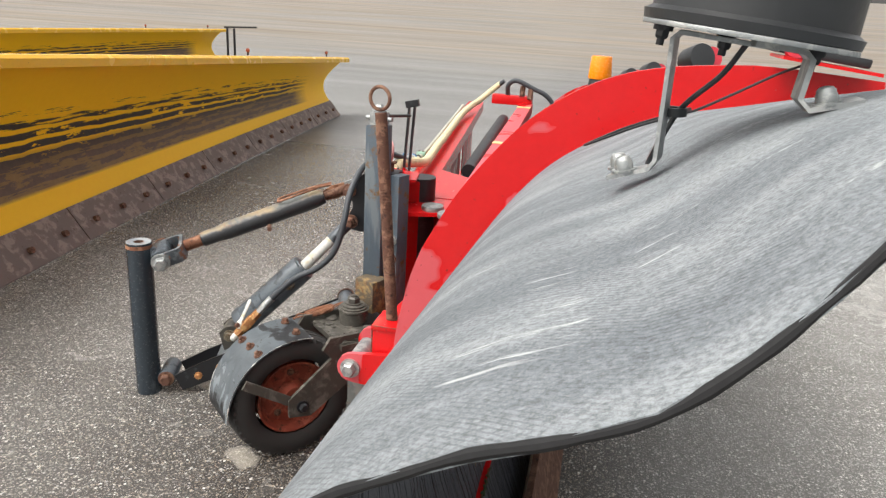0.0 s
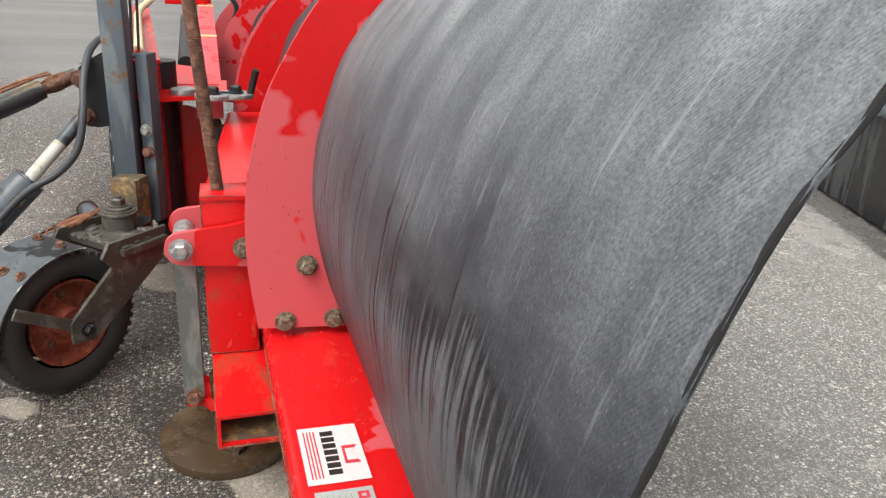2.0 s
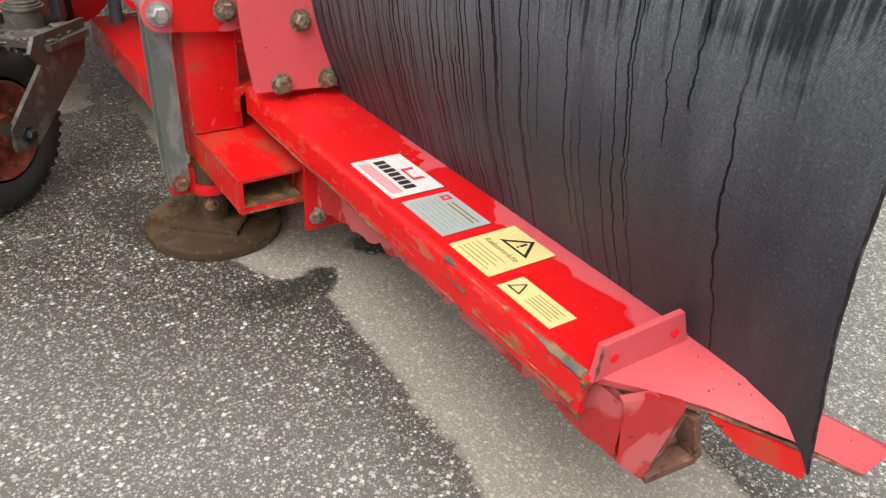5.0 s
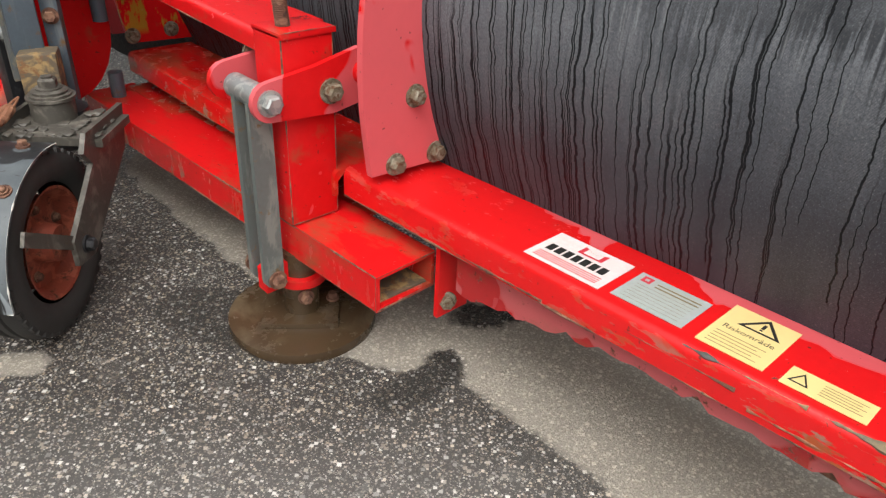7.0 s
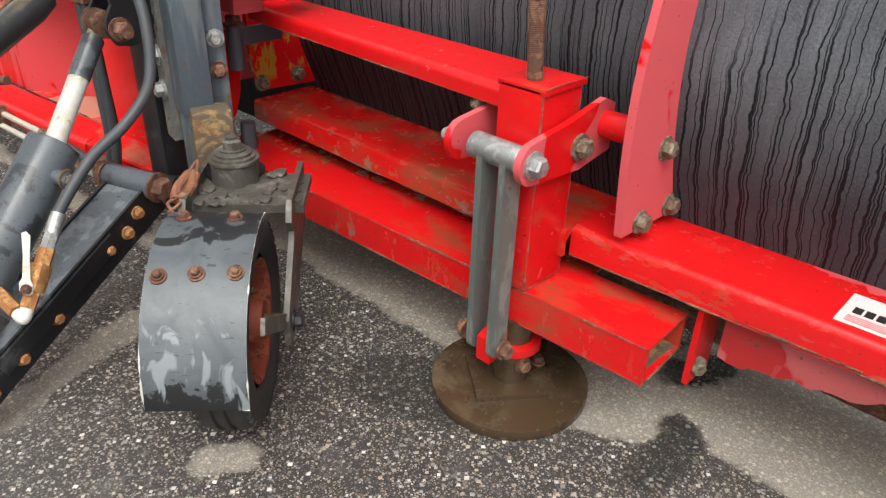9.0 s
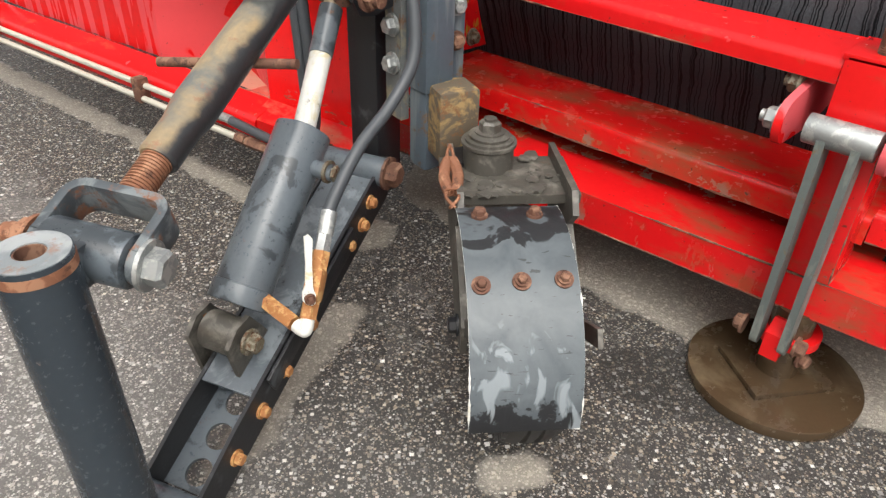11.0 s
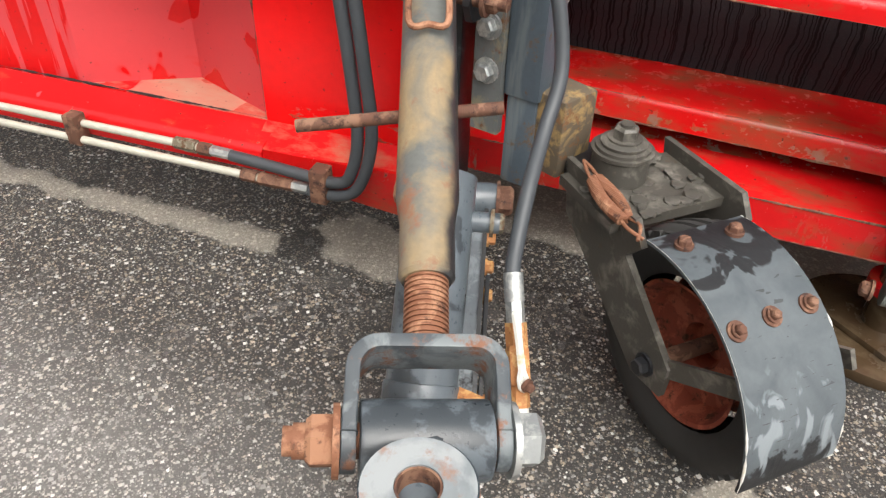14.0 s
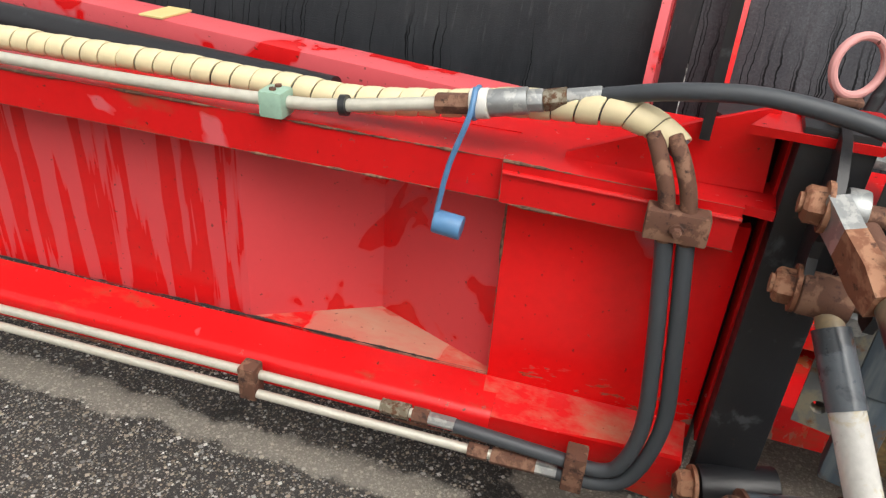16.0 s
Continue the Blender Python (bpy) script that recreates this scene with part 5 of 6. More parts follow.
part("tube_rim", tube(TOP - Z * 0.0005, TOP + Z * 0.0018, 0.0372, 0.0157, 40), RIMFACE, frame_ob, "pale worn rim face tinged with rust", 0.0006)
part("tube_bore", tube(TOP - Z * 0.05, TOP + Z * 0.0005, 0.0154, 0.0138, 28), RUST, frame_ob, "rusty bore")
CA, CB = V(-0.219, 2.500, 0.476), V(-0.151, 2.380, 0.464)
E_ = (CB - CA).normalized()
CM = (CA + CB) / 2
TL0, TL1 = V(-0.125, 2.468, 0.494), V(0.366, 2.695, 0.697)
L_ = (TL1 - TL0).normalized()
part("top_eye", rod(CM - E_ * 0.048, CM + E_ * 0.048, 0.030, n=32), STEEL, frame_ob, "blue-grey eye tube", 0.003)
part("weld_web", bar(TOP - Z * 0.04, CM, 0.03, 0.05), STEEL, frame_ob, "", 0.006)

# ---- top link ----
link = thing("top_link", TL0, "rusty adjustable top link with clevis and wire latch", "top link")
W_ = L_.cross(E_).normalized()


def flat_strip(points, width, wide, thick):
    """A flat bar bent through the given places."""
    bm = bmesh.new()
    w = Vector(wide).normalized() * width / 2
    p = [Vector(q) for q in points]
    rows = []
    for i, q in enumerate(p):
        d = (p[min(i + 1, len(p) - 1)] - p[max(i - 1, 0)]).normalized()
        nn = d.cross(w).normalized() * thick / 2
        rows.append([bm.verts.new(q + a + b) for a, b in ((w, nn), (w, -nn), (-w, -nn), (-w, nn))])
    for a, b in zip(rows, rows[1:]):
        for k in range(4):
            bm.faces.new((a[k], a[(k + 1) % 4], b[(k + 1) % 4], b[k]))
    bm.faces.new(rows[0])
    bm.faces.new(rows[-1][::-1])
    return bm


bend = [CM + E_ * 0.056 + L_ * 0.0, CM + E_ * 0.056 + L_ * 0.03]
bend += [CM + E_ * (0.036 + 0.020 * math.cos(radians(g))) + L_ * (0.050 + 0.020 * math.sin(radians(g))) for g in range(0, 91, 15)]
bend += [CM - E_ * (0.036 + 0.020 * math.sin(radians(g))) + L_ * (0.050 + 0.020 * math.cos(radians(g))) for g in range(0, 91, 15)]
bend += [CM - E_ * 0.056 + L_ * 0.03, CM - E_ * 0.056 + L_ * 0.0]
bm = flat_strip(bend, 0.046, W_, 0.011)
for s in (-1, 1):
    rod(CM + E_ * (s * 0.056 - 0.0054), CM + E_ * (s * 0.056 + 0.0054), 0.0232, n=32, bm=bm)
part("clevis", bm, CLEVIS, link, "bent flat-bar clevis with rusty worn edges", 0.0012)
part("clevis_pin", rod(CM - E_ * 0.095, CM + E_ * 0.07, 0.013), ORANGE_RUST, link)
bolt(link, CM + E_ * 0.064, E_, 0.021, ZINC)
bolt(link, CM - E_ * 0.064, -E_, 0.020, ORANGE_RUST, stub=0.022)
TS = CM + L_ * 0.072
bm = rod(TS, TS + L_ * 0.07, 0.0165)
for k in range(14):
    bm2 = rod(TS + L_ * (0.004 + k * 0.0045), TS + L_ * (0.0062 + k * 0.0045), 0.0185, n=20, bm=bm)
part("thread", bm, ORANGE_RUST, link, "rusty thread")
barrel = lathe([(0.0, 0.060), (0.021, 0.060), (0.024, 0.064), (0.024, 0.115), (0.0285, 0.145), (0.0285, 0.39), (0.0285, 0.43), (0.024, 0.465), (0.0, 0.465)], TS, L_, 32)
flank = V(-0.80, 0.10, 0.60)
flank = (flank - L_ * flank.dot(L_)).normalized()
part("barrel", barrel, half_shaded("half_shaded_barrel", TS, flank), link, "barrel worn to ochre and grey, shade painted black on one flank")
TE = V(0.366, 2.695, 0.697)
part("upper_thread", rod(TS + L_ * 0.40, lerp(TS + L_ * 0.40, TE, 0.85), 0.013), RUST, link)
part("upper_eye", rod(TE - Y * 0.0105, TE + Y * 0.0105, 0.0215, n=32), ZINC, link, "worn zinc-grey eye", 0.004)
eye_u = -L_
eye_v = Y.cross(eye_u).normalized()
part("eye_strap", slab([(0.0, -0.0205), (0.042, -0.0195), (0.042, 0.0195), (0.0, 0.0205)], TE + Y * 0.010, eye_u, eye_v, 0.020), ZINC, link, "worn zinc-grey strap", 0.002)
part("eye_shank", slab([(0.042, -0.0195), (0.085, -0.022), (0.115, -0.015), (0.115, 0.015), (0.085, 0.022), (0.042, 0.0195)], TE + Y * 0.010, eye_u, eye_v, 0.020), ORANGE_RUST, link, "rusty shank under the eye", 0.002)
part("tommy_bar", rod((0.054, 2.698, 0.550), (0.148, 2.510, 0.572), 0.0068, n=16), RUST, link, "rusty cross bar")
n_up = L_.cross(S).normalized()
n_up = n_up if n_up.z > 0 else -n_up
side = L_.cross(n_up)
o = TS + L_ * 0.50
loop = [o + n_up * 0.030 + side * 0.014, o - L_ * 0.04 + n_up * 0.035 + side * 0.008, o - L_ * 0.06 + n_up * 0.036 + side * 0.016, o - L_ * 0.165 + n_up * 0.037 + side * 0.020, o - L_ * 0.172 + n_up * 0.037, o - L_ * 0.165 + n_up * 0.037 - side * 0.020, o - L_ * 0.06 + n_up * 0.036 - side * 0.016, o - L_ * 0.04 + n_up * 0.035 - side * 0.008, o + n_up * 0.030 - side * 0.014]
part("wire_latch", sweep(loop, 0.0036, 8, 5), ORANGE_RUST, link, "bent rusty wire latch")

# ---- hydraulic cylinder ----
Q0, Q1 = V(-0.006, 2.532, 0.195), V(0.219, 2.604, 0.426)
RODEND = V(0.370, 2.691, 0.596)
K = (Q1 - Q0).normalized()
ram = thing("hydraulic_cylinder", Q0, "blue-black hydraulic cylinder with white rod sleeve above the arm", "hydraulic cylinder")
part("barrel", rod(Q0 + K * 0.055, Q1, 0.0435, n=40), STEEL, ram, "wet blue-black barrel", 0.003)
part("end_cap", rod(Q0 + K * 0.045, Q0 + K * 0.075, 0.0465, n=40), STEEL, ram, "", 0.003)
part("gland", rod(Q1 - K * 0.02, Q1 + K * 0.004, 0.034, 0.030, n=40), STEEL, ram)
R1 = lerp(Q1, RODEND, 0.52)
part("rod", rod(Q1, R1, 0.0175, n=28), WORN_WHITE, ram, "worn white-painted rod")
part("rod_sleeve", rod(R1, lerp(Q1, RODEND, 0.86), 0.019, n=28), STEEL, ram, "grey rod sleeve")
part("rod_eye", rod(RODEND - Y * 0.025, RODEND + Y * 0.025, 0.024, n=24), RUST, ram, "", 0.003)
part("rod_neck", rod(lerp(Q1, RODEND, 0.84), RODEND, 0.014), MIXED, ram)
CYS = K.cross(Z).normalized()
part("foot_eye", rod(Q0 - CYS * 0.03, Q0 + CYS * 0.03, 0.030, n=24), GRIME, ram, "grimy foot eye", 0.003)
for s in (-1, 1):
    part("foot_lug", slab([(-0.05, -0.085), (0.05, -0.085), (0.03, 0.02), (0.0, 0.03), (-0.03, 0.02)], Q0 + CYS * (s * 0.036) - CYS * 0.004, D, U, 0.008), GRIME, ram, "", 0.0015)
    bolt(ram, Q0 + CYS * s * 0.042, CYS * s, 0.015, OCHRE if s < 0 else BOLT)
near_c = CYS if CYS.dot(V(0, -1, 0)) > 0 else -CYS
port = Q1 - K * 0.055 + near_c * 0.036
part("port", rod(port, port + near_c * 0.04, 0.013), STEEL, ram)
bolt(ram, port + near_c * 0.03, near_c, 0.013, BOLT)

valve = thing("ball_valve", (0.09, 2.43, 0.2), "rusty orange ball valve with white lever on the cylinder", "valve")
EL = V(0.057, 2.424, 0.224)
inlet = Q0 + K * 0.065 + near_c * 0.035
part("nipple", rod(inlet, lerp(inlet, EL, 0.75), 0.0125, n=6), OCHRE, valve)
VD = (V(0.165, 2.485, 0.356) - EL).normalized()
part("elbow", sweep([lerp(inlet, EL, 0.80), lerp(inlet, EL, 0.95), EL + VD * 0.004, EL + VD * 0.018], 0.0105, 14, 6), WORN_WHITE, valve, "whitish elbow")
part("nipple", rod(EL + VD * 0.018, EL + VD * 0.05, 0.0125, n=6), OCHRE, valve)
part("body", box(EL + VD * 0.068, (0.05, 0.026, 0.028), axes(VD)), OCHRE, valve, "orange rusted body", 0.007)
part("nipple", rod(EL + VD * 0.09, EL + VD * 0.118, 0.0135, n=6), OCHRE, valve)
part("fitting", rod(EL + VD * 0.116, EL + VD * 0.15, 0.0115, n=6), ZINC, valve)
piv = EL + VD * 0.066 + FACE * 0.022 + V(-0.013, 0.004, 0)
bm = slab([(-0.011, -0.004), (-0.006, -0.010), (0.006, -0.010), (0.016, -0.0055), (0.05, -0.0045), (0.085, -0.0065), (0.090, 0.0), (0.085, 0.0065), (0.05, 0.005), (0.016, 0.006), (0.006, 0.010), (-0.006, 0.010), (-0.011, 0.004)], piv, (VD + Z * 0.25 - X * 0.25).normalized(), VD.cross(FACE), 0.004)
part("lever", bm, WORN_WHITE, valve, "white lever handle", 0.001)
bolt(valve, piv + FACE * 0.003, FACE, 0.006, RUST)

hose = thing("hydraulic_hose", EL + VD * 0.15, "thick grey-black rubber hose curving up past the column", "hose")
HP = [EL + VD * 0.145, EL + VD * 0.185, (0.235, 2.497, 0.425), (0.310, 2.505, 0.470), (0.362, 2.507, 0.530), (0.383, 2.531, 0.620), (0.386, 2.564, 0.688), (0.391, 2.609, 0.734), (0.397, 2.67, 0.765), (0.409, 2.786, 0.779), (0.418, 2.878, 0.768), (0.447, 2.960, 0.741)]
part("rubber", sweep(HP, 0.0098, 14, 8), HOSE, hose)
part("ferrule", tube(EL + VD * 0.143, EL + VD * 0.178, 0.0120, 0.008), ZINC, hose, "crimped zinc ferrule", 0.001)

# ---- hinge between the wings ----
hinge = thing("hinge_bracket", (0.45, 2.72, 0), "black steel hinge bracket with rusty bolts", "hinge bracket")
part("hinge_post", box((0.472, 2.714, 0.473), (0.06, 0.075, 0.55)), BLACK, hinge, "", 0.004)
part("hinge_tube", rod((0.555, 2.80, 0.13), (0.555, 2.80, 0.72), 0.045, n=32), BLACK, hinge)
for yy in (2.713, 2.640):
    pts = [(0.452, 0.745), (0.415, 0.74), (0.372, 0.715), (0.352, 0.69), (0.352, 0.665), (0.372, 0.645), (0.374, 0.625), (0.362, 0.605), (0.358, 0.58), (0.372, 0.555), (0.40, 0.55), (0.452, 0.56)]
    part("lug_plate", slab(pts, (0, yy + 0.005, 0.009), X, Z, 0.010), BLACK, hinge, "", 0.0015)
for at in ((0.368, 2.719, 0.694), (0.376, 2.719, 0.595)):
    part("hinge_pin", rod(V(*at) - Y * 0.13, V(*at), 0.011), RUST, hinge)
    bolt(hinge, at, (0, 1, 0), 0.0195, ORANGE_RUST, stub=0.01)
    bolt(hinge, V(*at) - Y * 0.100, (0, -1, 0), 0.016, RUST)
part("lower_pivot", rod((0.450, 2.645, 0.250), (0.420, 2.742, 0.240), 0.030, n=28), BLACK, hinge, "", 0.003)
bolt(hinge, (0.418, 2.749, 0.240), (-0.29, 0.95, 0), 0.021, ORANGE_RUST)
part("top_plate", slab([(0.435, 2.67), (0.50, 2.64), (0.565, 2.66), (0.55, 2.76), (0.435, 2.80)], (0.004, 0.003, 0.730), X, Y, 0.010), RED, hinge, "red top plate", 0.002)
part("under_plate", slab([(0.44, 2.66), (0.56, 2.60), (0.74, 2.66), (0.74, 2.90), (0.46, 2.84)], (0, 0.024, 0.632), X, Y, 0.012), RED, hinge, "", 0.002)
part("pin_head", lathe([(0.0, 0.738), (0.034, 0.738), (0.036, 0.732), (0.034, 0.722)], (0.621, 2.686, -0.079), Z, 28), ZINC, hinge, "round zinc cap")
for at in ((0.702, 2.623, 0.645), (0.763, 2.641, 0.645)):
    part("swivel_disc", rod(at, V(*at) + Z * 0.012, 0.05, n=32), ZINC, hinge, "", 0.002)
    bolt(hinge, V(*at) + Z * 0.014, Z, 0.016, BLACK)
part("stop_pin", rod((0.80, 2.64, 0.645), (0.82, 2.62, 0.725), 0.010), BLACK, hinge)
part("hinge_strap", slab([(0, -0.02), (0.13, -0.02), (0.13, 0.02), (0, 0.02)], (0.70, 2.80, 0.50), X, Z, 0.008), COLUMN, hinge, "grey strap with pin")
part("strap_pin", rod((0.70, 2.79, 0.43), (0.70, 2.79, 0.53), 0.018), COLUMN, hinge)
bolt(hinge, (0.70, 2.79, 0.53), Z, 0.019, RUST)
part("strap_pin", rod((0.71, 2.79, 0.205), (0.71, 2.79, 0.30), 0.018), COLUMN, hinge)
part("cover_plate", slab([(0.60 + 0.14 * math.cos(radians(a)), 0.40 + 0.18 * math.sin(radians(a))) for a in range(-80, 81, 16)] + [(0.56, 0.58), (0.56, 0.22)], (0, 2.86, 0), X, Z, 0.010), RED, hinge, "rounded red cover plate")
pin2 = thing("ring_pin", (0.466, 2.718, 0.767), "hinge pin with faded red ring handle", "ring pin")
part("pin_block", rod((0.468, 2.717, 0.742), (0.468, 2.717, 0.773), 0.013, n=16), RUST, pin2, "", 0.002)
part("pin_collar", box((0.468, 2.717, 0.776), (0.040, 0.026, 0.006)), RUST, pin2, "", 0.002)
part("ring", ring((0.466, 2.718, 0.810), (0.85, 0.55, -0.1), 0.0295, 0.0046), PINK, pin2, "faded pink-red ring")

# ---- far wing ----
far = thing("far_wing", (0.43, 2.8, 0), "red box-section wing of the plough with wet drip marks", "snow plough wing")
FD, FN = V(-0.095, 0.9955, 0).normalized(), V(-0.9955, -0.095, 0).normalized()
FH = V(0.430, 2.795, 0)


def far_at(u, w, z):
    """Along the wing, out towards its back, and up."""
    return FH + FD * u + FN * w + Z * z


def far_box(u0, u1, w0, w1, z0, z1, material, name, label="", bevel=0.004):
    c = far_at((u0 + u1) / 2, (w0 + w1) / 2, (z0 + z1) / 2)
    return part(name, box(c, (u1 - u0, w1 - w0, z1 - z0), axes(FD)), material, far, label, bevel)


part("sleeve", square_tube(far_at(-0.012, -0.066, 0.616), far_at(0.268, -0.072, 0.621), 0.112, 0.056, 0.008), RED, far, "welded red sleeve, open at its end", 0.004)
part("sleeve_rib", rod(far_at(-0.012, -0.009, 0.629), far_at(0.268, -0.015, 0.634), 0.0035, n=8), RED, far, "weld bead along the sleeve")
# black block added in the hollow end to paint its shade
part("sleeve_shade_block", box(far_at(0.05, -0.067, 0.617), (0.10, 0.094, 0.038), axes(FD)), BLACK, far, "black block painting the shade inside the sleeve")
part("upper_tube", square_tube(far_at(0.25, -0.082, 0.616), far_at(2.55, -0.082, 0.637), 0.10, 0.056, 0.008), RED, far, "long red square tube", 0.004)
part("top_strip", slab([(0.02, -0.13), (0.46, -0.13), (0.32, -0.29), (0.02, -0.29)], Vector((FH.x, FH.y, 0.640)), FD, FN, 0.006), RED, far, "", 0.001)
far_box(-0.038, 0.268, -0.102, -0.074, 0.24, 0.592, RED_FACE, "face_plate", "wet red face plate")
part("foot_flare", slab([(-0.03, 0.0), (0.262, 0.0), (0.268, 0.066), (-0.03, 0.066)], far_at(0, -0.012, 0.246), FD, (-FN * 0.93 + Z * 0.36), 0.008), RED_FLARE, far, "dirty flared foot", 0.001)
part("lower_channel", lipped(far_at(2.25, 0.0, 0.248), far_at(0.245, -0.006, 0.248), far_at(2.25, -0.076, 0.264), far_at(0.245, -0.076, 0.268), 0.045), RED, far, "red lower channel")
part("lower_lip", slab([(-0.028, 0.0), (0.245, 0.028), (0.245, 0.078), (-0.028, 0.086)], far_at(0, -0.012, 0.166), FD, Z, 0.008), RED_DIRTY, far)
# edge rust; the last, black bead draws the dark gap behind the channel
for k, (a, b) in enumerate(((far_at(0.27, -0.031, 0.588), far_at(2.25, -0.031, 0.606)), (far_at(0.27, -0.031, 0.644), far_at(2.25, -0.031, 0.662)), (far_at(-0.012, -0.009, 0.588), far_at(0.268, -0.015, 0.593)), (far_at(-0.012, -0.010, 0.644), far_at(0.268, -0.016, 0.649)), (far_at(0.269, -0.016, 0.593), far_at(0.269, -0.016, 0.649)), (far_at(0.268, -0.074, 0.27), far_at(0.268, -0.074, 0.585)), (far_at(0.245, 0.0, 0.203), far_at(2.25, 0.002, 0.203)), (far_at(0.268, -0.080, 0.270), far_at(2.25, -0.080, 0.267)))):
    seam(a, b, far, 40 + k, 0.0034, INK if k == 7 else RUST)
# pocket in the back of the wing
part("pocket_floor", slab([(0.268, -0.084), (0.70, -0.084), (0.485, -0.20), (0.268, -0.098)], Vector((FH.x, FH.y, 0.258)), FD, FN, 0.006), RED_SILT, far, "silted pocket floor")
for u0, w0, u1, w1, mat in ((0.268, -0.098, 0.485, -0.195, RED_POCKET), (0.485, -0.195, 0.68, -0.088, RED_POCKET), (0.68, -0.088, 1.46, -0.088, RED_DRIP), (1.70, -0.088, 2.25, -0.088, RED_DRIP)):
    a, b = far_at(u0, w0, 0.26), far_at(u1, w1, 0.26)
    part("back_panel", slab([(0, 0), ((b - a).length, 0), ((b - a).length, 0.34), (0, 0.34)], a, b - a, Z, 0.006), mat, far, "chalky red panel with wet drips")
far_box(1.46, 1.70, -0.081, -0.051, 0.26, 0.59, RED_DRY, "face_plate", "red face plate")
part("gusset", slab([(-0.035, 0.0), (0.20, 0.0), (0.20, 0.010), (0.054, 0.073), (-0.028, 0.104)], far_at(0, -0.062, 0.645), FD, Z, 0.009), RED, far, "upright red gusset", 0.001)
part("end_plate", slab([(0.0, 0.0), (0.060, 0.0), (0.060, 0.46), (0.0, 0.495)], far_at(-0.046, -0.064, 0.25), -FN, Z, 0.010), RED, far, "red end plate of the wing", 0.0015)
part("under_lip", slab([(0.0, 0.0), (2.2, 0.0), (2.2, 0.014), (0.0, 0.014)], far_at(0.05, -0.075, 0.20), FD, Z, 0.006), BLACK, far)


def far_place(u):
    return lambda p, s=0.0: taper(p, 2.90 + u, -0.04 * u)


mouldboard("mouldboard", [(spread(INNER, 56), far_place(k * 0.12)) for k in range(20)], far, "black plastic sheet of the wing", SHEET_FAR)
for u in (0.04, 1.15, 2.22):
    rib(far, lambda p, u=u: far_place(u)(p), "red rib plate")
part("labelled_bar", bar((0.690, 2.70, 0.600), (0.652, 4.90, 0.705), 0.075, 0.06), RED_DRY, far, "chalky red bar with yellow tape", 0.003)
for t in (0.03, 0.49, 0.93):
    c = lerp((0.690, 2.70, 0.600), (0.652, 4.90, 0.705), t)
    part("tape", box(c + Z * 0.0315, (0.077, 0.05, 0.003)), DECAL_YELLOW, far, "yellow tape")
part("tilt_cylinder", rod((0.60, 3.4, 0.62), (0.56, 4.6, 0.67), 0.03), BLACK, far)
part("cross_head", box((0.56, 4.94, 0.745), (0.24, 0.08, 0.055)), RED, far, "", 0.004)

pipes = thing("hydraulic_pipes", far_at(0.1, 0.02, 0.2), "two zinc hydraulic pipes clipped along the red wing", "hydraulic pipes")
part("pipe", rod(far_at(0.30, 0.018, 0.242), far_at(2.2, 0.022, 0.236), 0.0075, n=14), PIPE, pipes)
part("pipe", rod(far_at(0.22, 0.030, 0.213), far_at(2.2, 0.030, 0.206), 0.0075, n=14), PIPE, pipes)
for u0, u1, w, z, m, r in ((0.385, 0.405, 0.018, 0.242, BOLT, 0.0115), (0.36, 0.385, 0.018, 0.242, BOLT, 0.0125), (0.33, 0.355, 0.018, 0.241, RUST, 0.012), (0.29, 0.33, 0.018, 0.241, ZINC, 0.010), (0.235, 0.265, 0.03, 0.213, RUST, 0.0115), (0.195, 0.230, 0.03, 0.213, RUST, 0.0125), (0.165, 0.195, 0.03, 0.213, RUST, 0.0112), (0.135, 0.165, 0.03, 0.213, ZINC, 0.010)):
    part("fitting", rod(far_at(u0, w, z), far_at(u1, w, z), r, n=6), m, pipes)
for u in (0.62, 1.35):
    part("pipe_clip", box(far_at(u, 0.024, 0.231), (0.028, 0.030, 0.060), axes(FD)), RUST, pipes, "", 0.003)
part("pipe_clip", box(far_at(0.112, 0.026, 0.226), (0.030, 0.034, 0.064), axes(FD)), RUST, pipes, "", 0.003)
loops = thing("hose_pair", far_at(0.05, 0.03, 0.3), "pair of black rubber hoses bent up the red face plate", "hoses")
for zl, ue in ((0.0, 0.038), (-0.028, 0.014)):
    line = [far_at(0.29 if zl == 0 else 0.145, 0.020, 0.241 + zl), far_at(0.16, 0.024, 0.236 + zl), far_at(0.077, 0.030, 0.238 + zl * 0.9), far_at(0.027 + ue * 0.6, 0.032, 0.269 + zl * 0.8), far_at(ue, 0.028, 0.337), far_at(0.010 + ue, 0.024, 0.453), far_at(0.029 + ue, 0.018, 0.600)]
    part("hose", sweep(line, 0.0105, 12, 8), HOSE, loops)
    part("hose_end", sweep([far_at(0.029 + ue, 0.018, 0.60), far_at(0.038 + ue, 0.016, 0.655), far_at(0.052 + ue, 0.010, 0.692), far_at(0.068 + ue * 0.9, -0.006, 0.715)], 0.0098, 12, 6), RUST, loops)
part("hose_clip", box(far_at(0.058, 0.018, 0.623), (0.070, 0.030, 0.036), axes(FD)), RUST, loops, "rusty double clip", 0.003)
bolt(loops, far_at(0.058, 0.034, 0.622), FN, 0.006, RUST)

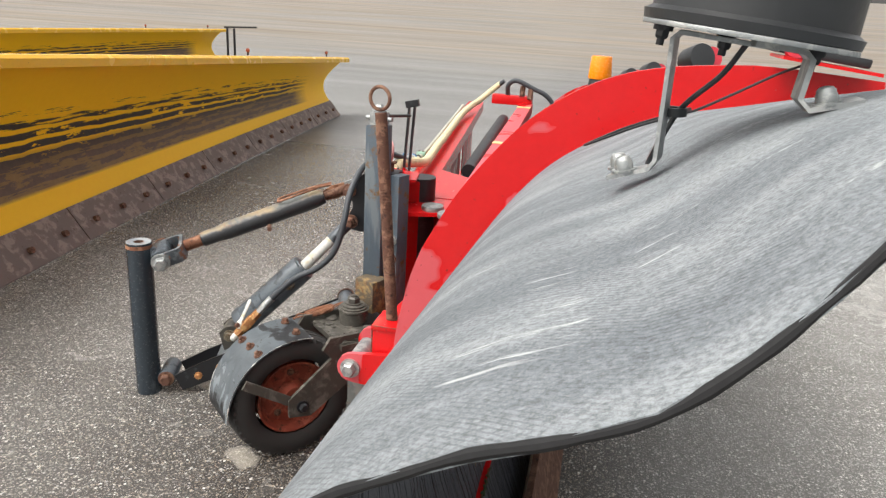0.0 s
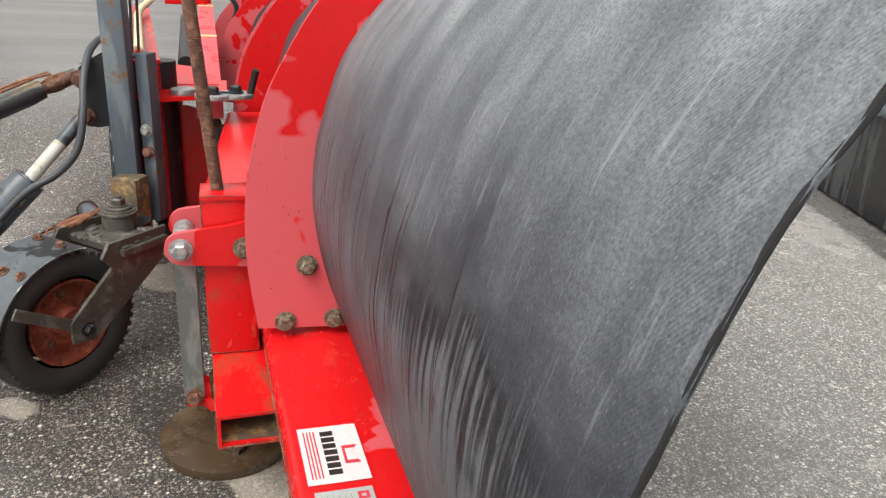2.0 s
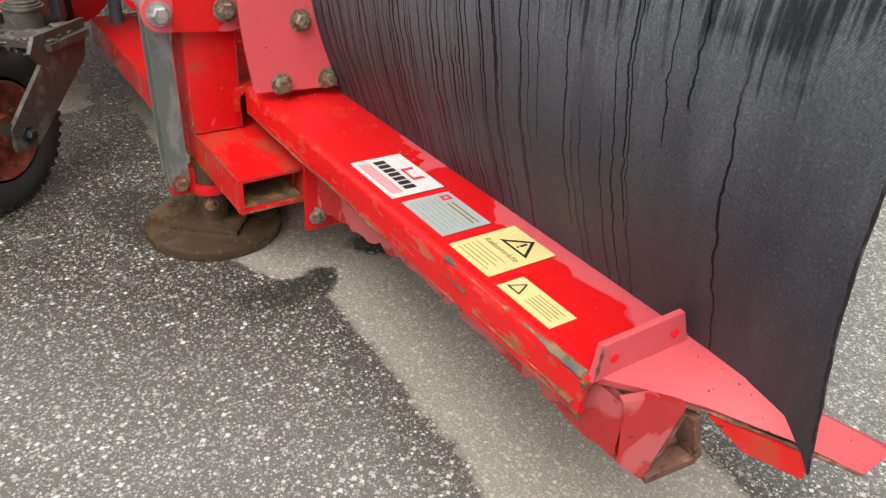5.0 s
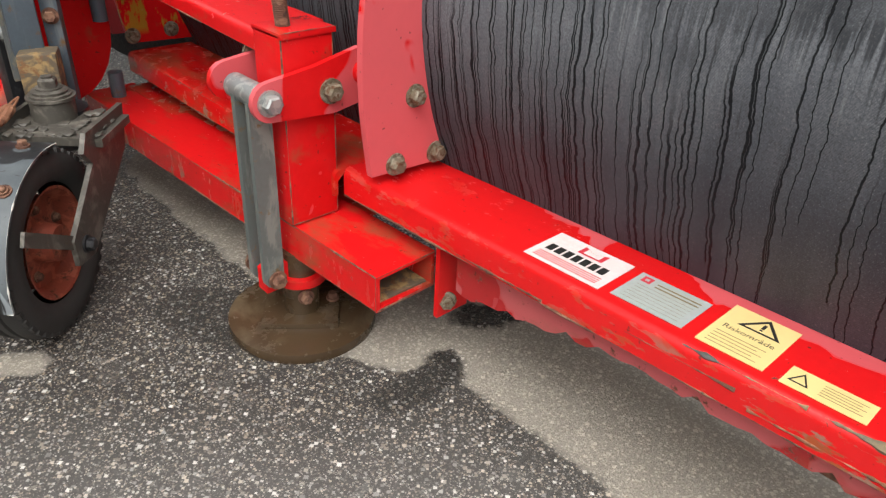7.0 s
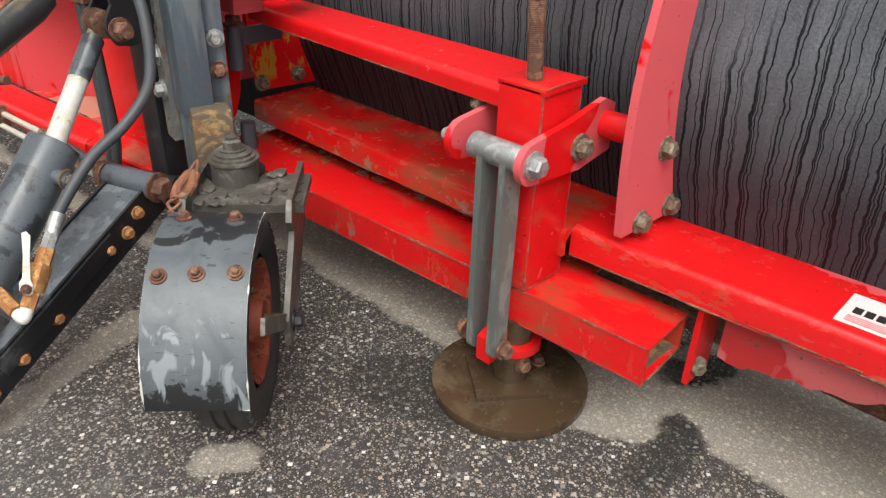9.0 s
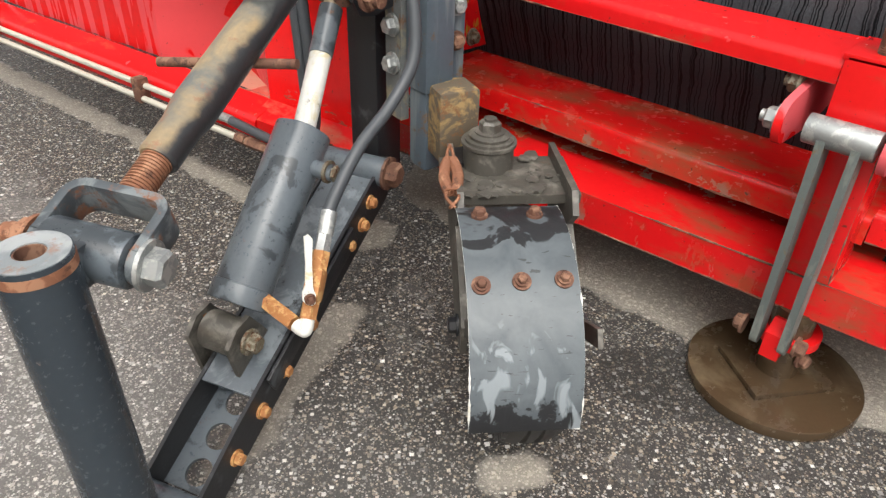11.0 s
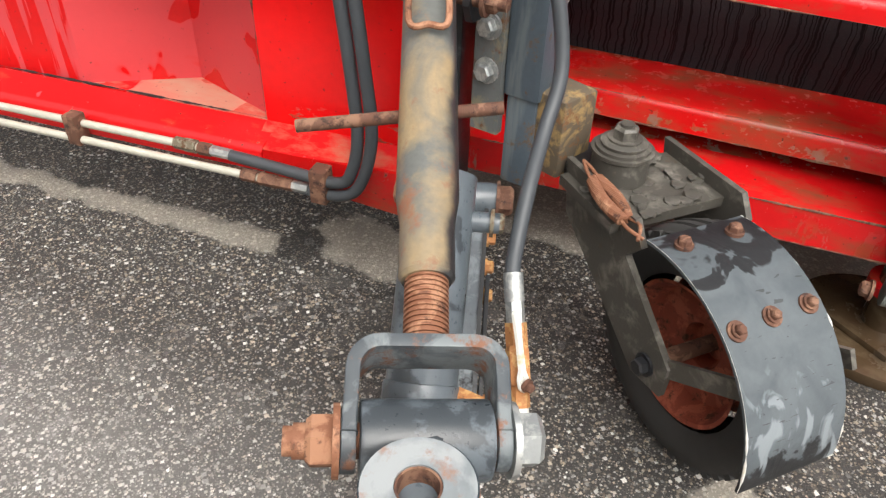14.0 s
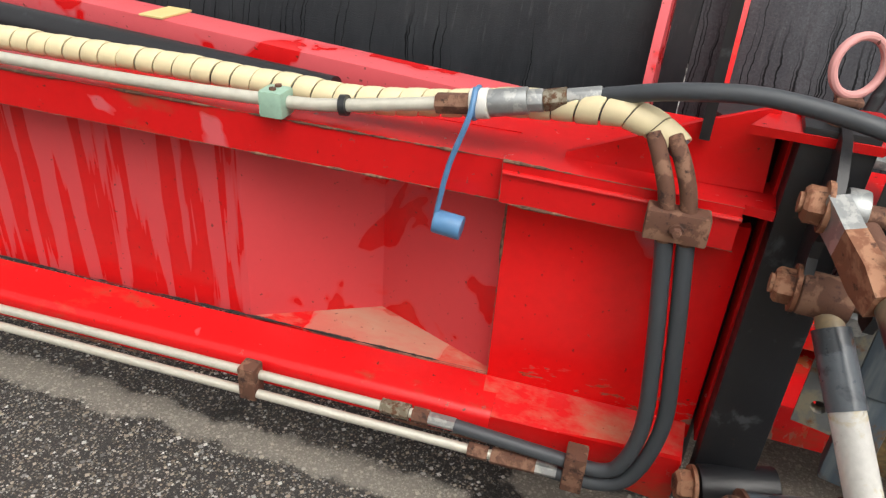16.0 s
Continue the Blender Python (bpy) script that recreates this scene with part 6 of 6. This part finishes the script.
wrap = thing("spiral_hose", far_at(0.1, 0.0, 0.68), "cream spiral-wrapped hose lying along the red tube", "hose")
path = [far_at(0.070, -0.010, 0.700), far_at(0.098, -0.018, 0.718), far_at(0.136, -0.022, 0.729), far_at(0.175, -0.032, 0.724), far_at(0.27, -0.062, 0.708), far_at(0.36, -0.07, 0.690), far_at(0.48, -0.07, 0.678), far_at(0.60, -0.07, 0.680), far_at(0.78, -0.07, 0.684), far_at(1.0, -0.07, 0.684), far_at(1.4, -0.07, 0.688), far_at(1.7, -0.07, 0.69), far_at(2.0, -0.09, 0.70), far_at(2.18, -0.13, 0.72), far_at(2.27, -0.20, 0.78), far_at(2.25, -0.27, 0.84)]
line = smooth_line(path, 60)
part("hose", sweep(path, 0.0128, 10, 12), HOSE, wrap, "dark hose inside the wrap")
lengths = [0.0]
for a, b in zip(line, line[1:]):
    lengths.append(lengths[-1] + (b - a).length)


def along_hose(run):
    """Place, side and up at that length of the hose."""
    run = min(max(run, 0.0), lengths[-1] - 1e-6)
    i = next(k for k in range(len(lengths) - 1) if lengths[k + 1] > run)
    d = (line[i + 1] - line[i]).normalized()
    side = d.cross(Z).normalized()
    return lerp(line[i], line[i + 1], (run - lengths[i]) / (lengths[i + 1] - lengths[i])), side, side.cross(d)


rng = random.Random(31)
PITCH, n = 0.030, 16
for turn in range(int(lengths[-1] / PITCH) - 1):
    bm = bmesh.new()
    rows = []
    r0, gap, lift = 0.0176 + rng.uniform(-0.0006, 0.0006), rng.uniform(0.0012, 0.0034), rng.uniform(-0.002, 0.002)
    for f, r in ((0.0, r0 - 0.0035), (0.0, r0 - 0.0008), (0.08, r0), (0.5, r0 + 0.0004), (0.92, r0), (1.0, r0 - 0.0008), (1.0, r0 - 0.0035)):
        ring_row = []
        for k in range(n + 1):
            p, side, up = along_hose(turn * PITCH + k / n * PITCH + f * (PITCH - gap))
            g = k * math.tau / n + 0.9
            ring_row.append(bm.verts.new(p + (side * math.cos(g) + up * math.sin(g)) * r + up * lift * 0.3))
        rows.append(ring_row)
    for a, b in zip(rows, rows[1:]):
        for k in range(n):
            bm.faces.new((a[k], a[k + 1], b[k + 1], b[k]))
    part("wrap_turn", bm, CREAM, wrap, hard=50)
end_hose = thing("end_hose", (0.53, 4.9, 0.85), "black rubber hose looped over the end of the red wing", "hose")
part("rubber", sweep([(0.53, 4.93, 0.775), (0.535, 4.90, 0.835), (0.585, 4.89, 0.862), (0.685, 4.90, 0.822), (0.765, 4.91, 0.785), (0.815, 4.93, 0.715), (0.80, 4.97, 0.640)], 0.014, 10, 8), HOSE, end_hose)
for at in ((0.62, 4.90, 0.775), (0.67, 4.88, 0.760)):
    part("end_fitting", rod(at, V(*at) + V(0.0, 0.02, 0.055), 0.016, n=6), RUST, end_hose)
pipe2 = thing("coupling_pipe", far_at(0.3, -0.03, 0.70), "zinc pipe with quick coupling and blue dust cap", "hydraulic pipe")
part("pipe", sweep([far_at(0.34, -0.034, 0.705), far_at(0.40, -0.032, 0.694), far_at(0.50, -0.030, 0.678), far_at(0.58, -0.03, 0.672), far_at(0.85, -0.03, 0.667), far_at(1.4, -0.03, 0.672), far_at(2.2, -0.03, 0.680)], 0.0085, 14, 6), PIPE, pipe2)
CPL = [far_at(0.362, -0.034, 0.701), far_at(0.318, -0.034, 0.707), far_at(0.296, -0.034, 0.711), far_at(0.250, -0.035, 0.721), far_at(0.232, -0.035, 0.724), far_at(0.205, -0.036, 0.731), far_at(0.166, -0.036, 0.740)]
for a, b, r, n, m in ((0, 1, 0.0135, 6, RUST), (1, 2, 0.0185, 24, WORN_WHITE), (2, 3, 0.0165, 24, ZINC), (3, 4, 0.0145, 8, ZINC), (4, 5, 0.0135, 6, BOLT), (5, 6, 0.0115, 8, ZINC)):
    part("coupling", rod(CPL[a], CPL[b], r, n=n), m, pipe2, "", 0.0015)
part("pipe_clip", box(far_at(0.578, -0.028, 0.671), (0.034, 0.036, 0.036), axes(FD)), GREEN, pipe2, "pale green pipe clip", 0.005)
for dw in (-0.008, 0.008):
    part("clip_screw", rod(far_at(0.578, -0.028 + dw, 0.686), far_at(0.578, -0.028 + dw, 0.692), 0.0045, n=12), RUST, pipe2)
part("band", tube(far_at(0.478, -0.030, 0.681), far_at(0.487, -0.030, 0.680), 0.0135, 0.008), PLASTIC, pipe2)
cap = part("dust_cap", rod(far_at(0.306, 0.014, 0.562), far_at(0.342, 0.014, 0.566), 0.0155, n=20), BLUE, pipe2, "blue dust cap", 0.002)
part("cap_strap", sweep([far_at(0.309, -0.010, 0.735), far_at(0.310, 0.008, 0.705), far_at(0.328, 0.014, 0.645), far_at(0.338, 0.015, 0.59), far_at(0.343, 0.015, 0.552)], 0.0036, 8, 6), BLUE, cap)
part("cap_loop", ring(far_at(0.312, -0.034, 0.709), FD, 0.0190, 0.0030), BLUE, cap)

# ---- lamps on top of the sheets ----
lamp = thing("work_lamp", (1.198, 1.073, 1.134), "black lamp on a zinc bracket bolted to the sheet", "lamp")


def strap(points, width, wide, thick, name):
    """A bent flat bar."""
    bm = bmesh.new()
    w = Vector(wide).normalized() * width / 2
    p = [Vector(q) for q in points]
    rows = []
    for i, q in enumerate(p):
        d = (p[min(i + 1, len(p) - 1)] - p[max(i - 1, 0)]).normalized()
        nn = d.cross(w).normalized() * thick / 2
        rows.append([bm.verts.new(q + a + b) for a, b in ((w, nn), (w, -nn), (-w, -nn), (-w, nn))])
    for a, b in zip(rows, rows[1:]):
        for k in range(4):
            bm.faces.new((a[k], a[(k + 1) % 4], b[(k + 1) % 4], b[k]))
    bm.faces.new(rows[0])
    bm.faces.new(rows[-1][::-1])
    return part(name, bm, ZINC, lamp, "bent zinc strap", 0.0008)


strap([(1.123, 1.091, 1.140), (1.151, 1.088, 1.150), (1.155, 1.088, 1.157), (1.155, 1.091, 1.2415), (1.159, 1.091, 1.2455), (1.223, 1.088, 1.2385)], 0.021, (0.25, 1, 0), 0.003, "leg")
strap([(1.268, 1.048, 1.212), (1.238, 1.051, 1.204), (1.232, 1.053, 1.210), (1.236, 1.058, 1.234), (1.232, 1.061, 1.2385), (1.203, 1.071, 1.2415)], 0.020, (0, 1, 0), 0.0035, "leg")
for at in ((1.133, 1.085, 1.146), (1.130, 1.101, 1.145), (1.249, 1.048, 1.208)):
    up = V(-0.25, 0, 1).normalized()
    part("cap_nut", lathe([(r * 0.68, h * 0.56) for r, h in ((0.0, 0.0), (0.0135, 0.0), (0.0135, 0.003), (0.0098, 0.0032), (0.0098, 0.010), (0.0088, 0.013), (0.0085, 0.016), (0.006, 0.0195), (0.0, 0.0208))], at, up, 16), ZINC, lamp, "zinc cap nut")
TILT = V(0.105, 0, 0.994).normalized()
LC = V(1.201, 1.088, 1.2435)
part("lamp_plate", rod(LC, LC + TILT * 0.0035, 0.070, n=48), ZINC, lamp, "thin zinc plate", 0.001)
part("lamp_base", lathe([(0.0, 0.0), (0.070, 0.0), (0.071, 0.006), (0.066, 0.009), (0.064, 0.06), (0.058, 0.11), (0.0, 0.115)], LC + TILT * 0.0038, TILT, 48), PLASTIC, lamp, "black lamp housing")
for at in ((1.146, 1.085, 1.249), (1.190, 1.103, 1.244), (1.247, 1.093, 1.238)):
    bolt(lamp, at, -TILT, 0.0050, BLACK, stub=0.009)
part("cable", sweep([(1.203, 1.092, 1.241), (1.190, 1.096, 1.218), (1.166, 1.103, 1.190), on_sheet(1.152, 1.14, 0.008), on_sheet(1.180, 1.38), on_sheet(1.215, 1.62), on_sheet(1.245, 1.68), (1.30, 1.71, 1.155), (1.36, 1.74, 1.185), (1.41, 1.76, 1.205)], 0.0020, 8, 10), PLASTIC, lamp, "black cable")
part("cable", sweep([on_sheet(1.216, 1.62, 0.006), on_sheet(1.19, 1.70), on_sheet(1.14, 1.745), on_sheet(1.09, 1.755), on_sheet(1.10, 1.72), on_sheet(1.16, 1.66), on_sheet(1.21, 1.60)], 0.0020, 8, 10), PLASTIC, lamp)
part("cable_tie", tube((1.162, 1.101, 1.187), (1.162, 1.101, 1.193), 0.010, 0.006, 12), PLASTIC, lamp)
part("cable_bundle", sweep([on_sheet(1.195, 1.56, 0.007), on_sheet(1.215, 1.61, 0.008), on_sheet(1.232, 1.65, 0.007)], lambda s: 0.007 - 0.004 * abs(2 * s - 1), 10, 8), PLASTIC, lamp, "taped bundle of black cable")
lamp2 = thing("marker_lamp", (1.453, 1.814, 1.177), "black marker lamp on a red plate over the rib", "lamp")
part("red_plate", slab([(-0.07, -0.05), (0.07, -0.05), (0.07, 0.05), (-0.07, 0.05)], (1.428, 1.774, 1.199), (1, 0, -0.12), Y, 0.005), RED, lamp2, "", 0.001)
part("pad", box((1.418, 1.774, 1.215), (0.13, 0.08, 0.014), Matrix.Rotation(0.12, 4, "Y")), PLASTIC, lamp2, "", 0.004)
part("foot_pad", box((1.383, 1.754, 1.239), (0.05, 0.05, 0.03)), PLASTIC, lamp2, "", 0.006)
part("lamp_body", rod((1.418, 1.774, 1.222), (1.428, 1.774, 1.337), 0.032, 0.042, n=28), PLASTIC, lamp2)
part("lens", lathe([(0.0, 0.0), (0.024, 0.0), (0.024, 0.016), (0.019, 0.024), (0.0, 0.027)], (1.385, 1.746, 1.229), (-0.35, -1, 0), 24), INK_RED, lamp2, "red lens")
beacon = thing("beacon", (1.066, 4.30, 0.905), "orange rotating beacon standing on the far wing", "beacon")
part("base", rod((1.066, 4.30, 0.905), (1.066, 4.30, 0.955), 0.055, 0.05, n=28), PLASTIC, beacon, "dark base", 0.003)
part("lens", rod((1.066, 4.30, 0.955), (1.066, 4.30, 1.066), 0.058, 0.050, n=32), ORANGE, beacon, "orange lens", 0.008)
for at in ((1.33, 2.78, 1.14), (1.27, 3.95, 1.02), (1.20, 4.70, 0.94)):
    sl = thing("side_marker", at, "black and red side marker on a wing's upper edge", "marker light", "side markers")
    part("housing", rod(at, V(*at) + V(0.03, -0.06, 0.02), 0.04, n=20), PLASTIC, sl, "", 0.006)
    part("lens", rod(V(*at) + V(0.03, 0.02, 0.0), V(*at) + V(0.06, -0.03, 0.02), 0.03, n=20), INK_RED, sl, "red lens")

# ---- neighbouring ploughs ----


def yellow_plough(label, shift=(0, 0, 0), fall=0.0595, high=0.94):
    """A tall tapered mouldboard with a curled lip and a bolted cutting edge."""
    far_by = Vector(shift)
    ob = thing("yellow_plough", V(-1.5, 5.2, 0) + far_by, label, "snow plough", "yellow ploughs")
    ya, yb = 2.0, 8.42
    n, m = 40, 22
    SCRAPED = scraped_material()
    bm = bmesh.new()
    layer = bm.loops.layers.uv.new("UVMap")

    def shape(t, s):
        y = ya + (yb - ya) * t
        x = -1.36 - 0.1283 * (y - 2.95) + 0.0058 * (y - 2.95) ** 2
        h = high - fall * (y - 3.2)
        curve = -0.20 * math.sin(math.pi * min(1.0, s * 0.92 + 0.08)) + 0.06 * s
        return V(x + curve, y, 0.10 + (h - 0.10) * s) + far_by

    rows = [[bm.verts.new(shape(i / n, k / m)) for k in range(m + 1)] for i in range(n + 1)]
    for i in range(n):
        for k in range(m):
            f = bm.faces.new((rows[i][k], rows[i + 1][k], rows[i + 1][k + 1], rows[i][k + 1]))
            for loop, (a, b) in zip(f.loops, ((i, k), (i + 1, k), (i + 1, k + 1), (i, k + 1))):
                loop[layer].uv = (a / n * 6.4, b / m)
    face = part("mouldboard", bm, SCRAPED, ob, "yellow mouldboard scraped to bare steel")
    so = face.modifiers.new("thickness", "SOLIDIFY")
    so.thickness, so.offset = 0.02, 0.0
    bm = bmesh.new()
    rows = []
    for i in range(n + 1):
        c = shape(i / n, 1.0) + V(0.02, 0, 0)
        rows.append([bm.verts.new(c + V(dx, 0, dz)) for dx, dz in ((-0.065, -0.022), (-0.058, 0.026), (0.05, 0.028), (0.066, 0.014), (0.064, -0.024))])
    for a, b in zip(rows, rows[1:]):
        for k in range(5):
            bm.faces.new((a[k], a[(k + 1) % 5], b[(k + 1) % 5], b[k]))
    bm.faces.new(rows[0])
    bm.faces.new(rows[-1][::-1])
    part("top_lip", bm, YELLOW, ob, "thick yellow top lip")
    for k in range(8):
        y0 = ya + k * 0.80
        t0, t1 = (y0 - ya) / (yb - ya), min(1.0, (y0 + 0.79 - ya) / (yb - ya))
        a, b = shape(t0, 0.0), shape(t1, 0.0)
        blade = part("cutting_edge", slab([(0, 0), ((b - a).length, 0), ((b - a).length, 0.20), (0, 0.20)], a + V(0.090, 0, -0.095), b - a, V(-0.62, 0, 0.78), 0.018), BLADE, ob, "brown steel cutting edge", 0.002)
        for j in range(3):
            c = lerp(a, b, (j + 0.5) / 3) + V(0.040, 0, -0.02)
            part("bolt", rod(c, c + V(0.03, 0, 0.012), 0.016, n=8), RUST, blade)
    for t in (0.60, 0.92):
        c = shape(t, 1.0) + V(-0.02, 0, 0.03)
        mk = part("marker", rod(c, c + Z * 0.03, 0.008, n=10), BLACK, ob)
        bm = bmesh.new()
        bmesh.ops.create_uvsphere(bm, u_segments=16, v_segments=10, radius=0.016, matrix=Matrix.Translation(c + Z * 0.038))
        part("reflector", bm, RIM, mk, "small rusty red knob")
    return ob


def scraped_material():
    m, n, bs = graph("scraped_yellow_paint")
    uv = n.nodes.new("ShaderNodeUVMap").outputs[0]
    at = place_of(n)
    sep = n.nodes.new("ShaderNodeSeparateXYZ")
    n.links.new(uv, sep.inputs[0])
    u, v = sep.outputs[0], sep.outputs[1]
    streak = noise_of(n, uv, 6, 7.0, 0.7, (0.55, 7.0, 1.0))
    gaps = ramp(n, noise_of(n, uv, 10, 6.0, 0.7, (0.5, 3.2, 1.0)), 0.50, 0.55)
    band = calc(n, "SUBTRACT", 1.0, calc(n, "DIVIDE", calc(n, "ABSOLUTE", calc(n, "SUBTRACT", v, 0.38)), 0.40))
    bare = ramp(n, calc(n, "ADD", calc(n, "MULTIPLY", band, 0.55), streak), 0.66, 0.70)
    bare = calc(n, "MULTIPLY", bare, ramp(n, u, 5.4, 5.8, 1.0, 0.0))
    bare = calc(n, "MULTIPLY", bare, ramp(n, v, 0.20, 0.225))
    # above, the scraping left rows of dashes
    lines = ramp(n, calc(n, "SINE", calc(n, "ADD", calc(n, "MULTIPLY", v, 88.0), calc(n, "MULTIPLY", noise_of(n, uv, 2.5, 3.0, 0.6), 5.0))), -0.55, -0.2)
    dashes = calc(n, "MULTIPLY", lines, ramp(n, noise_of(n, uv, 4, 5.0, 0.7, (1.0, 2.5, 1.0)), 0.40, 0.43))
    bare = calc(n, "MULTIPLY", bare, calc(n, "MAXIMUM", dashes, calc(n, "MULTIPLY", ramp(n, v, 0.40, 0.48, 1.0, 0.0), calc(n, "MAXIMUM", gaps, 0.88))))
    g = noise_of(n, at, 30, 6.0, 0.65)
    col = mix(n, g, (0.90, 0.50, 0.010), (0.97, 0.58, 0.014))
    col = mix(n, bare, col, mix(n, ramp(n, v, 0.34, 0.48), mix(n, g, (0.075, 0.052, 0.040), (0.17, 0.11, 0.08)), mix(n, g, (0.022, 0.020, 0.020), (0.075, 0.062, 0.055))))
    n.links.new(mix(n, ramp(n, v, 0.02, 0.09, 0.6, 0.0), col, (0.20, 0.15, 0.07)), bs.inputs["Base Color"])
    bs.inputs["Roughness"].default_value = 0.55
    bs.inputs["Specular IOR Level"].default_value = 0.3
    relief(n, bs, g, 0.2, 0.002)
    return m


yellow_plough("tall yellow snow plough with scraped face and rusty cutting edge")
# height and fall are fitted so the lip looks level from the camera
yp2 = yellow_plough("yellow snow plough parked behind another, lip sloped to look level from the camera", (-4.1, 4.7, 0), 0.0226, 0.738)
stand = thing("parking_stand", (-5.85, 13.3, 0), "thin dark steel stand at the yellow plough's end", "stand")
for xx in (-5.92, -5.78):
    part("post", rod((xx, 13.3, 0.0), (xx, 13.3, 0.66), 0.022, n=10), BLACK, stand)
part("rail", bar((-5.98, 13.3, 0.67), (-5.35, 13.35, 0.70), 0.03, 0.03), BLACK, stand)
copy_thing(yp2, Matrix.Translation((-4.6, 3.0, 0)))

dark = thing("black_plough", (3.8, 2.9, 0), "black steel plough with wet drip marks standing nearby", "snow plough")
DA, DB = V(3.175, 1.567, 0), V(4.17, 4.71, 0)
DD = (DB - DA).normalized()
DN = V(-DD.y, DD.x, 0)
DRIPBLACK = paint("black_paint_with_drips", (0.016, 0.017, 0.019), (0.062, 0.065, 0.068), 0.53, 0.74, drip=13, seed=7.7)
part("face", slab([(0, 0.02), ((DB - DA).length, 0.02), ((DB - DA).length, 0.50), (0, 0.50)], DA - DN * 0.0, DD, Z, 0.25), DRIPBLACK, dark, "black face with grey dried streaks", 0.01)
part("top_rim", bar(DA + Z * 0.515 - DN * 0.10, DB + Z * 0.515 - DN * 0.10, 0.30, 0.04), STEEL, dark, "wet shining rim", 0.012)
lc = lerp(DA, DB, 0.38) + DN * 0.015 + Z * 0.25
part("latch", box(lc, (0.05, 0.03, 0.16), axes(DD)), MIXED, dark, "rusty latch", 0.005)
part("latch_cap", box(lc + Z * 0.09 + DN * 0.01, (0.08, 0.05, 0.03), axes(DD)), STEEL, dark, "", 0.006)
for t in (0.2, 0.5, 0.8):
    c = lerp(DA, DB, t) - DN * 0.16
    part("upright", bar(c + Z * 0.50, c + Z * 0.80, 0.05, 0.10, DD), STEEL, dark, "", 0.006)
part("back_panel", bar(DA - DN * 0.3 + Z * 0.7, DB - DN * 0.3 + Z * 0.7, 0.03, 0.45), DRIPBLACK, dark, "", 0.004)
